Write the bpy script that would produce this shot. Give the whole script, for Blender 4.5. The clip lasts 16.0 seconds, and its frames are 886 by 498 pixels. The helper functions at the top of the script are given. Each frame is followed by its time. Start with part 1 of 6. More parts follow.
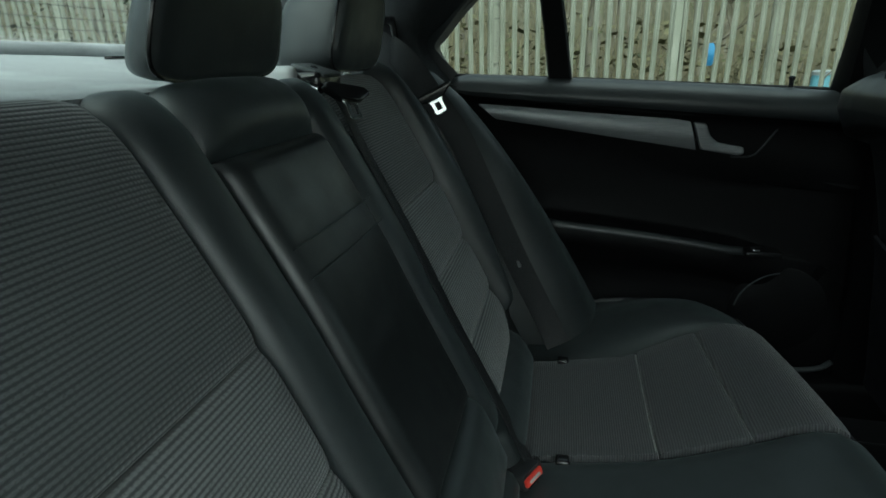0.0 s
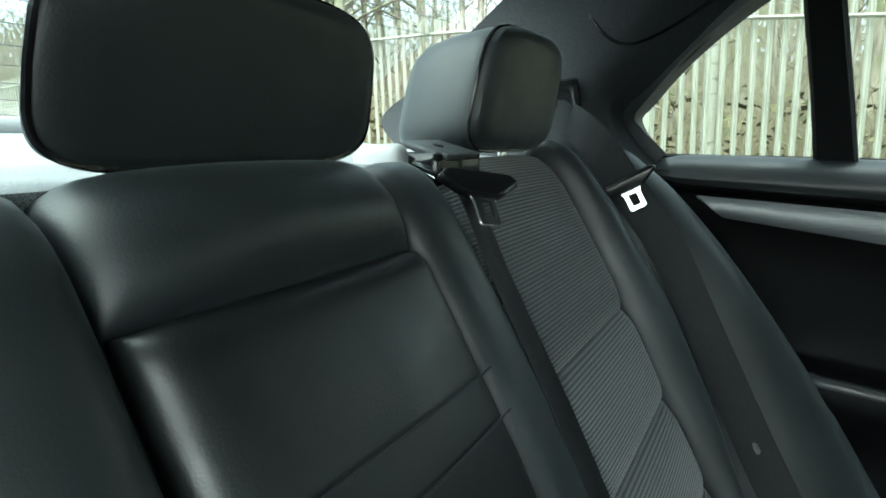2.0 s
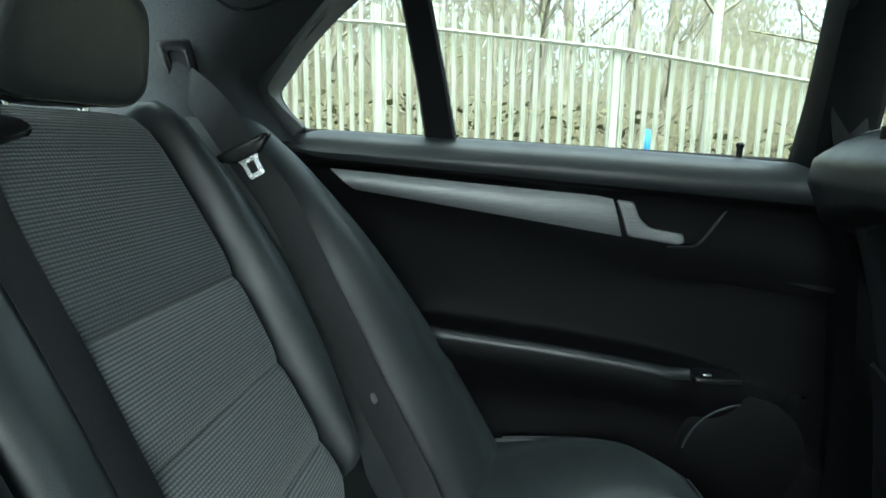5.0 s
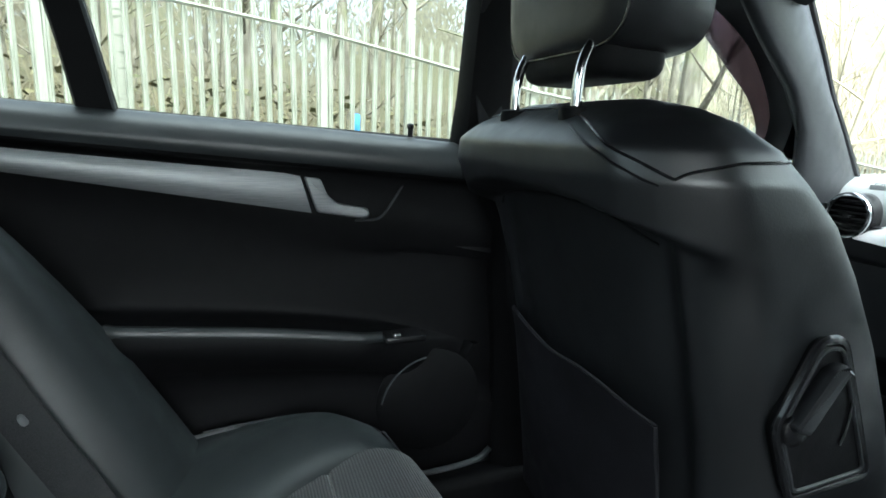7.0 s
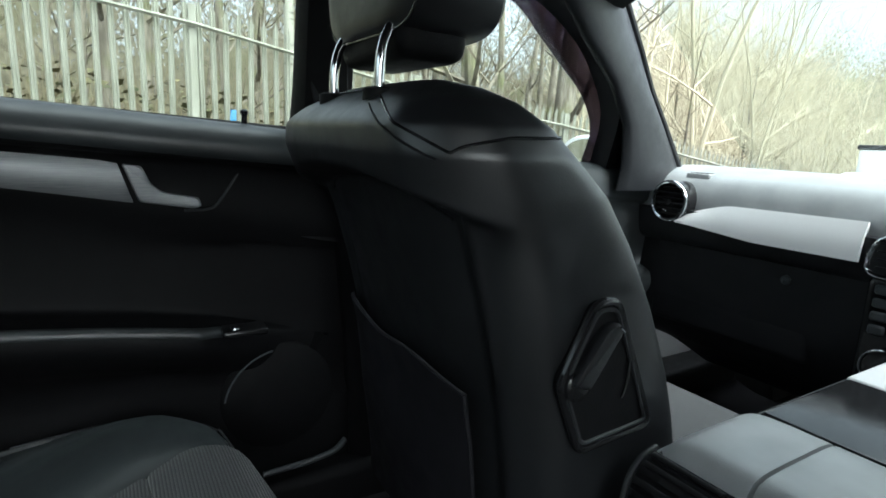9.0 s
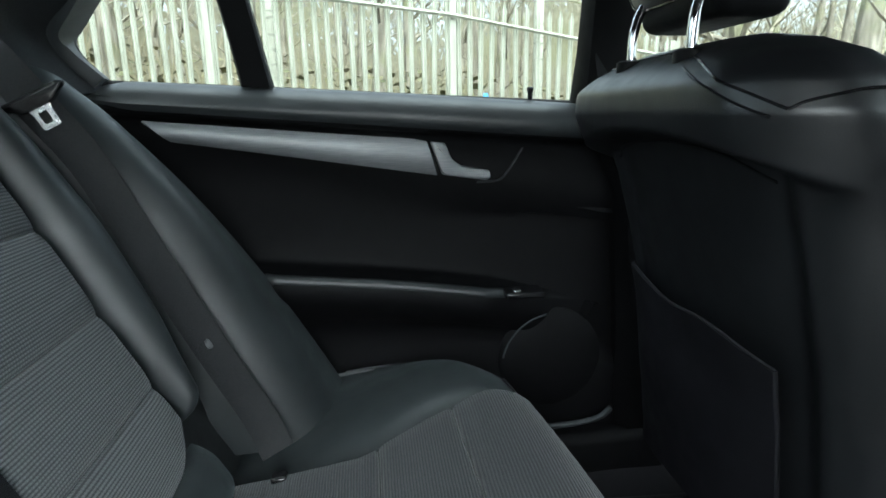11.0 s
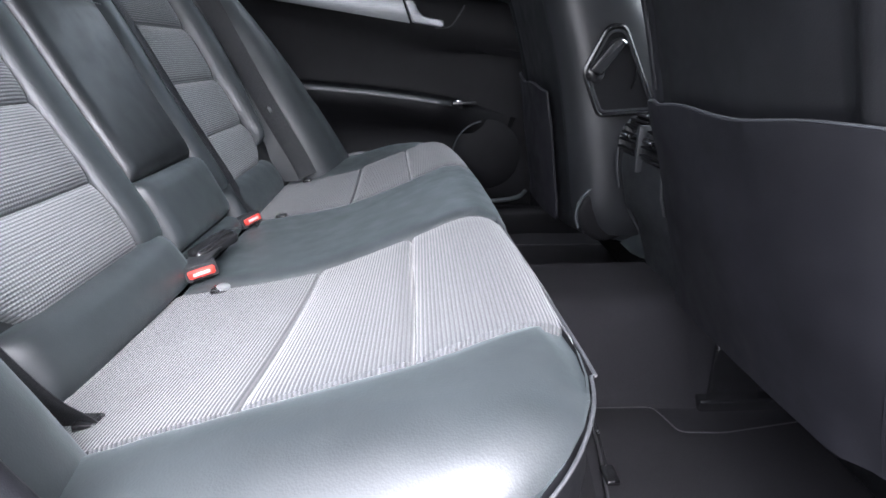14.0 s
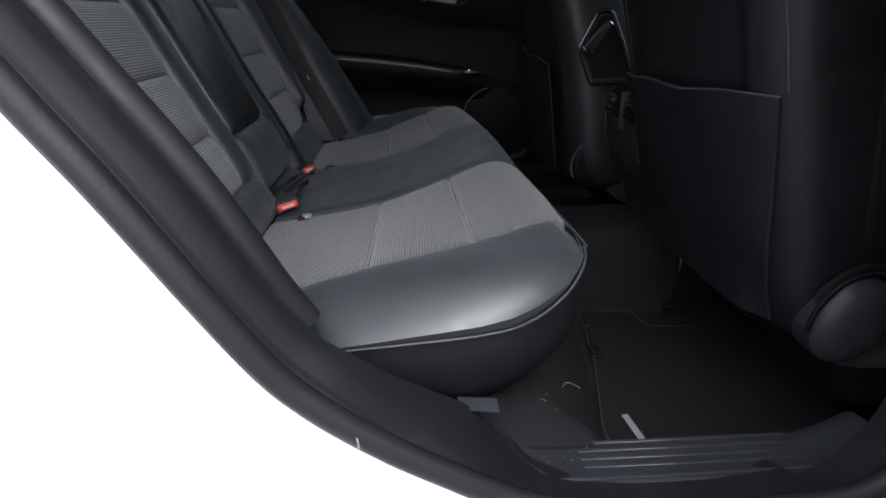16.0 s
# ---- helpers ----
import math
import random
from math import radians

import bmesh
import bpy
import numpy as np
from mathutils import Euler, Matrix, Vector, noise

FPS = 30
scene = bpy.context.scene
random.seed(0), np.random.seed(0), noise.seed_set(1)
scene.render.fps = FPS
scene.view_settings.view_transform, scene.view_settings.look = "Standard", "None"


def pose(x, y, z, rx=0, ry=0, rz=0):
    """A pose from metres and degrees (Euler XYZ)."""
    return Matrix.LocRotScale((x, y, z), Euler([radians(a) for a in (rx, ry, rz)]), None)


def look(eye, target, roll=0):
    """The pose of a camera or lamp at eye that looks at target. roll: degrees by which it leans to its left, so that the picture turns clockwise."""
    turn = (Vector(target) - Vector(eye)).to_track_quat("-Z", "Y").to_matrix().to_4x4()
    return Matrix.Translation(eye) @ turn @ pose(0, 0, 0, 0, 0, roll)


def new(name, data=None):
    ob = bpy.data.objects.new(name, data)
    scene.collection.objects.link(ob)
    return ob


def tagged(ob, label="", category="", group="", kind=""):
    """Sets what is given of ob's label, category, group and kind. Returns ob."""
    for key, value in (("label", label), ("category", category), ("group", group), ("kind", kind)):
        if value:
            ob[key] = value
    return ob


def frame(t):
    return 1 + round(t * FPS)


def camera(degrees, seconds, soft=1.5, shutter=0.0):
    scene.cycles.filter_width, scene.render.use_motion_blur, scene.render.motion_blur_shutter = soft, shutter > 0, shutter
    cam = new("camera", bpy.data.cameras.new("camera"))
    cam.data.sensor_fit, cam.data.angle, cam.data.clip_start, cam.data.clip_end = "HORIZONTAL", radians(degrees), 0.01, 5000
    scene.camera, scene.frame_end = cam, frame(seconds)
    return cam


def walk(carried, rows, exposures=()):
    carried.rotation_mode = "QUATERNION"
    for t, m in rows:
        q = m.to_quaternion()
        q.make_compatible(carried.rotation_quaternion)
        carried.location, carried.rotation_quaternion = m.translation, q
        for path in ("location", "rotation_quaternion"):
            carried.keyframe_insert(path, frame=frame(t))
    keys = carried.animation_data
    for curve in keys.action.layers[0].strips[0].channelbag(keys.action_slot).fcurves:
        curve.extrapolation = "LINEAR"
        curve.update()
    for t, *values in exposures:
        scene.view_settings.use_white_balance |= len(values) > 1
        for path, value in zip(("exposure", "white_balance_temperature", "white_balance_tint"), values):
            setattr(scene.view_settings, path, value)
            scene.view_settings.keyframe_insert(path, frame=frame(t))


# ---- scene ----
cam = camera(77.0, 16.0, soft=1.7)
PATH = [
    (0, (-0.016, -0.533, 1.072), (-0.408, 1.321, 0.432), -1.2),
    (0.5, (-0.011, -0.37, 1.063), (-0.535, 1.491, 0.55), -1.8),
    (1, (-0.049, -0.282, 1.092), (-0.896, 1.484, 0.689), -2.1),
    (1.5, (-0.065, -0.257, 1.081), (-1.05, 1.443, 0.711), -1.9),
    (2, (-0.077, -0.222, 1.066), (-1.11, 1.453, 0.705), -1.7),
    (2.5, (-0.067, -0.183, 1.05), (-1.115, 1.483, 0.692), -1.6),
    (3, (-0.036, -0.168, 1.046), (-1.037, 1.528, 0.697), -1.4),
    (3.5, (0.009, -0.165, 1.039), (-0.841, 1.614, 0.704), -1.3),
    (4, (0.033, -0.16, 1.024), (-0.586, 1.713, 0.691), -0.9),
    (4.2, (0.046, -0.163, 1.024), (-0.492, 1.733, 0.683), -0.4),
    (6.5, (0.14, -0.169, 1.026), (0.566, 1.741, 0.611), 1.4),
    (7, (0.145, -0.177, 1.016), (0.848, 1.651, 0.612), 2.2),
    (7.5, (0.153, -0.182, 1.013), (1.031, 1.57, 0.612), 2.7),
    (8, (0.162, -0.187, 1.009), (1.13, 1.517, 0.611), 2.8),
    (8.5, (0.197, -0.224, 0.997), (1.207, 1.458, 0.607), 2.6),
    (9, (0.223, -0.223, 0.999), (1.257, 1.444, 0.612), 2.6),
    (9.5, (0.192, -0.181, 1.002), (1.157, 1.526, 0.608), 2.3),
    (10, (0.156, -0.159, 0.999), (0.846, 1.673, 0.59), 1.5),
    (10.2, (0.139, -0.158, 1.006), (0.707, 1.711, 0.575), 0.6),
    (12.3, (0.216, -0.514, 0.927), (0.316, 1.418, 0.421), -0.2),
    (12.5, (0.234, -0.555, 0.918), (0.326, 1.375, 0.402), -0.3),
    (13, (0.263, -0.662, 0.883), (0.341, 1.259, 0.329), -0.4),
    (13.5, (0.288, -0.773, 0.848), (0.364, 1.131, 0.243), -0.5),
    (14, (0.285, -0.899, 0.809), (0.358, 0.987, 0.147), -0.4),
    (14.5, (0.251, -1.049, 0.784), (0.338, 0.825, 0.09), -0.2),
    (15, (0.247, -1.152, 0.766), (0.331, 0.714, 0.051), -0.4),
    (15.5, (0.239, -1.221, 0.764), (0.329, 0.634, 0.02), -0.4),
    (16, (0.205, -1.151, 0.841), (0.308, 0.692, 0.072), -0.3),
]

EXPOSURES = [(0.0, 0.9, 5850, -13), (1.0, 1.8, 5850, -12), (1.5, 2.25, 5850, -11), (2.0, 2.35, 5850, -11), (3.0, 2.9, 5800, -11), (4.0, 2.75, 5700, -12), (6.5, 2.6, 5800, -4), (7.0, 2.6, 5800, -2), (8.0, 2.4, 5900, -1), (9.0, 1.95, 5900, 0), (10.2, 2.1, 5900, -2), (12.5, 3.2, 5500, 4), (13.5, 3.25, 5800, 10), (14.5, 3.1, 5900, 17), (15.0, 2.95, 5950, 16), (15.5, 2.05, 6000, 12), (16.0, 1.2, 6000, 12)]
walk(cam, [(t, look(eye, target, roll)) for t, eye, target, roll in PATH], EXPOSURES)

# ---- world and light: a bright overcast day ----
world = bpy.data.worlds.new("overcast_sky")
scene.world = world
world.use_nodes = True
wn = world.node_tree.nodes
wn.clear()
sky = wn.new("ShaderNodeTexSky")
sky.sky_type, sky.sun_disc = "NISHITA", False
sky.sun_elevation, sky.sun_rotation = radians(52), radians(172)
sky.air_density, sky.dust_density, sky.ozone_density = 1.0, 6.0, 1.0
cloud = wn.new("ShaderNodeHueSaturation")
cloud.inputs["Saturation"].default_value = 0.35
back = wn.new("ShaderNodeBackground")
back.inputs[1].default_value = 0.15
wout = wn.new("ShaderNodeOutputWorld")
world.node_tree.links.new(sky.outputs[0], cloud.inputs["Color"])
world.node_tree.links.new(cloud.outputs[0], back.inputs[0])
world.node_tree.links.new(back.outputs[0], wout.inputs[0])
sun = new("sun", bpy.data.lights.new("sun", "SUN"))
sun.data.energy, sun.data.angle, sun.data.color = 1.5, radians(125), (1.0, 0.97, 0.93)
sun.matrix_world = look((0.7, -4.7, 6.1), (0, 0, 0))


# ---- materials ----
class Mat:
    """A node material with one Principled shader and short ways to add texture."""

    def __init__(self, name, colour, rough=0.5, metal=0.0, spec=0.5):
        self.mat = bpy.data.materials.new(name)
        self.mat.use_nodes = True
        self.n, self.l = self.mat.node_tree.nodes, self.mat.node_tree.links
        self.b = self.n["Principled BSDF"]
        self.b.inputs["Base Color"].default_value = (*colour, 1)
        self.b.inputs["Roughness"].default_value = rough
        self.b.inputs["Metallic"].default_value = metal
        self.b.inputs["Specular IOR Level"].default_value = spec
        self.colour, self.rough, self.height = colour, rough, None
        self.tc = self.n.new("ShaderNodeTexCoord")

    def noise(self, scale, detail=4, stretch=None):
        t = self.n.new("ShaderNodeTexNoise")
        t.inputs["Scale"].default_value, t.inputs["Detail"].default_value = scale, detail
        src = self.tc.outputs["Object"]
        if stretch:
            m = self.n.new("ShaderNodeMapping")
            m.inputs["Scale"].default_value = stretch
            self.l.new(src, m.inputs[0])
            src = m.outputs[0]
        self.l.new(src, t.inputs["Vector"])
        return t.outputs["Fac"]

    def voronoi(self, scale):
        t = self.n.new("ShaderNodeTexVoronoi")
        t.inputs["Scale"].default_value = scale
        self.l.new(self.tc.outputs["Object"], t.inputs["Vector"])
        return t.outputs["Distance"]

    def ramp(self, fac, lo, hi, a, b):
        r = self.n.new("ShaderNodeMapRange")
        r.inputs[1].default_value, r.inputs[2].default_value, r.inputs[3].default_value, r.inputs[4].default_value = lo, hi, a, b
        self.l.new(fac, r.inputs[0])
        return r.outputs[0]

    def tint(self, fac, c1, c2, lo=0.35, hi=0.65):
        """Base colour from c1 to c2 by fac."""
        m = self.n.new("ShaderNodeMix")
        m.data_type = "RGBA"
        self.l.new(self.ramp(fac, lo, hi, 0, 1), m.inputs[0])
        m.inputs[6].default_value, m.inputs[7].default_value = (*c1, 1), (*c2, 1)
        self.l.new(m.outputs[2], self.b.inputs["Base Color"])
        return m

    def mix(self, prior, fac, c2, lo=0.5, hi=0.7):
        m = self.n.new("ShaderNodeMix")
        m.data_type = "RGBA"
        self.l.new(self.ramp(fac, lo, hi, 0, 1), m.inputs[0])
        self.l.new(prior.outputs[2], m.inputs[6])
        m.inputs[7].default_value = (*c2, 1)
        self.l.new(m.outputs[2], self.b.inputs["Base Color"])
        return m

    def gloss(self, fac, lo, hi, a, b):
        self.l.new(self.ramp(fac, lo, hi, a, b), self.b.inputs["Roughness"])
        return self

    def bump(self, fac, dist, strength=1.0):
        b = self.n.new("ShaderNodeBump")
        b.inputs["Distance"].default_value, b.inputs["Strength"].default_value = dist, strength
        self.l.new(fac, b.inputs["Height"])
        if self.height:
            self.l.new(self.height, b.inputs["Normal"])
        self.height = b.outputs[0]
        self.l.new(self.height, self.b.inputs["Normal"])
        return self

    def wave(self, direction, scale):
        """Even stripes along an axis, 0 to 1, so many to the metre."""
        s = self.n.new("ShaderNodeSeparateXYZ")
        self.l.new(self.tc.outputs["Object"], s.inputs[0])
        total = None
        for k, w in enumerate(direction):
            if w:
                m = self.n.new("ShaderNodeMath")
                m.operation = "MULTIPLY"
                m.inputs[1].default_value = w * scale * 2 * math.pi
                self.l.new(s.outputs[k], m.inputs[0])
                if total:
                    a = self.n.new("ShaderNodeMath")
                    self.l.new(total, a.inputs[0]), self.l.new(m.outputs[0], a.inputs[1])
                    total = a.outputs[0]
                else:
                    total = m.outputs[0]
        sn = self.n.new("ShaderNodeMath")
        sn.operation = "SINE"
        self.l.new(total, sn.inputs[0])
        return self.ramp(sn.outputs[0], -1, 1, 0, 1)


def leather(name, colour, rough=0.42, grain=640, spec=0.75, sheen=0.0):
    m = Mat(name, colour, rough, spec=spec)
    big = m.noise(9, 3)
    m.tint(big, [c * 0.85 for c in colour], [c * 1.2 for c in colour])
    m.gloss(m.noise(30, 4), 0.3, 0.7, rough - 0.05, rough + 0.09)
    m.bump(m.voronoi(grain), 0.0003, 0.28)
    m.bump(m.noise(18, 3), 0.002, 0.2)
    m.b.inputs["Sheen Weight"].default_value = sheen
    m.b.inputs["Sheen Roughness"].default_value = 0.45
    m.b.inputs["Sheen Tint"].default_value = (0.80, 0.97, 1.0, 1)
    return m.mat


def striped(name, direction, scale, dark, light, rough=0.85, cross=0.0):
    """Ribbed cloth; cross: how strongly the threads across the ribs show."""
    m = Mat(name, dark, rough, spec=0.25)
    w = m.wave(direction, scale)
    if cross:
        weft = m.ramp(m.wave((0, 1, 0), scale * 0.9), 0, 1, 1 - cross, 1)
        both = m.n.new("ShaderNodeMath")
        both.operation = "MULTIPLY"
        m.l.new(w, both.inputs[0]), m.l.new(weft, both.inputs[1])
        w = both.outputs[0]
    mx = m.tint(w, dark, light, 0.1, 0.6)
    m.mix(mx, m.noise(700, 2), [c * 0.7 for c in dark], 0.55, 0.9)
    m.bump(w, 0.0012, 0.8)
    m.bump(m.noise(900, 2), 0.0004, 0.5)
    m.b.inputs["Sheen Weight"].default_value = 0.25
    m.b.inputs["Sheen Roughness"].default_value = 0.4
    return m.mat


def plastic(name, colour, rough=0.5, grain=700, bump=0.0003, spec=0.45):
    m = Mat(name, colour, rough, spec=spec)
    m.tint(m.noise(12, 4), [c * 0.88 for c in colour], [c * 1.15 for c in colour])
    m.gloss(m.noise(45, 4), 0.3, 0.7, rough - 0.06, rough + 0.06)
    m.bump(m.voronoi(grain), bump, 0.6)
    return m.mat


def plain(name, colour, rough=0.4, metal=0.0, spec=0.5):
    m = Mat(name, colour, rough, metal, spec)
    m.gloss(m.noise(60, 4), 0.3, 0.7, max(0.02, rough - 0.05), rough + 0.06)
    return m.mat


def cloth(name, colour, rough=0.95, scale=500, depth=0.001, fleck=1.0):
    m = Mat(name, colour, rough, spec=0.15)
    t = m.tint(m.noise(scale, 3), [c * (1 - 0.45 * fleck) for c in colour], [c * (1 + 0.4 * fleck) for c in colour])
    m.mix(t, m.noise(7, 5), [c * (1 + 0.9 * fleck) for c in colour], 0.55, 0.95)
    m.bump(m.noise(scale, 3), depth, 0.9)
    return m.mat


def pane(name, tint=(1, 1, 1), clear=0.93):
    mat = bpy.data.materials.new(name)
    mat.use_nodes = True
    n, l = mat.node_tree.nodes, mat.node_tree.links
    n.clear()
    tr, gl, fr, mx, out = (n.new(k) for k in ("ShaderNodeBsdfTransparent", "ShaderNodeBsdfGlossy", "ShaderNodeLayerWeight", "ShaderNodeMixShader", "ShaderNodeOutputMaterial"))
    tr.inputs[0].default_value = (*[c * clear for c in tint], 1)
    gl.inputs["Roughness"].default_value = 0.02
    fr.inputs[0].default_value = 0.5
    pw = n.new("ShaderNodeMath")
    pw.operation = "POWER"
    pw.inputs[1].default_value = 4.5
    rg = n.new("ShaderNodeMapRange")
    rg.inputs[3].default_value, rg.inputs[4].default_value = 0.02, 0.6
    l.new(fr.outputs["Facing"], pw.inputs[0]), l.new(pw.outputs[0], rg.inputs[0])
    l.new(rg.outputs[0], mx.inputs[0]), l.new(tr.outputs[0], mx.inputs[1]), l.new(gl.outputs[0], mx.inputs[2]), l.new(mx.outputs[0], out.inputs[0])
    return mat


LEATHER = leather("black_leather", (0.0195, 0.0235, 0.0255), 0.44, spec=0.75, sheen=0.10)
VINYL_SIDE = leather("cushion_side_vinyl", (0.0085, 0.0086, 0.0105), 0.6, 650, 0.25)
LEATHER_SOFT = leather("black_leather_centre", (0.012, 0.0138, 0.0148), 0.40, 620, 0.85)
VINYL = leather("seat_back_vinyl", (0.0082, 0.0084, 0.0098), 0.40, 650, 0.55)
FLANK = leather("seat_flank_leather", (0.0098, 0.0106, 0.012), 0.36, 620, 0.85)
POCKET = leather("map_pocket_vinyl", (0.011, 0.0108, 0.0135), 0.44, 520, 0.42)
FABRIC_CUSHION = striped("ribbed_grey_cloth_cushion", (1, 0, 0), 275, (0.052, 0.0545, 0.058), (0.092, 0.095, 0.100))
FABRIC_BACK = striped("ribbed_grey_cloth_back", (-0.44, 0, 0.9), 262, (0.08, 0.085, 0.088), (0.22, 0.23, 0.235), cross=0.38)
# upper back panel: the same ribs and weave in a darker tone
FABRIC_BACK_TOP = striped("ribbed_grey_cloth_back_top", (-0.44, 0, 0.9), 262, (0.06, 0.065, 0.068), (0.14, 0.149, 0.153), cross=0.38)
TRIM_SOFT = plastic("soft_black_trim", (0.050, 0.056, 0.060), 0.5)
# rear window's reflection on the shelf, painted as a lighter base
SHELF = cloth("shelf_cloth_sky_glare", (0.26, 0.275, 0.285), 0.7, 1200, 0.0003)
# sky light on a dark dash, put into a grey base colour
DASH = plastic("dash_skin_sky_lit", (0.25, 0.262, 0.27), 0.42)
SILVER = plain("satin_silver_paint", (0.62, 0.63, 0.64), 0.38, 0.25)
STUD = plastic("grey_stud", (0.16, 0.165, 0.17), 0.5)
# sky glare painted into the dark lids' colour; also the cheek and print
LID = leather("pale_print_and_lid_glare", (0.40, 0.415, 0.42), 0.40)
SILL_ROLL = leather("black_sill_roll_vinyl", (0.022, 0.0255, 0.0275), 0.42, 640, 0.9)
TRIM_DARK = plastic("dark_grained_trim", (0.0045, 0.0045, 0.0053), 0.6, spec=0.16)
PILLAR = cloth("charcoal_woven_pillar_cloth", (0.046, 0.049, 0.053), 0.8, 1100, 0.0004)
PILLAR_TRIM = plastic("satin_pillar_trim", (0.016, 0.0175, 0.020), 0.42, 900, 0.00015, 0.42)
HEADLINER = cloth("charcoal_headlining", (0.016, 0.0165, 0.018), 0.95, 900, 0.0004)
CARPET = cloth("black_carpet", (0.017, 0.0166, 0.0188), 1.0, 800, 0.0008, 0.45)
MAT_CLOTH = cloth("dark_mat_pile", (0.0165, 0.016, 0.018), 1.0, 800, 0.0008, 0.5)
WEBBING = cloth("black_belt_webbing", (0.026, 0.027, 0.029), 0.5, 1400, 0.0003)
FLANGE = plastic("black_painted_flange", (0.0105, 0.0108, 0.0135), 0.55, 900, 0.00015, 0.35)
CONSOLE = plastic("dark_console_plastic", (0.024, 0.0255, 0.028), 0.5)
RUBBER = plastic("black_rubber_seal", (0.010, 0.010, 0.0125), 0.55, 300, spec=0.35)
CHROME = plain("chrome", (0.75, 0.76, 0.78), 0.08, 1.0)
STEEL = plain("bright_steel", (0.72, 0.73, 0.74), 0.25, 1.0)
GLOSS_BLACK = plain("gloss_black_plastic", (0.012, 0.012, 0.013), 0.18)
RED = plain("red_release_button", (0.62, 0.045, 0.03), 0.35)
PAINT = plain("white_car_paint", (0.82, 0.83, 0.84), 0.22)
TYRE = plastic("tyre_rubber", (0.018, 0.018, 0.018), 0.75, 200, 0.001)
ALLOY = plain("silver_alloy", (0.5, 0.51, 0.53), 0.3, 1.0)
PIPING = plastic("grey_piping", (0.040, 0.042, 0.046), 0.5)
BINDING = plastic("dark_mat_binding", (0.030, 0.030, 0.033), 0.6)
TREAD = plastic("satin_sill_plastic", (0.026, 0.028, 0.033), 0.42, 900, 0.0001)
GLASS = pane("clear_glass", (0.97, 1.0, 0.98))
SMOKED = pane("smoked_plastic", (0.30, 0.25, 0.31), 0.75)
MIRROR = plain("mirror_glass", (0.85, 0.87, 0.88), 0.02, 1.0)

_m = Mat("brushed_aluminium_trim", (0.26, 0.27, 0.275), 0.46, 0.7)
_f = _m.noise(60, 6, (0.6, 1, 30))
_m.tint(_f, (0.24, 0.25, 0.26), (0.36, 0.37, 0.38))
_m.gloss(_f, 0.3, 0.7, 0.42, 0.55)
ALUMINIUM = _m.mat


# ---- mesh helpers ----
def crv(points, n=8):
    """A smooth curve through points: a Catmull-Rom line, n steps a span."""
    p = [Vector(q) for q in points]
    p = [2 * p[0] - p[1], *p, 2 * p[-1] - p[-2]]
    out = []
    for a, b, c, d in zip(p, p[1:], p[2:], p[3:]):
        for k in range(n):
            t = k / n
            out.append(0.5 * (2 * b + (c - a) * t + (2 * a - 5 * b + 4 * c - d) * t * t + (3 * b - a - 3 * c + d) * t**3))
    return out + [p[-2]]


def ease(t):
    t = max(0.0, min(1.0, t))
    return t * t * (3 - 2 * t)


def curve_at(points, n=24):
    """A function of 0 to 1 along a smooth curve, even in length."""
    pts = crv(points, n)
    cum = [0.0]
    for a, b in zip(pts, pts[1:]):
        cum.append(cum[-1] + (b - a).length)
    cum = np.array(cum) / cum[-1]
    arr = np.array([tuple(q) for q in pts])
    return lambda s: Vector([float(np.interp(s, cum, arr[:, k])) for k in range(arr.shape[1])])


def thing(name, at, label, category, group="", kind=""):
    ob = new(name)
    ob.location = at
    ob.empty_display_size = 0.05
    return tagged(ob, label, category, group, kind)


def root_at(ob):
    while ob.parent:
        ob = ob.parent
    return Vector(ob.location)


def finish(name, bm, mat, smooth=True, angle=40):
    bmesh.ops.recalc_face_normals(bm, faces=bm.faces)
    me = bpy.data.meshes.new(name)
    bm.to_mesh(me)
    bm.free()
    for m in mat if isinstance(mat, (list, tuple)) else [mat]:
        me.materials.append(m)
    if smooth:
        me.polygons.foreach_set("use_smooth", [True] * len(me.polygons))
        me.set_sharp_from_angle(angle=radians(angle))
    return me


def part(name, bm, mat, parent, label="", smooth=True, angle=40):
    """One mesh, given in world places, as a part of a thing or of a part."""
    bmesh.ops.translate(bm, verts=bm.verts, vec=-root_at(parent))
    ob = new(name, finish(name, bm, mat, smooth, angle))
    ob.parent = parent
    return tagged(ob, label)


def solid(name, bm, mat, label, category, at=(0, 0, 0), group="", kind="", smooth=True, angle=40):
    """One mesh as a thing or a piece of the setting."""
    bmesh.ops.translate(bm, verts=bm.verts, vec=-Vector(at))
    ob = new(name, finish(name, bm, mat, smooth, angle))
    ob.location = at
    return tagged(ob, label, category, group, kind)


def grid(rows, closed=False, bm=None):
    """Faces between rows of points."""
    bm = bm or bmesh.new()
    vs = [[bm.verts.new(p) for p in row] for row in rows]
    for a, b in zip(vs, vs[1:]):
        n = len(a)
        for k in range(n if closed else n - 1):
            bm.faces.new((a[k], a[(k + 1) % n], b[(k + 1) % n], b[k]))
    return bm


def thicken(bm, d):
    """Gives an open sheet thickness d, against its normals."""
    bmesh.ops.recalc_face_normals(bm, faces=bm.faces)
    bmesh.ops.solidify(bm, geom=bm.faces[:], thickness=d)
    return bm


def loft(rings, caps=True, bm=None):
    """A closed body through rings of points."""
    bm = bm or bmesh.new()
    vs = [[bm.verts.new(p) for p in r] for r in rings]
    n = len(vs[0])
    for a, b in zip(vs, vs[1:]):
        for k in range(n):
            bm.faces.new((a[k], a[(k + 1) % n], b[(k + 1) % n], b[k]))
    if caps:
        bm.faces.new(vs[0][::-1]), bm.faces.new(vs[-1])
    return bm


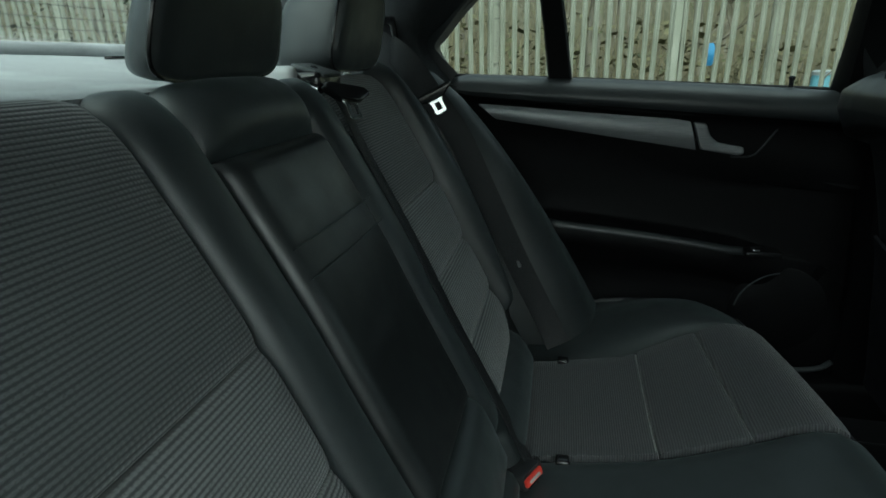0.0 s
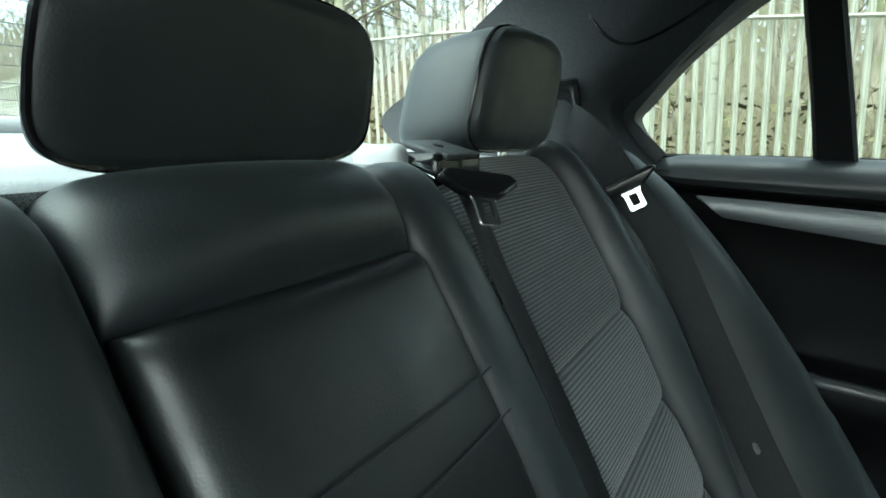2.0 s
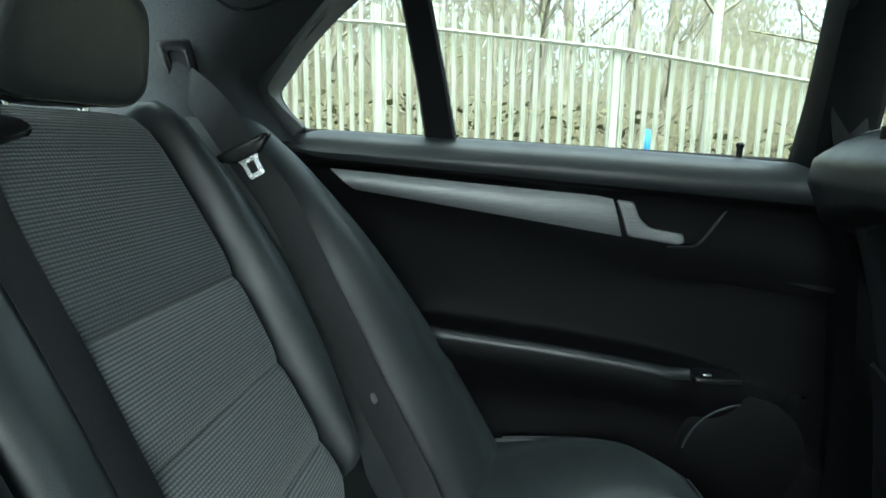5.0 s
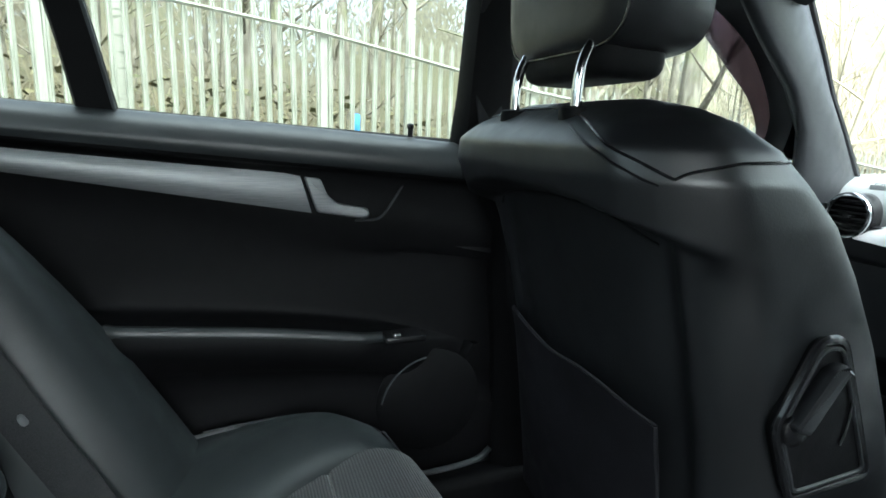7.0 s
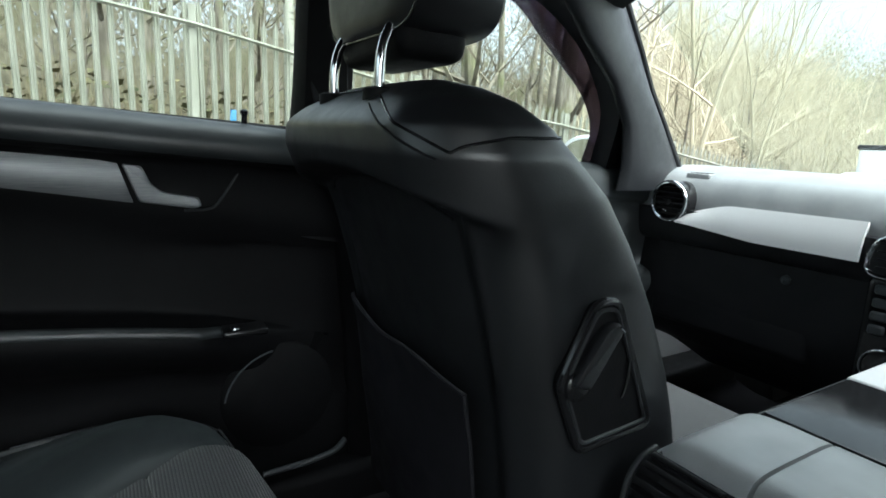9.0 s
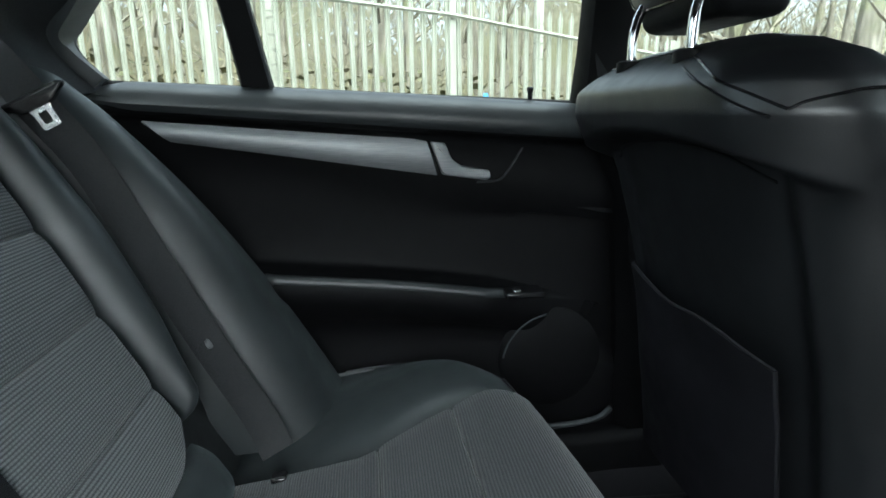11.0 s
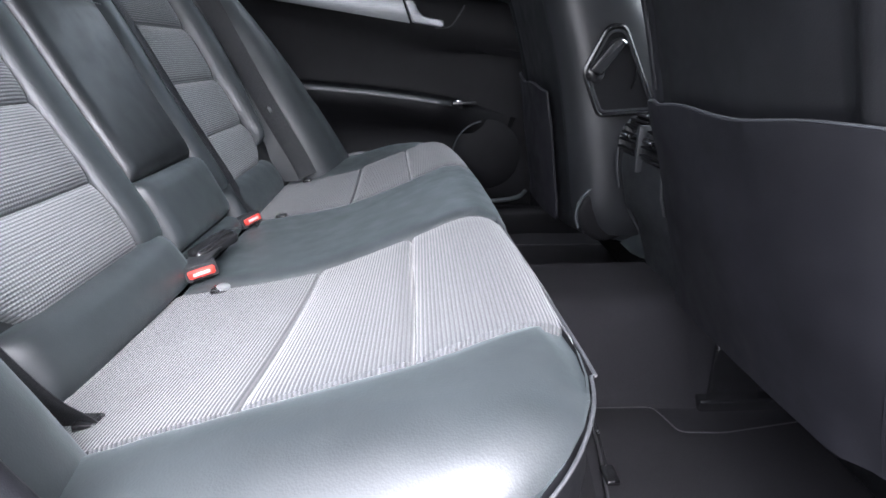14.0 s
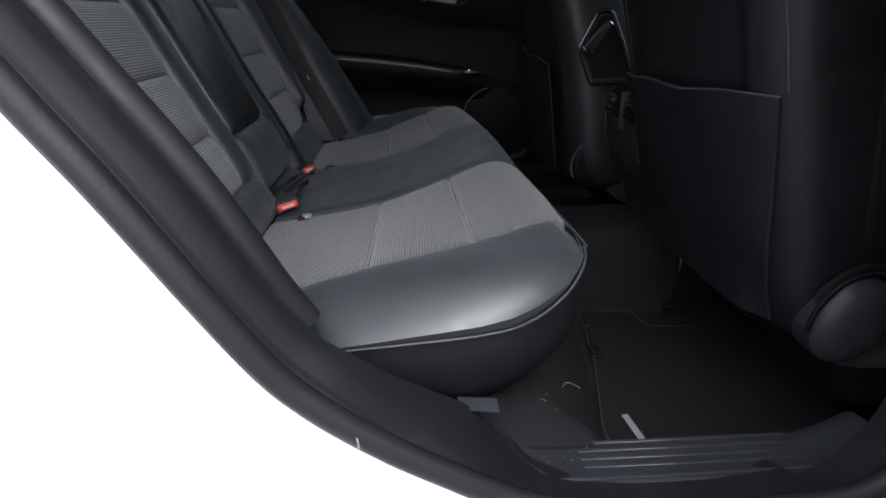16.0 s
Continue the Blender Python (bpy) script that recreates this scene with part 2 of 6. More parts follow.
def frames_along(pts, up):
    out = []
    for k, p in enumerate(pts):
        d = (pts[min(k + 1, len(pts) - 1)] - pts[max(k - 1, 0)]).normalized()
        side = d.cross(up).normalized()
        out.append((p, side, side.cross(d).normalized()))
    return out


def tube(pts, r, n=8, up=(0.3, 0.2, 1), bm=None, flat=1.0):
    pts = [Vector(p) for p in pts]
    rings = []
    for p, a, b in frames_along(pts, Vector(up)):
        rings.append([p + r * (math.cos(2 * math.pi * k / n) * a + flat * math.sin(2 * math.pi * k / n) * b) for k in range(n)])
    return loft(rings, True, bm)


def ribbon(pts, width, thick, side, bm=None):
    """A strap along pts; side: its across direction, one for all or one a point."""
    pts = [Vector(p) for p in pts]
    sides = [Vector(side).normalized()] * len(pts) if not isinstance(side[0], (tuple, list, Vector)) else [Vector(s).normalized() for s in side]
    rings = []
    for k, p in enumerate(pts):
        d = (pts[min(k + 1, len(pts) - 1)] - pts[max(k - 1, 0)]).normalized()
        s = (sides[k] - sides[k].dot(d) * d).normalized()
        nrm = s.cross(d)
        w, h = width / 2, thick / 2
        rings.append([p + s * w * a + nrm * h * b for a, b in ((-1, -0.4), (-0.94, -1), (0.94, -1), (1, -0.4), (1, 0.4), (0.94, 1), (-0.94, 1), (-1, 0.4))])
    return loft(rings, True, bm)


def rbox(lo, hi, r=0.01, seg=3, bm=None, m=None):
    """A box with rounded edges between two corners, optionally posed by m."""
    bm2 = bmesh.new()
    lo, hi = Vector(lo), Vector(hi)
    bmesh.ops.create_cube(bm2, size=1, matrix=Matrix.Translation((lo + hi) / 2) @ Matrix.Diagonal((*(hi - lo), 1)))
    if r:
        bmesh.ops.bevel(bm2, geom=bm2.edges[:], offset=min(r, 0.49 * min(hi - lo)), segments=seg, profile=0.5, affect="EDGES")
    if m:
        bmesh.ops.transform(bm2, matrix=m, verts=bm2.verts)
    if bm is None:
        return bm2
    join(bm, bm2)
    return bm


def join(bm, other):
    me = bpy.data.meshes.new("tmp")
    other.to_mesh(me)
    other.free()
    bm.from_mesh(me)
    bpy.data.meshes.remove(me)
    return bm


def prism(poly, place, depth, r=0.0, seg=2):
    """A flat outline, as (a, b) pairs, raised by depth along the third axis of the pose place."""
    bm = bmesh.new()
    f = bm.faces.new([bm.verts.new((a, b, 0)) for a, b in poly])
    top = bmesh.ops.extrude_face_region(bm, geom=[f])
    bmesh.ops.translate(bm, verts=[v for v in top["geom"] if isinstance(v, bmesh.types.BMVert)], vec=(0, 0, depth))
    if r:
        bmesh.ops.bevel(bm, geom=bm.edges[:], offset=r, segments=seg, profile=0.5, affect="EDGES")
    bmesh.ops.transform(bm, matrix=place, verts=bm.verts)
    return bm


def lathe(profile, place, n=32):
    """A body turned about the third axis of place from (radius, height) pairs."""
    rings = [[place @ Vector((r * math.cos(2 * math.pi * k / n), r * math.sin(2 * math.pi * k / n), h)) for k in range(n)] for r, h in profile]
    return loft(rings)


def axes(at, x, y):
    """A pose at a point with first axis x and second axis near y."""
    x = Vector(x).normalized()
    z = x.cross(Vector(y)).normalized()
    y = z.cross(x)
    m = Matrix((x, y, z)).transposed().to_4x4()
    m.translation = at
    return m


def round_outline(pts, r, n=5):
    """A polygon of (a, b) with its corners rounded."""
    out, k = [], len(pts)
    for i in range(k):
        a, b, c = (Vector(pts[(i + j) % k]) for j in (-1, 0, 1))
        rr = r[i] if isinstance(r, (list, tuple)) else r
        u, w = (a - b), (c - b)
        ru = min(rr, 0.48 * u.length, 0.48 * w.length)
        p, q = b + u.normalized() * ru, b + w.normalized() * ru
        for j in range(n + 1):
            t = j / n
            out.append(tuple((1 - t) ** 2 * p + 2 * t * (1 - t) * b + t * t * q))
    return out


def pad(S, u, v, out, puff=0.012, edge=0.02, crown=0.0, n=(16, 16), sink=0.006, wrinkle=0.0, seed=0.0):
    """An upholstered panel on the surface S(u, v), swelling from sunken borders. u, v: pairs of numbers, or of functions of the other's 0 to 1. out: about outward."""
    bm = bmesh.new()
    ends = lambda pair, f: [q(f) if callable(q) else q for q in pair]  # noqa: E731
    rows, nu, nv = [], n[0], n[1]
    mid_u = ends(u, 0.5)
    mid_v = ends(v, 0.5)
    lu = (S(mid_u[1], sum(mid_v) / 2) - S(mid_u[0], sum(mid_v) / 2)).length
    lv = (S(sum(mid_u) / 2, mid_v[1]) - S(sum(mid_u) / 2, mid_v[0])).length
    out = Vector(out)
    for j in range(-1, nv + 2):
        fj = min(max(j, 0), nv) / nv
        fv = 0.5 - 0.5 * math.cos(math.pi * fj)
        row = []
        for i in range(-1, nu + 2):
            fi = min(max(i, 0), nu) / nu
            fu = 0.5 - 0.5 * math.cos(math.pi * fi)
            (u0, u1), (v0, v1) = ends(u, fv), ends(v, fu)
            a, b = u0 + (u1 - u0) * fu, v0 + (v1 - v0) * fv
            p, e = S(a, b), 1e-3
            nrm = (S(a + e, b) - S(a - e, b)).cross(S(a, b + e) - S(a, b - e))
            nrm = nrm.normalized() if nrm.length > 1e-12 else out
            if nrm.dot(out) < 0:
                nrm = -nrm
            du, dv = min(1, min(fu, 1 - fu) * lu / edge), min(1, min(fv, 1 - fv) * lv / edge)
            h = -sink + (puff + sink) * math.sqrt(1 - (1 - du) ** 2) * math.sqrt(1 - (1 - dv) ** 2)
            h += crown * math.sin(math.pi * fu) * math.sin(math.pi * fv)
            if wrinkle:
                h += wrinkle * noise.noise(p * 14 + Vector((seed, 0, 0))) * min(du, dv)
            if i in (-1, nu + 1) or j in (-1, nv + 1):
                h = -sink - 0.012
            row.append(p + nrm * h)
        rows.append(row)
    return grid(rows, bm=bm)

# ---- the car's shell and the setting inside it ----
# The car points along +x, its left side is +y, the ground is z = 0 under it.


def floor_and_roof():
    def fl(x, y):
        tunnel = 0.150 * math.exp(-(((y - 0.01) / 0.125) ** 6))
        sill = 0.02 * max(0.0, (abs(y) - 0.62) / 0.07) ** 1.4 if abs(y) > 0.62 else 0.0
        return 0.245 + tunnel + sill + 0.004 * noise.noise(Vector((x * 9, y * 9, 0)))

    xs, ys = np.linspace(0.42, 1.9, 60), np.linspace(-0.625, 0.72, 60)
    bm = grid([[(x, y, fl(x, y)) for y in ys] for x in xs])
    heel = []
    for y in np.linspace(-0.684, 0.66, 44):
        edge = 0.495 + 0.075 * max(0.0, 1 - abs(y) / 0.55)
        row = []
        for f in np.linspace(0, 1, 16):
            x = 0.275 + (edge - 0.275) * f
            z = float(np.interp(f, [0, 0.2, 0.4, 0.6, 0.8, 0.93, 1], [0.425, 0.422, 0.408, 0.365, 0.306, 0.268, 0.258]))
            w = max(0.0, min(1.0, (-0.59 - y) / 0.06)) * ease((0.440 - x) / 0.05)
            z = z * (1 - w) + max(z - 0.012 * (1 - f), 0.4115) * w
            row.append((x, y, z + 0.002 * noise.noise(Vector((x * 22, y * 22, 0)))))
        heel.append(row)
    heel = grid(heel)
    solid("trim_heel_board", thicken(heel, 0.01), CARPET, "black carpeted heel board under the bench", "carpet", kind="structure")
    sill_bar = rbox((0.1, 0.685, 0.20), (1.9, 0.80, 0.375), 0.02)
    solid("trim_far_sill", sill_bar, TRIM_DARK, "black inner sill along the far doors", "sill", kind="structure")
    solid("floor", thicken(bm, 0.03), CARPET, "black carpeted car floor with a raised tunnel", "floor", kind="structure")
    xs, ys = np.linspace(-0.27, 1.12, 30), np.linspace(-0.60, 0.60, 24)
    roof = lambda x, y: 1.375 - 0.075 * abs(y / 0.6) ** 3 - 0.10 * max(0, -x - 0.05) ** 1.4 * 2.2 - 0.05 * max(0, x - 0.8)  # noqa: E731
    bm = grid([[(x, y, roof(x, y)) for y in ys] for x in xs])
    solid("ceiling", thicken(bm, 0.02), HEADLINER, "charcoal cloth headlining under the car roof", "headlining", kind="structure")


floor_and_roof()


def parcel_shelf():
    bm = bmesh.new()
    xs, ys = np.linspace(-0.36, -0.86, 16), np.linspace(-0.60, 0.60, 24)
    grid([[(x, y, 1.052 + 0.05 * max(0, (-x - 0.36) / 0.5) ** 1.2 - 0.012 * (y / 0.6) ** 2) for y in ys] for x in xs], bm=bm)
    root = thing("parcel_shelf", (-0.6, 0, 1.05), "parcel shelf under the rear window, sky reflection painted pale", "parcel shelf")
    part("shelf_board", thicken(bm, 0.02), SHELF, root)
    part("window_ledge", rbox((-0.90, -0.60, 1.088), (-0.79, 0.60, 1.112), 0.01), SHELF, root)
    for y in (0.26, 0.40, -0.26, -0.40):
        part("slot", rbox((-0.70, y - 0.02, 1.084), (-0.685, y + 0.02, 1.0895), 0.002), GLOSS_BLACK, root)


parcel_shelf()


def pillar(side):
    """Cloth-covered rear roof pillar, with the slot that the belt comes from."""
    F = [(-0.245, 0.700, 1.020), (-0.292, 0.694, 1.106), (-0.250, 0.668, 1.150), (-0.200, 0.652, 1.192), (-0.130, 0.632, 1.246), (-0.05, 0.612, 1.285), (0.06, 0.60, 1.310)]
    F2 = [(-0.275, 0.660, 1.020), (-0.318, 0.645, 1.106), (-0.280, 0.622, 1.158), (-0.228, 0.618, 1.203), (-0.155, 0.612, 1.258), (-0.07, 0.598, 1.30), (0.05, 0.588, 1.322)]
    M = [(-0.335, 0.565, 1.020), (-0.350, 0.560, 1.106), (-0.335, 0.560, 1.160), (-0.300, 0.565, 1.210), (-0.225, 0.566, 1.265), (-0.13, 0.560, 1.31), (0.0, 0.555, 1.335)]
    R = [(-0.60, 0.585, 1.02), (-0.70, 0.605, 1.112), (-0.60, 0.580, 1.172), (-0.50, 0.555, 1.230), (-0.40, 0.528, 1.285), (-0.30, 0.505, 1.33), (-0.2, 0.49, 1.36)]
    cols = [crv(c, 5) for c in (F, F2, M, R)]
    rows = [[Vector((p.x, side * p.y, p.z)) for p in crv(four, 6)] for four in zip(*cols)]
    root = thing("pillar_trim", (-0.4, side * 0.6, 1.05), "charcoal cloth-covered rear roof pillar trim", "pillar trim")
    part("cover", thicken(grid(rows), 0.012), PILLAR, root)
    seam = crv([(-0.350, 0.535, 1.320), (-0.330, 0.548, 1.265), (-0.300, 0.556, 1.212), (-0.270, 0.562, 1.192), (-0.236, 0.580, 1.200), (-0.180, 0.598, 1.232), (-0.10, 0.598, 1.285)], 8)
    part("seam", tube([(p.x, side * (p.y - 0.004), p.z) for p in seam], 0.0022, 6), GLOSS_BLACK, root)
    # slot in a raised frame that leans with the pillar
    m = axes((-0.346, side * 0.5545, 1.107), (0.93, 0.0, 0.02) if side > 0 else (0.93, 0.0, 0.02), (0.30, -side * 0.36, 0.88))
    rings = []
    for a, b, h in ((0.022, 0.047, -0.004), (0.022, 0.047, 0.003), (0.016, 0.041, 0.005), (0.011, 0.035, 0.002), (0.010, 0.033, -0.004)):
        rings.append([m @ Vector((p, q, h * (1 if side > 0 else -1))) for p, q in round_outline([(-a, -b), (a, -b), (a, b), (-a, b)], 0.006, 3)])
    part("slot_frame", loft(rings, False), GLOSS_BLACK, root, "glossy black slot frame")
    part("belt_slot", rbox((-0.0105, -0.034, -0.003), (0.0105, 0.034, -0.0005), 0, m=m), RUBBER, root, "dark belt slot")


for s in (1, -1):
    pillar(s)


def window_loop(side):
    """The rear side opening: sill, curved rear corner, sloping top and front edge."""
    p = [(-0.245, 0.712, 1.040), (0.0, 0.728, 1.029), (0.24, 0.738, 1.016), (0.507, 0.735, 1.002), (0.506, 0.700, 1.10), (0.503, 0.662, 1.20), (0.498, 0.63, 1.292),
         (0.40, 0.622, 1.316), (0.22, 0.618, 1.320), (0.06, 0.621, 1.308), (-0.05, 0.632, 1.282), (-0.130, 0.648, 1.242), (-0.205, 0.668, 1.188), (-0.258, 0.685, 1.135), (-0.283, 0.697, 1.104), (-0.276, 0.704, 1.075)]
    return [Vector((a, side * b, c)) for a, b, c in p]


def rear_door():
    """Far rear door, closed: trim panel, aluminium strip, grip, armrest, loudspeaker, window."""
    root = thing("rear_door", (0.1, 0.74, 0.35), "closed black rear car door trim panel with an aluminium strip", "car door")
    xs = np.linspace(-0.30, 0.62, 46)
    sill = lambda x: 1.029 - 0.052 * x - 0.015 * max(0, x - 0.2)  # noqa: E731
    low = lambda x: 0.980 - 0.078 * x  # noqa: E731
    tbot = lambda x: 0.932 - 0.165 * x + 0.02 * max(0, x - 0.27)  # noqa: E731
    arm = lambda x: 0.7345 - 0.10 * max(0, x + 0.03) - 0.16 * max(0, x - 0.12) ** 2 - 0.1 * max(0, x - 0.38)  # noqa: E731
    rows = []
    for x in xs:
        a = arm(x)
        bulge = max(0.0, min(1.0, (0.52 - x) / 0.18)) * max(0.2, min(1.0, (x + 0.12) / 0.1))
        prof = [(0.752, sill(x) - 0.006), (0.734, sill(x) + 0.001), (0.712, sill(x) - 0.002), (0.694, sill(x) - 0.012), (0.681, sill(x) - 0.030), (0.677, low(x) + 0.008),
                (0.684, low(x) - 0.001), (0.700, low(x) - 0.006), (0.711, (low(x) + tbot(x)) / 2), (0.715, tbot(x) - 0.006), (0.733, tbot(x) - 0.05), (0.742, 0.80),
                (0.742 - 0.002 * bulge, a + 0.022), (0.742 - 0.012 * bulge, a + 0.006), (0.742 - 0.060 * bulge, a + 0.001), (0.742 - 0.075 * bulge, a - 0.007), (0.742 - 0.076 * bulge, a - 0.035),
                (0.742 - 0.05 * bulge, a - 0.07), (0.728, min(0.60, a - 0.10)), (0.724, 0.50), (0.728, 0.42), (0.735, 0.34)]
        rows.append(crv([(x, y, z) for y, z in prof], 3))
    part("trim_panel", thicken(grid(rows), 0.02), TRIM_DARK, root)
    lip = [(x, 0.750 - 0.0745 * max(0.0, min(1.0, (0.52 - x) / 0.18)) * max(0.2, min(1.0, (x + 0.12) / 0.1)), arm(x) - 0.0085) for x in np.linspace(-0.03, 0.40, 30)]
    part("armrest_edge", tube(crv(lip, 2), 0.0105, 14), SILL_ROLL, root, "padded armrest roll")
    # padded roll along the window sill
    roll = []
    for x in np.linspace(-0.262, 0.60, 40):
        t = min(1.0, (x + 0.262) / 0.05)
        prof = [(0.745, sill(x) - 0.002), (0.726, sill(x) + 0.004), (0.702, sill(x) + 0.002), (0.682, sill(x) - 0.009), (0.671, sill(x) - 0.028), (0.672, low(x) + 0.012), (0.682, low(x) + 0.002), (0.700, low(x) - 0.001)]
        roll.append(crv([(x, y, z if t >= 1 else z * (0.5 + 0.5 * t) + (1 - t) * 0.5 * (sill(x) - 0.018)) for y, z in prof], 3))
    part("sill_roll", thicken(grid(roll), 0.008), SILL_ROLL, root, "soft black window sill roll")
    # aluminium strip, tapering to a point at the rear
    top = lambda x: 0.9655 - 0.083 * x  # noqa: E731
    strip = []
    for f in np.linspace(0, 1, 30):
        x0, x1 = -0.188 + f * (0.243 + 0.188), -0.150 + f * (0.262 + 0.150)
        y0 = 0.682 + 0.034 * f
        z0, z1 = top(x0), tbot(x1)
        strip.append([Vector((x0 + (x1 - x0) * g, y0 - 0.006 * math.sin(math.pi * g) - 0.004 + 0.004 * g, z0 + (z1 - z0) * g)) for g in (0, 0.08, 0.25, 0.5, 0.75, 0.93, 1)])
    part("aluminium_strip", thicken(grid(strip), 0.006), ALUMINIUM, root, "brushed aluminium strip")
    part("strip_edge", tube([p[0] + Vector((0, -0.003, 0.002)) for p in strip], 0.0016, 6), CHROME, root)
    # inner handle: aluminium foot and lever before a black cup
    cup = round_outline([(0.258, 0.948), (0.415, 0.933), (0.392, 0.905), (0.362, 0.876), (0.300, 0.880)], 0.012)
    part("handle_cup", prism(cup, axes((0, 0.712, 0), (1, 0.04, 0), (0, 0, 1)), 0.006, 0.002), GLOSS_BLACK, root, "black handle cup")
    edge = crv([(0.412, 0.707, 0.934), (0.398, 0.706, 0.912), (0.378, 0.705, 0.884), (0.362, 0.705, 0.875), (0.330, 0.705, 0.874)], 6)
    part("cup_edge", tube(edge, 0.0020, 8), CONSOLE, root)
    lever = round_outline([(0.250, 0.944), (0.275, 0.941), (0.286, 0.915), (0.302, 0.902), (0.352, 0.893), (0.355, 0.880), (0.345, 0.876), (0.270, 0.888)], 0.005)
    part("door_handle", prism(lever, axes((0, 0.700, 0), (1, 0.05, 0), (0, 0, 1)), 0.012, 0.003), ALUMINIUM, root, "satin aluminium door handle")
    part("cup_screw", lathe([(0.003, 0), (0.003, 0.002), (0.001, 0.003)], axes((0.410, 0.708, 0.935), (1, 0, 0), (0, 0, 1)), 10), STEEL, root)
    # window switch in the armrest
    sw = part("window_switch", rbox((0.372, 0.655, 0.674), (0.442, 0.70, 0.686), 0.004), GLOSS_BLACK, root)
    part("switch_key", rbox((0.386, 0.662, 0.682), (0.400, 0.680, 0.690), 0.003), CHROME, sw)
    # round loudspeaker; a paler arc at upper left paints its raised rim's highlight
    c = axes((0.475, 0.721, 0.530), (1, 0, 0), (0, 0, 1))
    part("speaker_grille", lathe([(0.100, -0.014), (0.101, -0.004), (0.095, 0.000), (0.04, 0.003), (0.004, 0.004)], c, 40), TRIM_DARK, root)
    rim = [(0.475 + 0.100 * math.cos(a), 0.695, 0.530 + 0.100 * math.sin(a)) for a in np.linspace(1.75, 2.95, 24)]
    part("speaker_rim_glint", tube(rim, 0.0018, 6, (0, 1, 0)), TRIM_SOFT, root)
    ledge = crv([(0.44, 0.705, 0.392), (0.52, 0.700, 0.398), (0.57, 0.698, 0.408), (0.592, 0.695, 0.428)], 6)
    part("bin_edge", tube(ledge, 0.006, 8), TRIM_SOFT, root)
    pin = part("lock_pin", lathe([(0.0045, 0), (0.0045, 0.018), (0.006, 0.020), (0.006, 0.025), (0.003, 0.027)], axes((0.425, 0.722, 1.004), (1, 0, 0), (0, 1, 0)), 12), GLOSS_BLACK, root)
    part("collar", lathe([(0.010, -0.003), (0.010, 0.002), (0.006, 0.003)], axes((0.425, 0.722, 1.006), (1, 0, 0), (0, 1, 0)), 16), TRIM_SOFT, pin)
    # window: frame, post and two panes
    loop = window_loop(1)
    inner = [p + Vector((0, -0.012, 0)) for p in loop[6:]] + [loop[0] + Vector((0, -0.012, 0))]
    part("window_frame", ribbon(crv(inner, 6), 0.045, 0.020, [(0, 1, -0.2)] * (6 * (len(inner) - 1) + 1)), TRIM_SOFT, root)
    upright = [p + Vector((0.012, -0.008, 0)) for p in loop[3:7]]
    part("front_upright", ribbon(crv(upright, 6), 0.030, 0.020, [(0, 1, -0.2)] * 19), RUBBER, root, "black upright window edge")
    seal = crv([p + Vector((0.002, 0.004, 0)) for p in loop[3:]] + [loop[0]], 6)
    part("window_seal", tube(seal, 0.008, 8, (0, 1, 0.1)), RUBBER, root)
    part("sill_seal", tube(crv([p + Vector((0, 0.004, 0.001)) for p in loop[:4]], 8), 0.005, 6), RUBBER, root)
    post = loft([[Vector((x + dx, y + dy, z)) for dx, dy in ((-w, -0.006), (-w + 0.004, -0.012), (w - 0.004, -0.012), (w, -0.006), (w, 0.012), (-w, 0.012))]
                  for x, y, z, w in ((-0.020, 0.718, 1.022, 0.0245), (-0.034, 0.690, 1.12, 0.0225), (-0.052, 0.652, 1.23, 0.021), (-0.062, 0.626, 1.30, 0.02))])
    part("window_post", post, TRIM_DARK, root, "black upright window divider")
    part("post_edge", tube([(0.003, 0.704, 1.024), (-0.012, 0.677, 1.12), (-0.031, 0.640, 1.23), (-0.042, 0.614, 1.30)], 0.0025, 6), TRIM_SOFT, root)
    for name, keep in (("quarter_pane", [15, 14, 13, 12, 11, 10]), ("door_pane", [3, 4, 5, 6, 7, 8, 9])):
        bm = bmesh.new()
        edge = [loop[k] for k in keep]
        if name == "quarter_pane":
            pts = [loop[0], *edge, Vector((-0.055, 0.632, 1.28)), Vector((-0.02, 0.727, 1.03))]
        else:
            pts = [Vector((-0.02, 0.727, 1.03)), loop[1], loop[2], *edge, Vector((-0.055, 0.632, 1.28))]
        bm.faces.new([bm.verts.new(p + Vector((0, 0.008, 0))) for p in pts])
        bmesh.ops.triangulate(bm, faces=bm.faces)
        p = part(name, thicken(bm, 0.004), GLASS, root, "clear window pane", smooth=False)
        p.visible_shadow = False


rear_door()


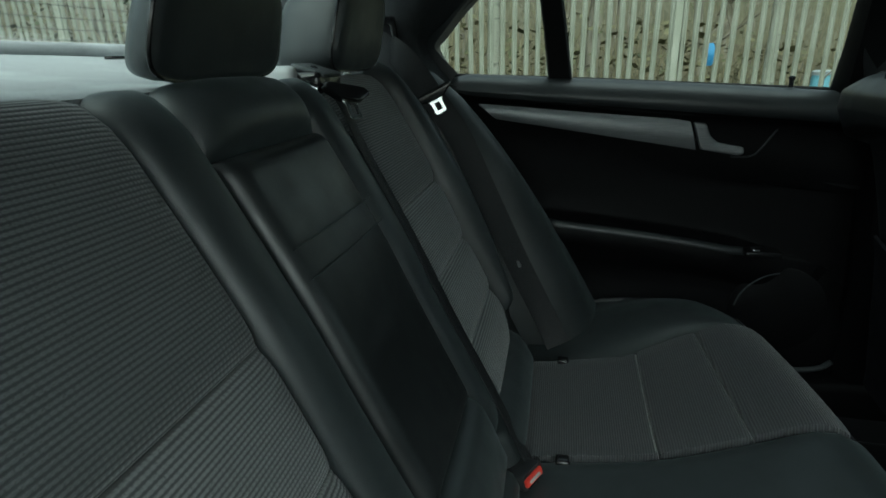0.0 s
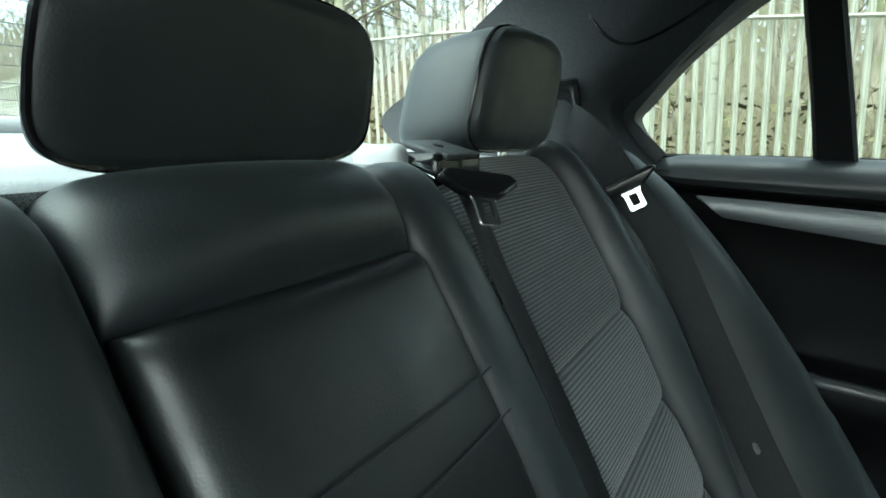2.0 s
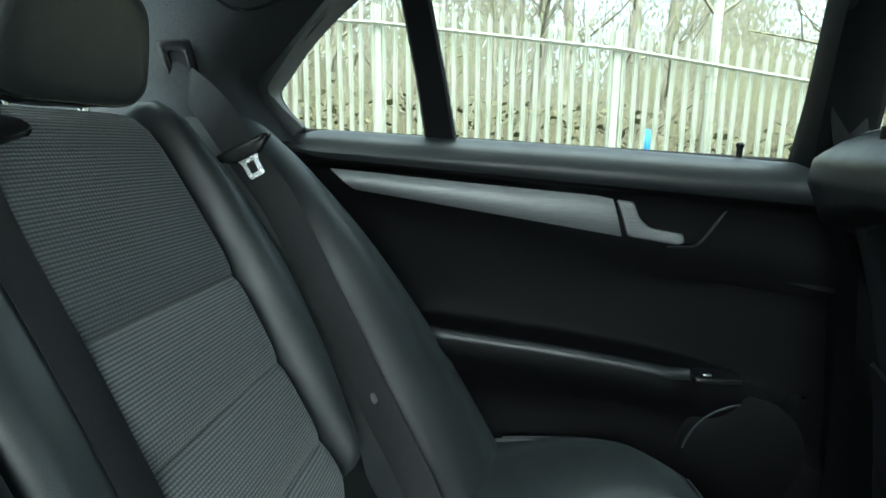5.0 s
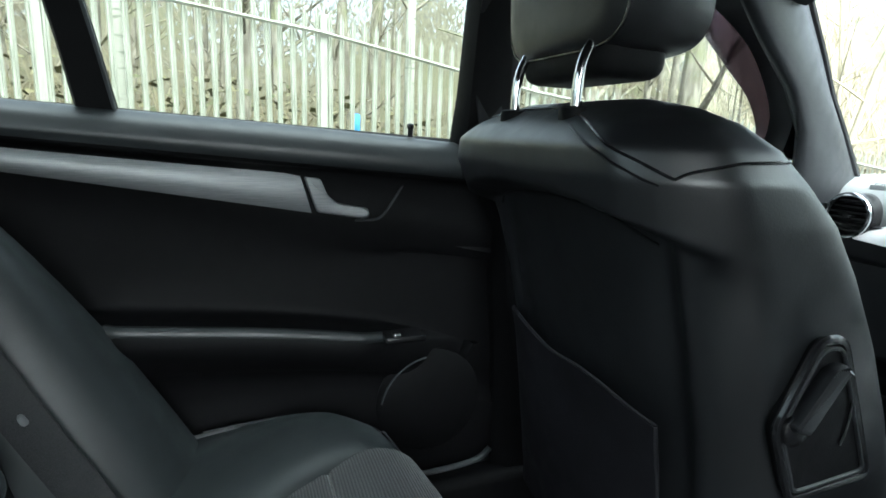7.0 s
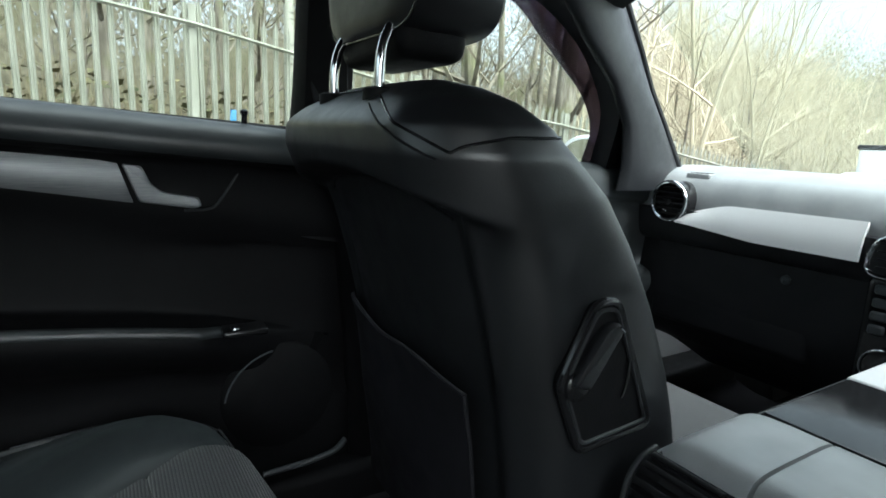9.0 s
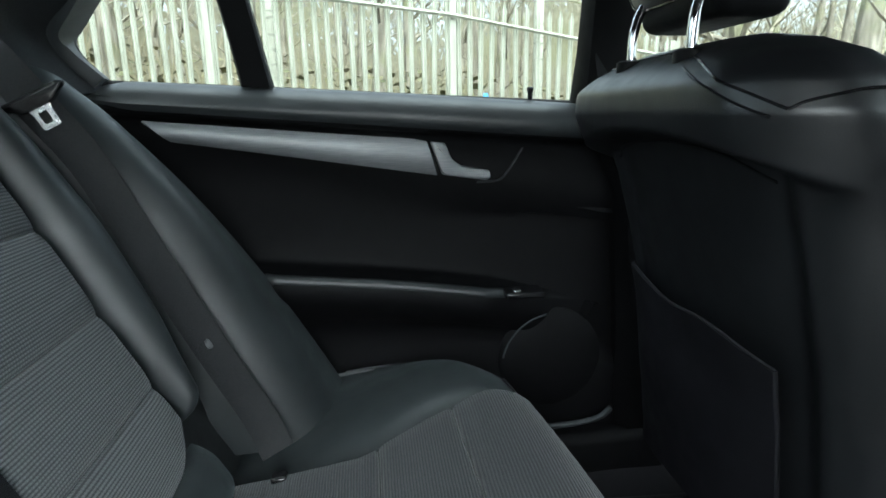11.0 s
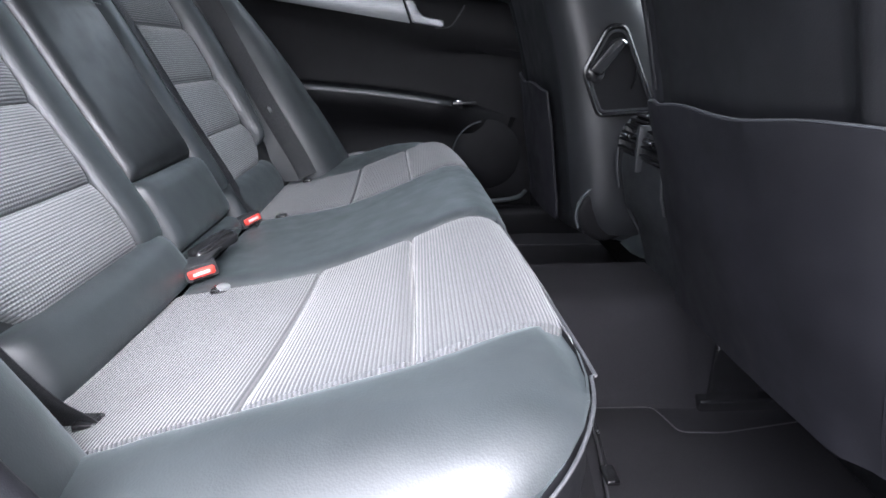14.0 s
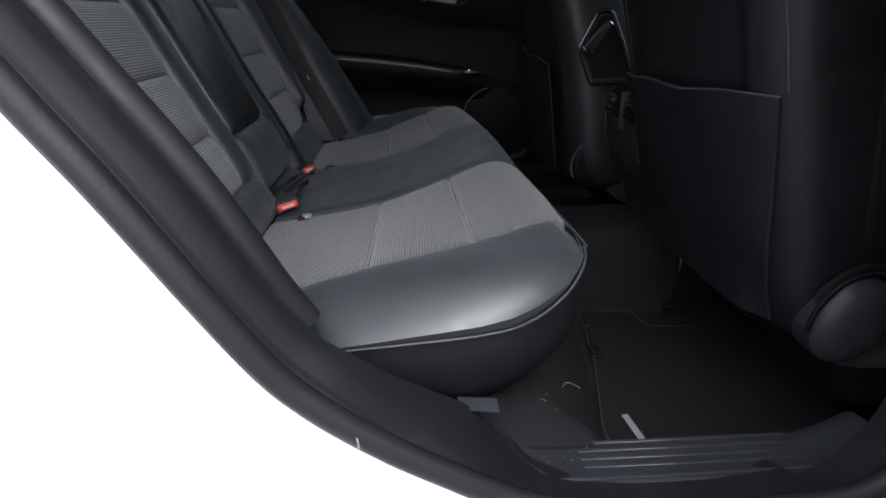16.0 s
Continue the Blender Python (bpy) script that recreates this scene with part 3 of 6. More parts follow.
def middle_pillar(side):
    root = thing("middle_pillar", (0.55, side * 0.70, 0.3), "dark upright pillar between the side doors", "pillar trim")
    ring = lambda x, y, z, w, d: [Vector((x + a * w, side * (y + b * d), z)) for a, b in ((-1, 0.6), (-1, -0.2), (-0.8, -0.8), (0, -1), (0.8, -0.8), (1, -0.2), (1, 0.6), (0, 0.9))]  # noqa: E731
    s = [(0.725, 0.73, 0.30, 0.11, 0.035), (0.715, 0.73, 0.6, 0.11, 0.035), (0.66, 0.722, 0.85, 0.08, 0.035), (0.548, 0.710, 1.0, 0.047, 0.03), (0.538, 0.675, 1.15, 0.04, 0.028), (0.535, 0.635, 1.30, 0.042, 0.028)]
    if side < 0:
        s = [(0.775, y, z, 0.075, d) if z < 0.7 else (x + 0.03, y, z, w, d) if z < 0.9 else (x, y, z, w, d) for x, y, z, w, d in s]
    part("cover", loft([ring(*q) for q in s]), TRIM_DARK, root)
    belt = [(0.52, side * 0.655, 1.20), (0.56, side * 0.675, 1.0), (0.70, side * 0.69, 0.7), (0.74, side * 0.69, 0.4)]
    part("belt_webbing", ribbon(crv(belt, 8), 0.045, 0.002, (1, 0, 0.2)), WEBBING, root)


for s in (1, -1):
    middle_pillar(s)


def roof_rail(side):
    pts = crv([(-0.02, 0.600, 1.318), (0.2, 0.597, 1.332), (0.5, 0.597, 1.33), (0.8, 0.60, 1.318), (1.02, 0.605, 1.298)], 6)
    solid("trim_roof_rail", tube([(p.x, side * p.y, p.z) for p in pts], 0.028, 10), HEADLINER, "dark roof rail trim above the doors", "roof rail", kind="structure")


for s in (1, -1):
    roof_rail(s)


def front_pillar(side):
    pts = [(0.90, 1.10, 0.600, 1.315), (0.925, 1.145, 0.605, 1.298), (0.955, 1.172, 0.612, 1.270), (1.035, 1.235, 0.624, 1.200), (1.135, 1.298, 0.638, 1.126), (1.205, 1.385, 0.655, 1.046), (1.235, 1.478, 0.675, 0.958), (1.24, 1.54, 0.69, 0.90)]
    root = thing("front_pillar", (1.4, side * 0.68, 0.85), "dark windscreen pillar trim", "pillar trim")
    rings = []
    for xr, xf, y, z in pts:
        rings.append([Vector(((xr + xf) / 2 + (xf - xr) / 2 * math.cos(a), side * (y + 0.026 * math.sin(a) + 0.02 * math.cos(a)), z)) for a in np.linspace(0, 2 * math.pi, 20, endpoint=False)])
    part("cover", loft(rings), PILLAR_TRIM, root)
    part("windscreen_edge", tube([(xf + 0.002, side * (y + 0.012), z) for xr, xf, y, z in pts], 0.008, 8), RUBBER, root)


for s in (1, -1):
    front_pillar(s)


def front_door(sd):
    """Front door, mostly hidden by the seat."""
    root = thing("front_door", (1.0, sd * 0.74, 0.35), "closed black front car door with silver trim", "car door")

    def put(name, bm, *more, **kw):
        if sd < 0:
            bmesh.ops.scale(bm, vec=(1, -1, 1), verts=bm.verts)
        return part(name, bm, *more, **kw)

    rows = []
    for x in np.linspace(0.80, 1.44, 34):
        sill = 0.992 - 0.055 * (x - 0.6)
        prof = [(0.765, sill - 0.004), (0.745, sill + 0.002), (0.712, sill - 0.004), (0.693, sill - 0.02), (0.690, sill - 0.07), (0.705, sill - 0.085), (0.722, sill - 0.12), (0.725, sill - 0.19), (0.712, 0.715), (0.668, 0.695), (0.665, 0.655), (0.700, 0.60), (0.705, 0.50), (0.72, 0.34)]
        rows.append(crv([(x, y, z) for y, z in prof], 3))
    put("trim_panel", thicken(grid(rows), 0.02), TRIM_SOFT, root)
    strip = []
    for f in np.linspace(0, 1, 16):
        x = 0.86 + f * 0.40
        z0, z1 = 0.872 - 0.06 * f, 0.842 - 0.075 * f - 0.03 * math.sin(math.pi * min(1, f * 1.2))
        strip.append([(x, 0.704 + 0.004 * g, z0 + (z1 - z0) * g) for g in (0, 0.3, 0.7, 1)])
    put("aluminium_strip", thicken(grid(strip), 0.006), SILVER, root, "bright aluminium strip")
    put("handle_cup", prism(round_outline([(1.03, 0.862), (1.12, 0.848), (1.125, 0.80), (1.06, 0.812)], 0.01), axes((0, 0.704, 0), (1, 0, 0), (0, 0, 1)), 0.006, 0.002), GLOSS_BLACK, root)
    put("door_handle", rbox((1.05, 0.688, 0.815), (1.135, 0.70, 0.83), 0.004), ALUMINIUM, root, "satin aluminium door handle")
    put("handle_grip", rbox((1.12, 0.688, 0.79), (1.14, 0.702, 0.845), 0.004), GLOSS_BLACK, root)
    frame = crv([(0.585, 0.735, 0.99), (0.575, 0.69, 1.15), (0.58, 0.64, 1.285), (0.70, 0.632, 1.315), (0.85, 0.636, 1.312), (0.965, 0.644, 1.285), (1.06, 0.650, 1.240), (1.125, 0.655, 1.190), (1.190, 0.664, 1.107), (1.222, 0.684, 1.049), (1.245, 0.726, 0.952)], 8)
    put("window_frame", ribbon(frame, 0.05, 0.03, (0, 1, -0.2)), RUBBER, root)
    sail = [[Vector(a).lerp(Vector(b), g) for g in (0, 0.5, 1)] for a, b in zip(crv([(0.80, 0.640, 1.318), (0.97, 0.646, 1.285), (1.07, 0.652, 1.240), (1.135, 0.657, 1.190), (1.20, 0.668, 1.107), (1.25, 0.728, 0.945)], 5), crv([(0.95, 0.62, 1.335), (1.06, 0.622, 1.290), (1.13, 0.634, 1.210), (1.22, 0.648, 1.136), (1.30, 0.665, 1.056), (1.36, 0.705, 0.945)], 5))]
    put("frame_corner", thicken(grid(sail), 0.012), RUBBER, root)
    # smoked plastic wind deflector along the front edge of the window
    inn = crv([(0.70, 0.655, 1.272), (0.84, 0.660, 1.283), (0.927, 0.664, 1.259), (0.996, 0.667, 1.208), (1.063, 0.670, 1.157), (1.135, 0.678, 1.104), (1.182, 0.690, 1.035), (1.200, 0.728, 0.962)], 6)
    rim = crv([(0.70, 0.640, 1.318), (0.86, 0.642, 1.314), (0.97, 0.650, 1.285), (1.065, 0.656, 1.240), (1.130, 0.661, 1.190), (1.196, 0.672, 1.107), (1.226, 0.690, 1.049), (1.245, 0.732, 0.955)], 6)
    put("wind_deflector", thicken(grid([[a.lerp(b, g) + Vector((0, 0.022, 0)) for g in (0, 0.5, 1)] for a, b in zip(inn, rim)]), 0.003), SMOKED, root, "smoked purple plastic wind deflector")
    bm = bmesh.new()
    bm.faces.new([bm.verts.new(p + Vector((0, 0.01, 0))) for p in frame])
    bmesh.ops.triangulate(bm, faces=bm.faces)
    g = put("door_pane", thicken(bm, 0.004), GLASS, root, "clear window pane", smooth=False)
    g.visible_shadow = False
    m = put("door_mirror", loft([[Vector((x, 0.945 + w * math.cos(a) * (abs(math.cos(a)) ** -0.35 if abs(math.cos(a)) > 1e-3 else 1), 0.965 + h * math.sin(a) * (abs(math.sin(a)) ** -0.35 if abs(math.sin(a)) > 1e-3 else 1)))
                                  for a in np.linspace(0.01, 2 * math.pi + 0.01, 28, endpoint=False)] for x, w, h in ((1.415, 0.096, 0.058), (1.43, 0.102, 0.064), (1.46, 0.100, 0.062), (1.51, 0.075, 0.048), (1.54, 0.03, 0.02))]), PAINT, root, "white door mirror housing")
    put("mirror_glass", loft([[Vector((x, 0.947 + w * math.cos(a), 0.965 + h * math.sin(a))) for a in np.linspace(0, 2 * math.pi, 28, endpoint=False)] for x, w, h in ((1.409, 0.088, 0.052), (1.414, 0.088, 0.052))]), MIRROR, m)
    put("mirror_arm", rbox((1.30, 0.76, 0.92), (1.47, 0.90, 0.945), 0.01), GLOSS_BLACK, root)


for s in (1, -1):
    front_door(s)


def windscreen():
    a, b = [(1.78, y, 0.955) for y in np.linspace(-0.66, 0.66, 9)], [(1.10, y * 0.86, 1.335) for y in np.linspace(-0.66, 0.66, 9)]
    rows = [[Vector(p).lerp(Vector(q), f) + Vector((0.06 * (1 - (p[1] / 0.66) ** 2), 0, 0)) for p, q in zip(a, b)] for f in np.linspace(0, 1, 6)]
    g = solid("window_windscreen", thicken(grid(rows), 0.005), GLASS, "clear windscreen above the dashboard", "windscreen", kind="structure")
    g.visible_shadow = False
    a, b = [(-0.90, y, 1.105) for y in np.linspace(-0.64, 0.64, 9)], [(-0.30, y * 0.8, 1.365) for y in np.linspace(-0.64, 0.64, 9)]
    rows = [[Vector(p).lerp(Vector(q), f) - Vector((0.05 * (1 - (p[1] / 0.64) ** 2), 0, 0)) for p, q in zip(a, b)] for f in np.linspace(0, 1, 6)]
    g = thing("rear_window", (-0.9, 0, 1.1), "rear window with fine heating wires", "window")
    p = part("pane", thicken(grid(rows), 0.005), GLASS, g)
    p.visible_shadow = False
    for f in np.linspace(0.06, 0.94, 16):
        line = [Vector(p).lerp(Vector(q), f) - Vector((0.05 * (1 - (p[1] / 0.64) ** 2) - 0.004, 0, 0)) for p, q in zip(a, b)]
        part("heating_wire", tube(line, 0.0005, 4), RUBBER, g)


windscreen()

# ---- rear bench ----
BACK = curve_at([(-0.055, 0.495), (-0.088, 0.555), (-0.112, 0.61), (-0.138, 0.66), (-0.187, 0.757), (-0.237, 0.862), (-0.304, 0.985), (-0.334, 1.030), (-0.368, 1.046), (-0.42, 1.042)])
_bz = [(BACK(s).x, BACK(s).y) for s in np.linspace(0, 1, 200)]


def back_s(z):
    """How far up the backrest's face a height lies, below its top."""
    k = min((abs(q[1] - z), n) for n, q in enumerate(_bz[:165]))[1]
    return k / 199


def back_face(y, s):
    p = BACK(min(max(s, 0.0), 1.0))
    return Vector((p.x, y, p.y))


CUSH = curve_at([(-0.075, 0.490), (0.0, 0.500), (0.14, 0.524), (0.27, 0.571), (0.325, 0.594), (0.358, 0.599), (0.386, 0.584), (0.400, 0.545), (0.404, 0.49)])
_cx = [(CUSH(s).x, CUSH(s).y) for s in np.linspace(0, 1, 200)]


def cush_s(x):
    k = min((abs(q[0] - x), n) for n, q in enumerate(_cx[:185]))[1]
    return k / 199


def recede(x, y):
    """How far the front edge draws back towards the far door, and swells on the near side."""
    return float(np.interp(y, [-0.69, -0.6, -0.5, -0.4, -0.25, -0.1, 0.2, 0.35, 0.5, 0.6, 0.69], [-0.004, -0.010, -0.014, -0.012, -0.004, 0, 0.008, 0.022, 0.036, 0.052, 0.070])) * max(0.0, min(1.0, (x - 0.12) / 0.24))


def cush_face(y, s):
    p = CUSH(min(max(s, 0.0), 1.0))
    cup = max(0.0, min(1.0, (abs(y) - 0.22) / 0.38)) ** 1.5 * float(np.interp(p.x, [-0.06, 0.0, 0.05, 0.1, 0.165, 0.27, 0.35], [0.018, 0.022, 0.032, 0.040, 0.042, 0.018, 0.0]))
    fall = max(0.0, (abs(y) - 0.61) / 0.085)
    return Vector((p.x - recede(p.x, y), y, p.y + cup * max(0.2, 1 - 0.45 * fall**2) - 0.010 * fall**2))


def rear_bench():
    root = thing("rear_bench", (0.1, 0, 0.3), "black leather rear bench with ribbed grey cloth panels", "car seat")
    out_b, out_c = (0.9, 0, 0.44), (-0.2, 0, 1)
    # cushion carcass under the pads, rounded in plan
    plan = round_outline([(-0.12, -0.67), (0.06, -0.695), (0.392, -0.69), (0.384, 0.0), (0.392, 0.69), (0.06, 0.695), (-0.12, 0.67)], [0.05, 0.1, 0.20, 0.2, 0.20, 0.1, 0.05], 9)
    plan = [(x - recede(x, y), y) for x, y in plan]
    edge_z = lambda x: 0.538 + 0.075 * x + 0.028 * max(0.0, (min(x, 0.388) - 0.30) / 0.09) ** 1.5  # noqa: E731
    at_inset = lambda inset, zf: [Vector((0.16 + (x - 0.16) * (1 - inset / 0.28), y * (1 - inset / 0.7), zf(x))) for x, y in plan]  # noqa: E731
    side = [at_inset(i, f) for i, f in ((0.13, lambda x: 0.425), (0.07, lambda x: 0.432 + 0.1 * max(0, x - 0.2)), (0.03, lambda x: 0.452 + 0.1 * max(0, x - 0.2)), (0.008, lambda x: 0.48 + 0.06 * x), (0.0, lambda x: 0.52 + 0.06 * x), (0.003, edge_z))]
    part("cushion_base", loft(side, False), VINYL_SIDE, root, "dark grained cushion side")
    # leather roll round the edge: it rises from the piping and falls to the cloth
    def seam_y(x, sd):
        if sd > 0:
            return float(np.interp(x, [-0.055, 0.12, 0.22, 0.32, 0.40], [0.452, 0.437, 0.465, 0.482, 0.465]))
        return float(np.interp(x, [-0.055, 0.145, 0.27, 0.33, 0.385, 0.40], [0.560, 0.552, 0.527, 0.512, 0.490, 0.478]))

    rings = [side[-1]]
    for g in (0.015, 0.04, 0.08, 0.13, 0.20, 0.29, 0.40, 0.52, 0.65, 0.77, 0.86, 0.93, 1.0):
        ring = []
        for n, (x, y) in enumerate(plan):
            sg, whole = (1 if y > 0 else -1), x + recede(x, y)
            into = seam_y(whole, sg)
            outer = abs(y) > into
            q = Vector((x - 0.03 * max(0.0, min(1.0, (whole - 0.2) / 0.19)), sg * into if outer else y))
            if whole < -0.05:
                q = Vector((x + 0.03, sg * min(abs(y), 0.47)))
            p = Vector((x, y)) + (q - Vector((x, y))) * g
            zp = edge_z(x)
            over = min(1.0, (q - Vector((x, y))).length / 0.09) if outer else 0.0
            dome = (-0.018 - 0.08 * max(0.0, 0.20 - p.x) if sg > 0 else 0.0) - (0.022 if sg > 0 else 0.012) * max(0.0, (p.x - 0.20) / 0.19) ** 2
            top = cush_face(p.y, cush_s(max(p.x + recede(p.x, p.y), -0.07))).z - 0.012 + (0.030 + dome) * over
            f = min(1.0, g * (q - Vector((x, y))).length / (0.15 if sg > 0 else 0.078))
            z = zp + (top - zp) * math.sqrt(1 - (1 - f) ** 2)
            if not outer:
                z = min(z, top - 0.01)
            z -= 0.022 * max(0.0, (g - 0.74) / 0.26) ** 2
            ring.append(Vector((p.x, p.y, z + 0.0012 * noise.noise(Vector((p.x, p.y, 0)) * 16) * over)))
        rings.append(ring)
    part("cushion_roll", loft(rings, False), LEATHER, root, "smooth black leather side roll")
    start = [n for n, p in enumerate(plan) if p[0] > 0.08]
    pts = [Vector((plan[n][0] + 0.001, plan[n][1] * 1.002, edge_z(plan[n][0]))) for n in start]
    part("piping", tube(crv(pts, 3), 0.0014, 8), PIPING, root, "pale grey piping")
    s0, s1, sf = cush_s(-0.055), cush_s(0.145), cush_s(0.27)
    s_end = 0.97
    part("cushion_centre", pad(cush_face, (-0.182, 0.172), (s0, s_end), out_c, 0.010, 0.03, 0.004, (22, 30), wrinkle=0.0015), LEATHER, root)
    for sd in (1, -1):
        inn = 0.176 if sd > 0 else 0.186
        for v0, v1, fine in ((s0, s1, (14, 12)), (s1, sf, (14, 12)), (sf, 0.885, (14, 16))):
            out_y = lambda v, v0=v0, v1=v1: sd * (seam_y(CUSH(v0 + (v1 - v0) * v).x, sd) + 0.002)  # noqa: E731
            part("cushion_cloth", pad(cush_face, (sd * inn, out_y), (v0, v1), out_c, 0.007, 0.008, 0.004, fine, sink=0.003), FABRIC_CUSHION, root, "ribbed grey cloth")
    # backrest carcass and its panels
    bm = grid([[Vector((BACK(s).x - 0.008, y, BACK(s).y - 0.004)) for y in np.linspace(-0.56, 0.56, 12)] for s in np.linspace(0, 1, 24)])
    part("backrest_shell", thicken(bm, 0.05), LEATHER_SOFT, root)
    z = back_s
    top = 0.93
    for sd in (1, -1):
        a = 0.183
        lo, m1, m2, m3 = z(0.565), z(0.657), z(0.758), z(0.864)
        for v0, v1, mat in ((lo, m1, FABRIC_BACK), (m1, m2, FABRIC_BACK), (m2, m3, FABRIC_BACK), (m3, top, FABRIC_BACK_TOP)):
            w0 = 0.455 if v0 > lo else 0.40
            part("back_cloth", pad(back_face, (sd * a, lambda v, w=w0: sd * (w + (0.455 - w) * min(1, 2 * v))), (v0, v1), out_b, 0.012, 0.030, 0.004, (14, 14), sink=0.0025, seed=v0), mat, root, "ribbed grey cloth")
        part("back_bolster", pad(back_face, (sd * 0.462, lambda v: sd * (0.500 + 0.035 * math.sin(math.pi * min(1, v * 1.1)) - 0.05 * max(0, 0.3 - v))), (z(0.60), top + 0.01), out_b, 0.030, 0.03, 0.012, (12, 34), wrinkle=0.002, seed=3 * sd), LEATHER, root, "black leather side bolster")
        part("back_bolster", pad(back_face, (sd * 0.112, sd * 0.181), (z(0.56), top), out_b, 0.014, 0.025, 0.003, (10, 34), wrinkle=0.001), LEATHER, root, "black leather side bolster")
        part("crease_roll", pad(back_face, (sd * 0.12, sd * 0.46), (0.0, z(0.572)), out_b, 0.022, 0.03, 0.006, (16, 12)), LEATHER, root)
        # fixed corner bolster by the door
        cb = [[(-0.345, 0.548, 1.055), (-0.300, 0.575, 1.062), (-0.262, 0.610, 1.045), (-0.245, 0.655, 1.005)],
              [(-0.290, 0.540, 0.985), (-0.238, 0.560, 0.995), (-0.200, 0.595, 0.990), (-0.195, 0.650, 0.965)],
              [(-0.225, 0.540, 0.86), (-0.160, 0.555, 0.875), (-0.115, 0.590, 0.880), (-0.110, 0.660, 0.860)],
              [(-0.160, 0.540, 0.72), (-0.080, 0.555, 0.735), (-0.035, 0.595, 0.740), (-0.020, 0.675, 0.720)],
              [(-0.110, 0.535, 0.60), (-0.010, 0.550, 0.60), (0.040, 0.595, 0.600), (0.060, 0.680, 0.580)],
              [(-0.090, 0.530, 0.50), (0.030, 0.545, 0.50), (0.085, 0.595, 0.50), (0.105, 0.685, 0.49)]]
        cols = [crv(c, 6) for c in zip(*cb)]
        rows = [[Vector((p.x, sd * p.y, p.z)) for p in crv(four, 6)] for four in zip(*cols)]
        part("corner_bolster", thicken(grid(rows), 0.02), LEATHER, root, "smooth black leather corner bolster")
    # middle seat: fold-down armrest with a seam, leather above and below
    part("back_centre_top", pad(back_face, (-0.112, 0.112), (z(0.992), top), out_b, 0.018, 0.035, 0.008, (20, 16), wrinkle=0.0015), LEATHER, root)
    arm = part("centre_armrest", pad(back_face, (-0.108, 0.108), (z(0.640), z(0.992)), out_b, 0.0165, 0.020, 0.005, (24, 30), sink=0.002, wrinkle=0.001), LEATHER_SOFT, root, "folded-up black leather armrest")
    for zz in (0.880, 0.906):
        pts = [back_face(y, z(zz)) + Vector((0.0188, 0, 0.0085)) + Vector((0.0045, 0, 0.0022)) * math.cos(y / 0.108 * 1.57) for y in np.linspace(-0.103, 0.103, 16)]
        part("armrest_seam", tube(pts, 0.0009, 6), LEATHER, arm)
    part("back_centre_low", pad(back_face, (-0.118, 0.118), (z(0.530), z(0.638)), out_b, 0.020, 0.02, 0.006, (18, 12)), LEATHER, root)
    part("crease_roll", pad(back_face, (-0.118, 0.118), (0.0, z(0.528)), out_b, 0.016, 0.02, 0.003, (16, 8)), LEATHER, root)
    for y, st in ((0.440, 0), (0.165, 0), (-0.196, 1), (-0.505, 0)):
        p = cush_face(y, cush_s(0.012))
        tab = part("child_seat_anchor", rbox((p.x - 0.012, y - 0.010, p.z + 0.002), (p.x + 0.009, y + 0.010, p.z + 0.013), 0.004), GLOSS_BLACK, root, "black child-seat anchor cover")
        if st:
            part("stud", lathe([(0.009, 0), (0.009, 0.004), (0.006, 0.006), (0.002, 0.006)], axes(p + Vector((0.004, 0, 0.0100)), (1, 0, 0), (0, 1, 0)), 16), STUD, tab, "pale round stud")
    # head restraints
    def restraint(y, w, h, zt, x, d, label, taper=0.10, slim=1.0):
        """A padded block: a flat front panel in a seam, smooth sides drawn in towards the back."""
        rings = []
        for f, k in ((0.0, 0.70), (0.010, 0.86), (0.05, 0.945), (0.13, 0.985), (0.24, 1.0), (0.55, 0.985), (0.80, 0.94), (0.93, 0.84), (1.0, 0.62)):
            k *= 1 - (1 - slim) * f
            ring_pts = []
            for a in np.linspace(0, 2 * math.pi, 60, endpoint=False):
                ca, sa = math.cos(a), math.sin(a)
                ca, sa = math.copysign(abs(ca) ** 0.40, ca), math.copysign(abs(sa) ** 0.40, sa)
                narrow = 1 - taper * (0.5 + 0.5 * sa) + 0.03 * (1 - sa * sa)
                lift = 0.004 * (1 - ca * ca) if sa > 0 else 0.0
                ring_pts.append(Vector((x - f * d + 0.012 * sa, y + w * k * ca * narrow, zt + (h * k + lift) * sa - 0.006 * f)))
            rings.append(ring_pts)
        hr = part("head_restraint", loft(rings), LEATHER, root, label)
        edge = rings[3]
        part("seam", tube([*(q + Vector((0.0006, 0, 0)) for q in edge), edge[0]], 0.0020, 6, (1, 0, 0.1)), GLOSS_BLACK, hr)
        for q in (-0.05, 0.05):
            part("post", tube([(x - d / 2, y + q, zt - h - 0.04), (x - d / 2, y + q, zt - h + 0.03)], 0.006, 10, (1, 0, 0)), CHROME, hr)
    restraint(0.002, 0.1155, 0.0490, 1.1065, -0.336, 0.052, "black leather centre head restraint", 0.09, 0.86)
    for sd in (1, -1):
        restraint(sd * 0.357, 0.105, 0.0605, 1.1205, -0.318, 0.115, "black leather head restraint", 0.14)


rear_bench()


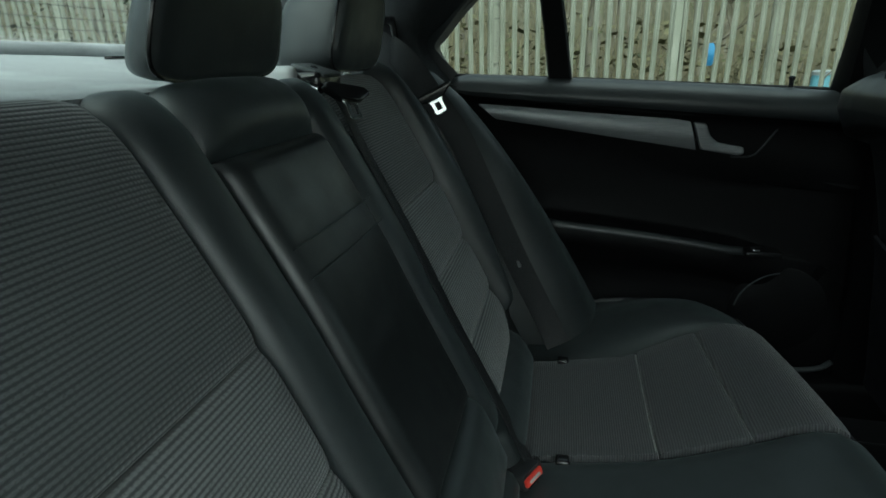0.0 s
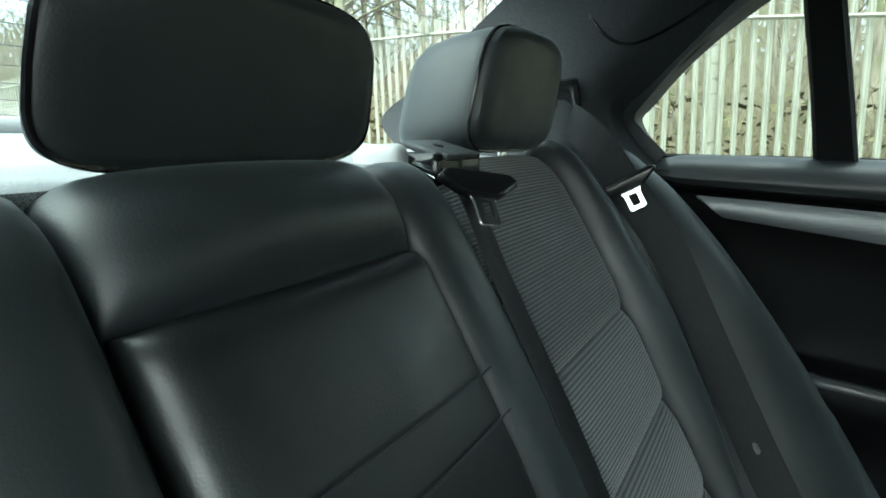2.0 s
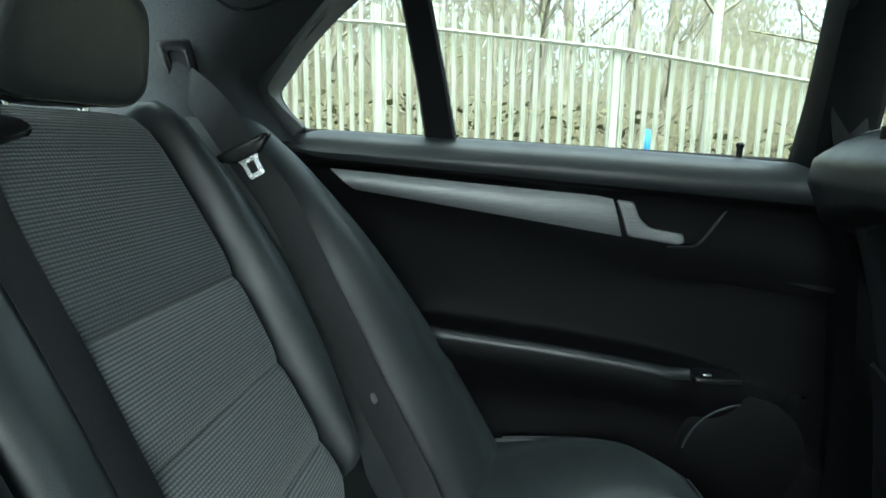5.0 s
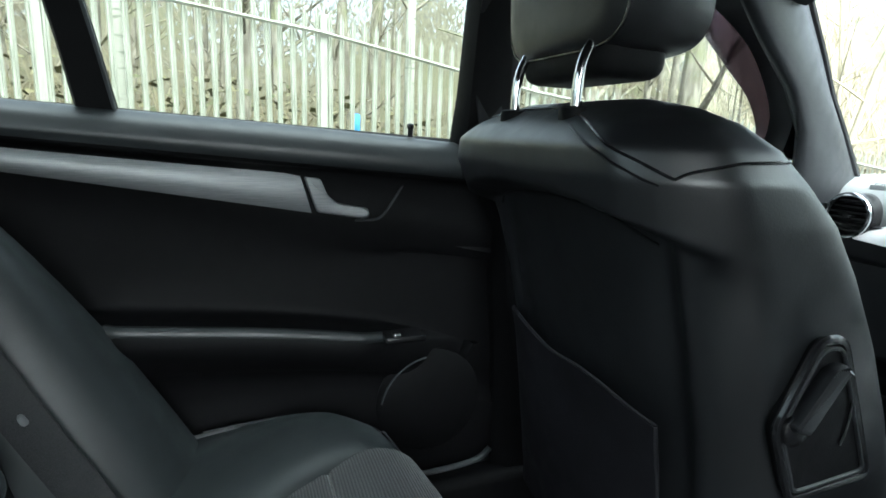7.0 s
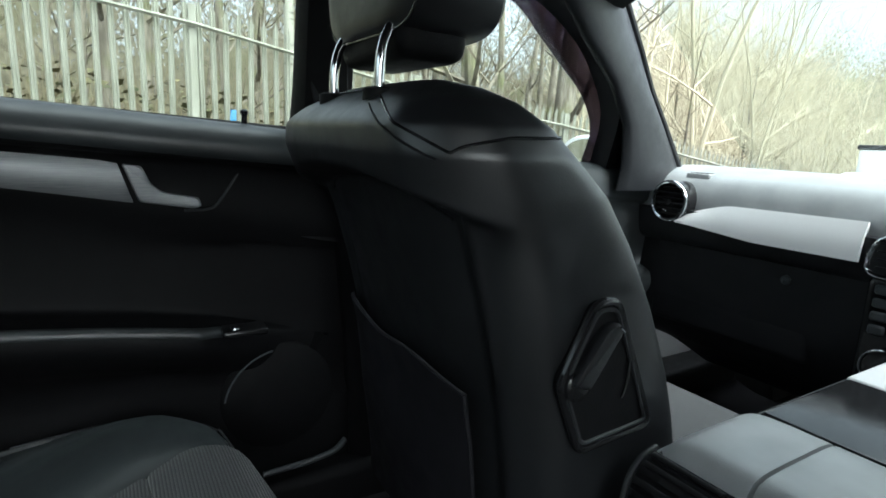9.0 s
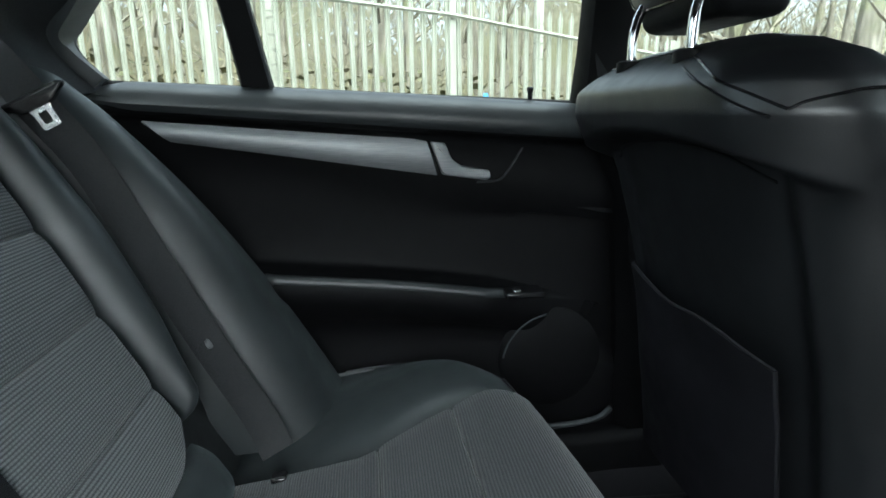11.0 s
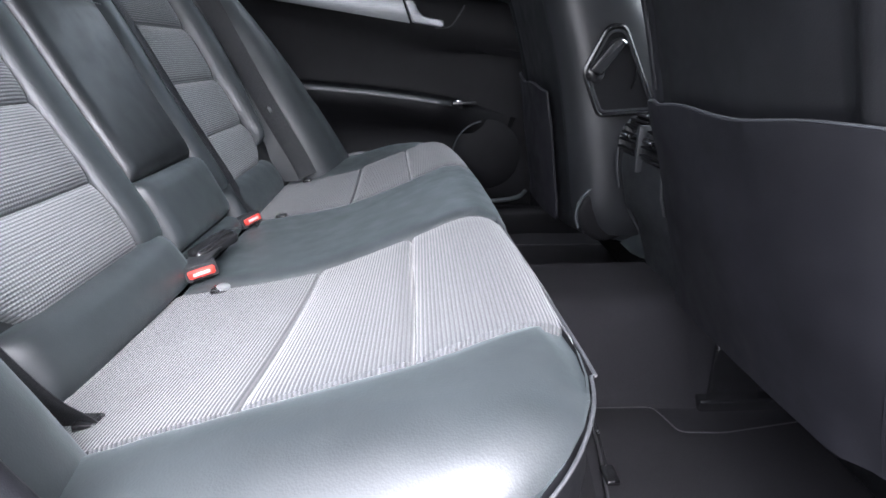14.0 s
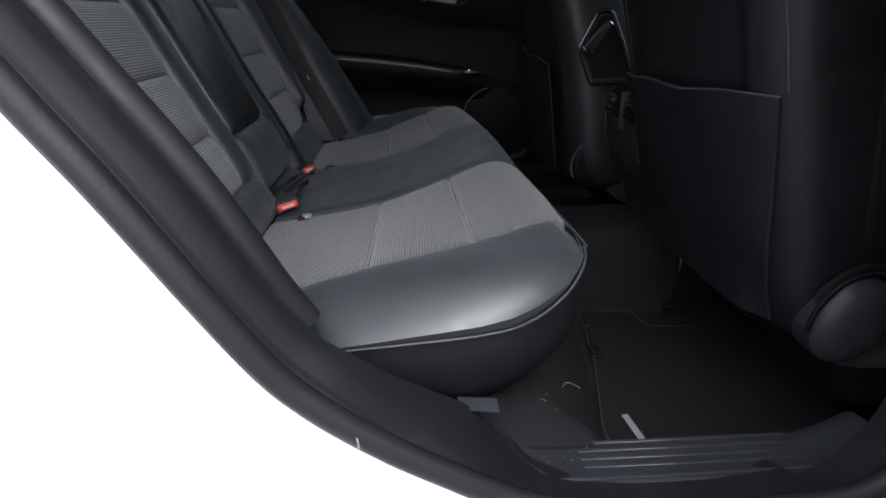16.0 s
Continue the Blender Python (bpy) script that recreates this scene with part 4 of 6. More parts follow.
# ---- seat belts ----
def tongue(parent, at, along, across, deep=1.0):
    """Belt tongue: a black grip with a bright steel loop."""
    m = axes(at, across, along)
    g = 0.001
    grip = round_outline([(-0.034, 0.012 - 0.022 * deep), (0.034, 0.012 - 0.022 * deep), (0.042, 0.012 - 0.006 * deep), (0.018, 0.024), (-0.018, 0.024), (-0.042, 0.012 - 0.006 * deep)], 0.006)
    t = part("tongue", prism(grip, m @ pose(0, 0, -0.006), 0.012, 0.003), GLOSS_BLACK, parent, "black belt tongue")
    outer = round_outline([(-0.016, 0.018), (0.016, 0.018), (0.0105, 0.029), (0.0105, 0.050), (-0.0105, 0.050), (-0.0105, 0.029)], 0.004, 4)
    inner = round_outline([(-0.0052, 0.029), (0.0052, 0.029), (0.0052, 0.031), (0.0052, 0.0445), (-0.0052, 0.0445), (-0.0052, 0.031)], 0.003, 4)
    bm = bmesh.new()
    rings = [[m @ Vector((a, b, h)) for a, b in loop] for loop, h in ((outer, -g), (outer, g), (inner, g), (inner, -g), (outer, -g))]
    loft(rings, False, bm)
    part("plate", bm, STEEL, t, "bright steel tongue plate")
    part("plate_edge", tube([m @ Vector((a, b, g)) for a, b in [*outer, outer[0]]], 0.0009, 6, tuple(m.to_3x3() @ Vector((0, 0, 1)))), STEEL, t)
    return t


def side_belt(sd):
    root = thing("seat_belt", (-0.09, sd * 0.52, 0.5), "black rear seat belt hanging down beside the backrest", "seat belt", "rear seat belts")
    pts = [(-0.350, 0.568, 1.098), (-0.333, 0.548, 1.094), (-0.298, 0.540, 1.062), (-0.256, 0.536, 1.005), (-0.205, 0.530, 0.935), (-0.155, 0.528, 0.83), (-0.085, 0.528, 0.68), (-0.025, 0.520, 0.565), (0.0, 0.50, 0.52)]
    side = [(0.25, -0.3, 0.9), (0.40, -0.2, 0.85), (0.72, 0.10, 0.62), (0.87, 0.18, 0.45), (0.88, 0.15, 0.45), (0.88, 0.12, 0.45), (0.87, 0.15, 0.45), (0.87, 0.2, 0.45), (0.8, 0.4, 0.45)]
    line, sides = crv(pts, 6), crv(side, 6)
    part("webbing", ribbon([(p.x, sd * p.y, p.z) for p in line], 0.047, 0.0016, [Vector((q.x, sd * q.y, q.z)) for q in sides]), WEBBING, root)
    tongue(root, (-0.260, sd * 0.528, 1.024), (0.45, 0, -0.89), (0.87, sd * 0.18, 0.45), 0.35)
    part("stud", lathe([(0.0075, 0), (0.0075, 0.003), (0.005, 0.005), (0.001, 0.005)], axes((-0.0865, sd * 0.5265, 0.681), (0, 1, 0), (-0.45, 0, 0.9)), 16), STUD, root)


for s in (1, -1):
    side_belt(s)


def centre_belt():
    root = thing("seat_belt", (-0.05, 0.13, 0.5), "black centre seat belt from a guide on the backrest", "seat belt", "rear seat belts")
    pts = [(-0.350, 0.205, 1.052), (-0.325, 0.200, 1.044), (-0.300, 0.188, 1.012), (-0.271, 0.181, 0.955), (-0.209, 0.174, 0.84), (-0.150, 0.168, 0.72), (-0.086, 0.160, 0.60), (-0.050, 0.145, 0.535), (-0.02, 0.125, 0.50)]
    part("webbing", ribbon([p + Vector((0, 0.006, 0)) for p in crv(pts, 6)], 0.039, 0.0016, (-0.12, 1.0, 0.0)), WEBBING, root)
    tongue(root, (-0.302, 0.201, 1.043), (0.45, -0.36, -0.82), (0.42, 0.89, -0.16), 0.55)
    g = part("belt_guide", rbox((-0.400, 0.182, 1.030), (-0.328, 0.262, 1.062), 0.008, 3), GLOSS_BLACK, root, "black plastic belt guide")
    m = axes((-0.350, 0.222, 1.064), (0.95, 0.0, -0.28), (0, 1, 0))
    part("guide_lid", rbox((-0.024, -0.030, -0.004), (0.026, 0.032, 0.003), 0.003, 2, m=m), TRIM_SOFT, g, "grey hinged guide lid")
    part("lid_hole", lathe([(0.005, 0.002), (0.005, 0.0045), (0.001, 0.0045)], m @ pose(0, -0.006, 0), 14), GLOSS_BLACK, g)
    part("guide_cheek", rbox((-0.412, 0.165, 1.026), (-0.358, 0.187, 1.070), 0.009, 3), LID, g, "pale grey guide cheek")
    part("guide_pin", tube([(-0.352, 0.176, 1.050), (-0.332, 0.183, 1.040)], 0.005, 10), CHROME, g)


centre_belt()


def buckle(at, along, up, label):
    """Belt buckle: a black boot that widens to its end, with a red release bar across it."""
    root = thing("belt_buckle", at, label, "belt buckle", "rear belt buckles")
    m = axes(at, along, Vector(along).cross(Vector(up)))
    rings = []
    for x, w, h in ((-0.085, 0.012, 0.005), (-0.070, 0.014, 0.007), (-0.045, 0.0175, 0.010), (-0.020, 0.0215, 0.0115), (-0.004, 0.0225, 0.0115), (0.001, 0.0215, 0.0105)):
        rings.append([m @ Vector((x, a, b)) for a, b in round_outline([(-w, -h), (w, -h), (w, h), (-w, h)], 0.005, 3)])
    body = part("body", loft(rings), CONSOLE, root)
    part("release_bar", rbox((-0.008, -0.0185, -0.0060), (0.0055, 0.0185, 0.0062), 0.003, 2, m=m), RED, root, "red release bar")
    part("print", rbox((0.0050, -0.0115, -0.0022), (0.0060, 0.0115, 0.0026), 0.0004, 1, m=m), LID, root, "worn pale print")
    part("slot", rbox((-0.002, -0.014, 0.0075), (0.002, 0.014, 0.0108), 0.0008, 1, m=m), GLOSS_BLACK, body)
    part("seam", tube([m @ Vector((x, 0.0, h + 0.0008)) for x, w, h in ((-0.070, 0, 0.007), (-0.045, 0, 0.010), (-0.010, 0, 0.0115))], 0.0012, 6), GLOSS_BLACK, body)
    a = m @ Vector((-0.08, 0, 0))
    strap = crv([a, a + Vector((-0.02, 0.0, -0.01)), a + Vector((-0.05, 0.0, -0.05))], 5)
    part("strap", ribbon(strap, 0.028, 0.003, m.to_3x3() @ Vector((0, 1, 0))), WEBBING, root)


buckle((-0.032, 0.112, 0.520), (0.60, -0.42, 0.20), (-0.3, 0, 1), "black belt buckle with a red bar lying in the seat crease")
buckle((-0.026, -0.158, 0.522), (0.34, -0.80, 0.02), (-0.25, 0.1, 1), "black belt buckle with a red bar beside the near seat")
spare = thing("belt_buckle", (-0.06, -0.05, 0.53), "loose black belt buckle with a metal edge in the crease", "belt buckle", "rear belt buckles")
part("body", rbox((-0.035, -0.017, -0.010), (0.040, 0.017, 0.010), 0.008, 3, m=axes((-0.035, -0.085, 0.535), (0.55, 0.65, 0.25), (-0.7, 0.6, 0))), GLOSS_BLACK, spare)
part("metal_edge", tube(crv([(-0.040, -0.080, 0.549), (-0.02, -0.062, 0.553), (0.000, -0.045, 0.552)], 4), 0.0012, 6), CHROME, spare)
part("strap", ribbon(crv([(-0.03, -0.09, 0.53), (-0.022, -0.12, 0.538), (-0.03, -0.145, 0.53)], 5), 0.026, 0.002, (1, 0, 0.5)), WEBBING, spare)


# ---- front seats ----
SEAT = [  # height, rear x, front x, half width, roundness at the rear, in front
    (0.445, 0.615, 0.79, 0.190, 0.7, 0.6), (0.452, 0.598, 0.81, 0.212, 0.62, 0.5), (0.47, 0.580, 0.818, 0.222, 0.58, 0.45), (0.52, 0.564, 0.835, 0.227, 0.56, 0.40), (0.60, 0.553, 0.832, 0.228, 0.56, 0.34), (0.68, 0.543, 0.810, 0.2275, 0.56, 0.32),
    (0.75, 0.530, 0.784, 0.2265, 0.57, 0.32), (0.83, 0.511, 0.745, 0.225, 0.58, 0.33), (0.90, 0.492, 0.703, 0.224, 0.58, 0.36), (0.95, 0.477, 0.664, 0.226, 0.54, 0.42), (0.985, 0.468, 0.617, 0.225, 0.48, 0.42), (1.012, 0.468, 0.590, 0.213, 0.50, 0.44),
    (1.033, 0.474, 0.565, 0.190, 0.56, 0.5), (1.047, 0.484, 0.545, 0.155, 0.64, 0.6), (1.055, 0.496, 0.525, 0.110, 0.78, 0.75)]
SEAT_COLUMNS = np.array(SEAT).T


def seat_point(a, z, yc, dx, sd, grow=0.0):
    """A point on the seat back's skin: a turns from the rear (180 degrees) round it; z is the height."""
    xr, xf, w, er, ef = (float(np.interp(z, SEAT_COLUMNS[0], col)) for col in SEAT_COLUMNS[1:])
    ca, sa = math.cos(a), math.sin(a)
    rear = max(0.0, -ca)
    e = er + (ef - er) * ease(0.5 + 0.9 * ca)
    hx, hy = (xf - xr) / 2 + grow, w + grow
    px, py = math.copysign(abs(ca) ** e, ca), math.copysign(abs(sa) ** e, sa)
    # the padded shoulder roll swells over the sunken back panel, its lower edge an arch
    arch = 0.957 - 0.020 * (py / 0.75) ** 2 - 0.05 * max(0.0, abs(py) - 0.78)
    roll = ease((z - arch + 0.004) / 0.018) * ease((1.062 - z) / 0.055) * ease((rear - 0.15) / 0.5) * 0.036 * (0.35 + 0.65 * ease((py + 0.98) / 0.28))
    inside = ease((0.80 - abs(py)) / 0.10) * min(1.0, rear * 2)
    hollow = 0.013 * inside * (1 - ease((z - arch + 0.004) / 0.018)) * ease((z - 0.47) / 0.05)
    tuck = 0.16 * max(0.0, 0.75 - z) * rear if sd < 0 else 0.0
    return Vector((dx + (xr + xf) / 2 + hx * px + hollow - roll + tuck, yc + sd * hy * py, z))


def front_seat(sd, dx, yc, label):
    """sd: +1 the far seat, -1 the near one. Its inner side faces the middle of the car."""
    root = thing("front_seat", (0.8 + dx, yc, 0.25), label, "car seat", "front seats")
    S = lambda a, z, g=0.0: seat_point(a, z, yc, dx, sd, g)  # noqa: E731

    def rear_angle(out, z):
        """The turn at which the rear face lies out metres outward of the seat's middle."""
        w, er = (float(np.interp(z, SEAT_COLUMNS[0], SEAT_COLUMNS[n])) for n in (3, 4))
        f = max(-1.0, min(1.0, out / w))
        return math.pi - math.copysign(math.asin(min(1.0, abs(f) ** (1 / er))), f)

    zs = np.concatenate([np.linspace(0.445, 0.92, 26), np.linspace(0.926, 0.976, 18), np.linspace(0.982, 1.055, 18)])
    bm = loft([[S(a, z) for a in np.linspace(0, 2 * math.pi, 96, endpoint=False)] for z in zs])
    part("backrest", bm, FLANK if sd > 0 else VINYL, root, "black leather backrest")
    deg = radians

    def stitched(path, name, r=0.0022, mat=GLOSS_BLACK, lift=0.3):
        """A seam over the rear face through (outward, height) places."""
        pts = crv([(o, z, 0) for o, z in path], 10)
        part(name, tube([S(rear_angle(p.x, p.y), p.y, r * lift) for p in pts], r, 6, (0.2, 0.1, 1)), mat, root)

    # cap seam: over the shoulders, down to the inner corner, then forward along the flank
    stitched([(0.150, 1.040), (0.10, 1.0465), (0.03, 1.048), (-0.02, 1.046), (-0.080, 1.036), (-0.128, 1.021), (-0.168, 1.005), (-0.200, 0.988)], "seam", 0.0015)
    stitched([(-0.075, 1.029), (-0.124, 1.013), (-0.162, 0.997), (-0.192, 0.982)], "stitch_ridge", 0.0013, VINYL, 0.5)
    a0 = math.degrees(rear_angle(-0.200, 0.988))
    flank = crv([(a0, 0.988, 0), (a0 + 10, 0.995, 0), (270, 1.003, 0), (300, 1.005, 0)], 8)
    part("seam", tube([S(deg(p.x), p.y, 0.0008) for p in flank], 0.0015, 6, (0.2, 0.1, 1)), GLOSS_BLACK, root)
    stitched([(0.165, 0.925), (0.150, 0.937), (0.09, 0.949), (0.02, 0.953), (-0.05, 0.950), (-0.10, 0.942), (-0.150, 0.925)], "panel_edge", 0.0018, VINYL)
    # map pocket on the rear face
    out0, out1 = (0.185, -0.141) if sd > 0 else (0.190, -0.160)
    hem_z = lambda f: (0.752 + 0.010 * (1 - f) - 0.012 * f + 0.006 * math.sin(f * 11.0) * (1 - 0.5 * f)) if sd > 0 else (0.760 - 0.010 * f + 0.003 * math.sin(f * 11) + 0.006 * ease((f - 0.86) / 0.06))  # noqa: E731
    rows = []
    for f in np.linspace(0, 1, 40):
        top = hem_z(f)
        row = []
        for g in np.linspace(0, 1, 14):
            zz = 0.478 + (top - 0.478) * g
            out = (out0 + (0.018 * g if sd < 0 else 0.0)) * (1 - f) + out1 * f
            sag = 0.004 + (0.010 if sd < 0 else 0.007) * math.sin(math.pi * min(1, g * 1.1)) * math.sin(math.pi * f) + 0.0025 * noise.noise(Vector((f * 5, g * 4, sd * 3)))
            row.append(S(rear_angle(out, zz), zz, 0) - Vector((sag + 0.013 * ease((0.80 - abs(out) / 0.2265) / 0.10), 0, 0)))
        rows.append(row)
    pk = part("map_pocket", thicken(grid(rows), 0.004), POCKET, root, "elasticated leather map pocket")
    part("pocket_hem", tube([r[-1] for r in rows], 0.0015, 8), PIPING if sd < 0 else BINDING, pk, "raised stitched hem")
    fold = [r[9] + Vector((-0.0005, 0, 0.004 * math.sin(n * 0.5))) for n, r in enumerate(rows[6:30])]
    part("pocket_crease", tube(fold, 0.0011, 6), POCKET, pk)
    for row, r in ((rows[-1] if sd > 0 else rows[0], 0.0032), (rows[-3] if sd > 0 else rows[2], 0.0026)):
        part("pocket_side_piping", tube([p + Vector((-0.0015, 0, 0)) for p in row], r, 8), POCKET, pk)
    if sd < 0:
        # dark back panel above the pocket, with its upright border
        for out in (0.211, -0.170):
            part("panel_piping", tube([S(rear_angle(out, z), z, 0.0006) for z in np.linspace(0.765, 0.93, 18)], 0.0020, 8), PIPING if out > 0 else VINYL, root)
    # shaped recess with a folding lever on the inner flank
    yi = yc - sd * 0.2268
    poly = [(0.578, 0.776), (0.611, 0.700), (0.716, 0.706), (0.646, 0.853), (0.617, 0.853)]
    place = axes((dx, yi, 0), (1, 0, 0), (0, 0, 1))
    bezel = round_outline(poly, [0.012, 0.010, 0.012, 0.012, 0.012], 5)
    part("lever_plate", prism(bezel, place @ pose(0, 0, -0.004 if sd > 0 else -0.006), 0.010, 0.0), TRIM_DARK, root, "black lever recess")
    rim = [Vector((dx + a, yi - sd * 0.006, b)) for a, b in bezel]
    part("lever_rim", tube([*rim, rim[0]], 0.0042, 8, (0, 1, 0)), GLOSS_BLACK, root, "glossy raised rim")
    inner = [Vector((dx + 0.648 + (a - 0.648) * 0.90, yi - sd * 0.007, 0.77 + (b - 0.77) * 0.90)) for a, b in bezel]
    part("recess_lip", tube([*inner, inner[0]], 0.0022, 6, (0, 1, 0)), CONSOLE, root)
    sweep = [Vector((dx + 0.607 + 0.066 * math.cos(t), yi - sd * 0.0075, 0.775 + 0.066 * math.sin(t))) for t in np.linspace(-0.45, 0.95, 16)]
    part("lever_track", tube(sweep, 0.0012, 6, (0, 1, 0)), GLOSS_BLACK, root)
    # the lever: a flat tapered blade with rounded edges from pivot to tip
    u = Vector((0.043, 0.055)).normalized()
    v = Vector((u.y, -u.x))
    c0 = Vector((0.599, 0.776))
    blade = [c0 + u * a + v * b for a, b in ((-0.006, -0.013), (0.058, -0.0125), (0.070, -0.004), (0.070, 0.008), (0.0, 0.010))]
    part("folding_lever", prism(round_outline([tuple(q) for q in blade], 0.006, 4), place @ pose(0, 0, 0.005 if sd > 0 else -0.02), 0.015, 0.004), VINYL, root, "black folding lever")
    tip = c0 + u * 0.067
    part("lever_tip", tube([Vector((dx + q.x, yi - sd * 0.020, q.y)) for q in (tip - v * 0.002, tip + v * 0.006)], 0.0016, 8, (0, 1, 0)), CHROME, root, "bright lever edge")
    part("lever_pivot", lathe([(0.016, 0), (0.016, 0.012), (0.010, 0.016), (0.002, 0.016)], axes((dx + 0.599, yi, 0.774), (1, 0, 0), (0, 0, sd * 1.0)), 20), GLOSS_BLACK, root)
    # round hinge cover at the foot of the backrest, the one that shows
    if sd > 0:
        rr, hinge = 0.056, axes((dx + 0.650, yi + 0.018, 0.507), (1, 0, 0), (0, 0, 1))
    else:
        rr, hinge = 0.047, axes((dx + 0.690, yc - 0.240, 0.502), (1, 0, 0), (0, 0, 1)) @ pose(0, 0, 0, 0, 0, -20) @ Matrix.Diagonal((1, 1.25, 1, 1))
    part("recliner_cover", lathe([(rr, -0.03), (rr, 0.004), (rr - 0.008, 0.014), (rr - 0.014, 0.018), (0.020, 0.023), (0.002, 0.024)] if sd < 0 else [(rr, -0.03), (rr, 0.004), (rr - 0.004, 0.007), (rr - 0.010, 0.008), (0.002, 0.009)], hinge, 40), CONSOLE if sd < 0 else TRIM_DARK, root, "round hinge cover")
    # far seat: paler arc paints the cover's edge highlight; near seat: dark rim
    arc = [hinge @ Vector(((rr + 0.005) * math.cos(t), (rr + 0.005) * math.sin(t), 0.006)) for t in np.linspace(0.2, 3.6, 30)]
    part("cover_rim", tube(arc, 0.0032, 6, (0, 1, 0)), TRIM_SOFT if sd > 0 else TRIM_DARK, root)
    if sd < 0:
        shroud = [hinge @ Vector((0.056 * math.cos(t), 0.056 * math.sin(t), 0.0)) for t in np.linspace(0.1, 3.0, 24)]
        part("hinge_shroud", tube(shroud, 0.006, 8, (0, 1, 0)), TRIM_DARK, root)
        flap = round_outline([(0.690, 0.590), (0.80, 0.582), (0.76, 0.80), (0.655, 0.80)], 0.018, 5)
        part("side_flap", prism(flap, axes((dx, yc - 0.222, 0), (1, 0, 0), (0, 0, 1)), 0.010, 0.003), VINYL, root, "rounded leather flap on the outer flank")
    # cushion with a cloth middle
    part("cushion", rbox((dx + 0.70, yc - 0.235, 0.40), (dx + 1.21, yc + 0.235, 0.535), 0.055, 5), LEATHER, root, "black leather seat cushion")
    part("cushion_cloth", rbox((dx + 0.76, yc - 0.175, 0.51), (dx + 1.17, yc + 0.175, 0.545), 0.012, 3), FABRIC_CUSHION, root, "ribbed grey cloth")
    # seat frame and rails on the floor
    for q, start in ((-0.2, 0.0 if sd > 0 else 0.24), (0.2, 0.0 if sd < 0 else 0.13)):
        part("rail", rbox((dx + 0.68 + start, yc + q - 0.018, 0.258), (dx + 1.2, yc + q + 0.018, 0.292), 0.004), GLOSS_BLACK, root)
        foot = part("rail_foot", rbox((dx + 0.675 + start, yc + q - 0.03, 0.240), (dx + 0.74 + start, yc + q + 0.03, 0.268), 0.006), GLOSS_BLACK, root)
        part("bolt", lathe([(0.007, 0), (0.007, 0.006), (0.002, 0.008)], axes((dx + 0.692 + start, yc + q, 0.268), (1, 0, 0), (0, 1, 0)), 8), STEEL, foot)
        part("rail_bracket", rbox((dx + 0.70 + start, yc + q - 0.006, 0.285), (dx + 0.78 + start, yc + q + 0.006, 0.40), 0.003, 1), GLOSS_BLACK, root)
    part("seat_frame", rbox((dx + 0.74, yc - 0.21, 0.33), (dx + 1.18, yc + 0.21, 0.44), 0.03), TRIM_DARK, root)
    part("cross_tube", tube([(dx + 0.76, yc - 0.2, 0.375), (dx + 0.76, yc + 0.2, 0.375)], 0.012, 10), TRIM_DARK, root)
    part("spring_wire", tube(crv([(dx + 0.705, yc - 0.16, 0.43), (dx + 0.69, yc - 0.05, 0.405), (dx + 0.69, yc + 0.06, 0.405), (dx + 0.705, yc + 0.16, 0.43)], 6), 0.0016, 6), GLOSS_BLACK, root)
    # head restraint on two chrome posts
    hx, hy = dx + 0.537, yc + sd * 0.020
    rings = []
    for f, k in ((-1, 0.74), (-0.96, 0.88), (-0.84, 0.97), (-0.4, 1.0), (0.3, 1.0), (0.75, 0.97), (0.94, 0.86), (1.0, 0.68)):
        ring_pts = []
        for t in np.linspace(0, 2 * math.pi, 52, endpoint=False):
            ca, sa = math.cos(t), math.sin(t)
            ca, sa = math.copysign(abs(ca) ** 0.42, ca), math.copysign(abs(sa) ** 0.42, sa)
            ring_pts.append(Vector((hx + f * 0.066 - 0.004 * sa + 0.006 * ca * ca * (f < 0), hy + 0.120 * k * ca * (1 - 0.08 * max(0, sa)), 1.190 + 0.088 * k * sa)))
        rings.append(ring_pts)
    hr = part("head_restraint", loft(rings), VINYL, root, "black leather head restraint")
    part("seam", tube([*(q - Vector((0.0006, 0, 0)) for q in rings[2]), rings[2][0]], 0.0018, 6, (1, 0, 0.1)), GLOSS_BLACK, hr)
    part("underside", rbox((hx - 0.05, hy - 0.085, 1.078), (hx + 0.035, hy + 0.085, 1.13), 0.018, 4), TRIM_DARK, hr)
    for q in (-0.0655, 0.0655):
        px, py = dx + 0.473, hy - sd * 0.001 + q
        part("post", tube(crv([(px, py, 1.035), (px + 0.001, py, 1.075), (px + 0.008, py, 1.102), (px + 0.028, py, 1.132)], 6), 0.0058, 12, (0, 1, 0)), CHROME, hr, "chrome post")
        part("post_collar", lathe([(0.017, -0.012), (0.017, 0.001), (0.013, 0.003), (0.006, 0.003)], axes((px, py, 1.045), (1, 0, 0), (0, 1, 0)), 18), TRIM_DARK, root)


front_seat(1, 0.0, 0.365, "black leather front passenger seat with chrome headrest posts")
front_seat(-1, 0.035, -0.354, "black leather driver's seat seen from behind, with map pocket")


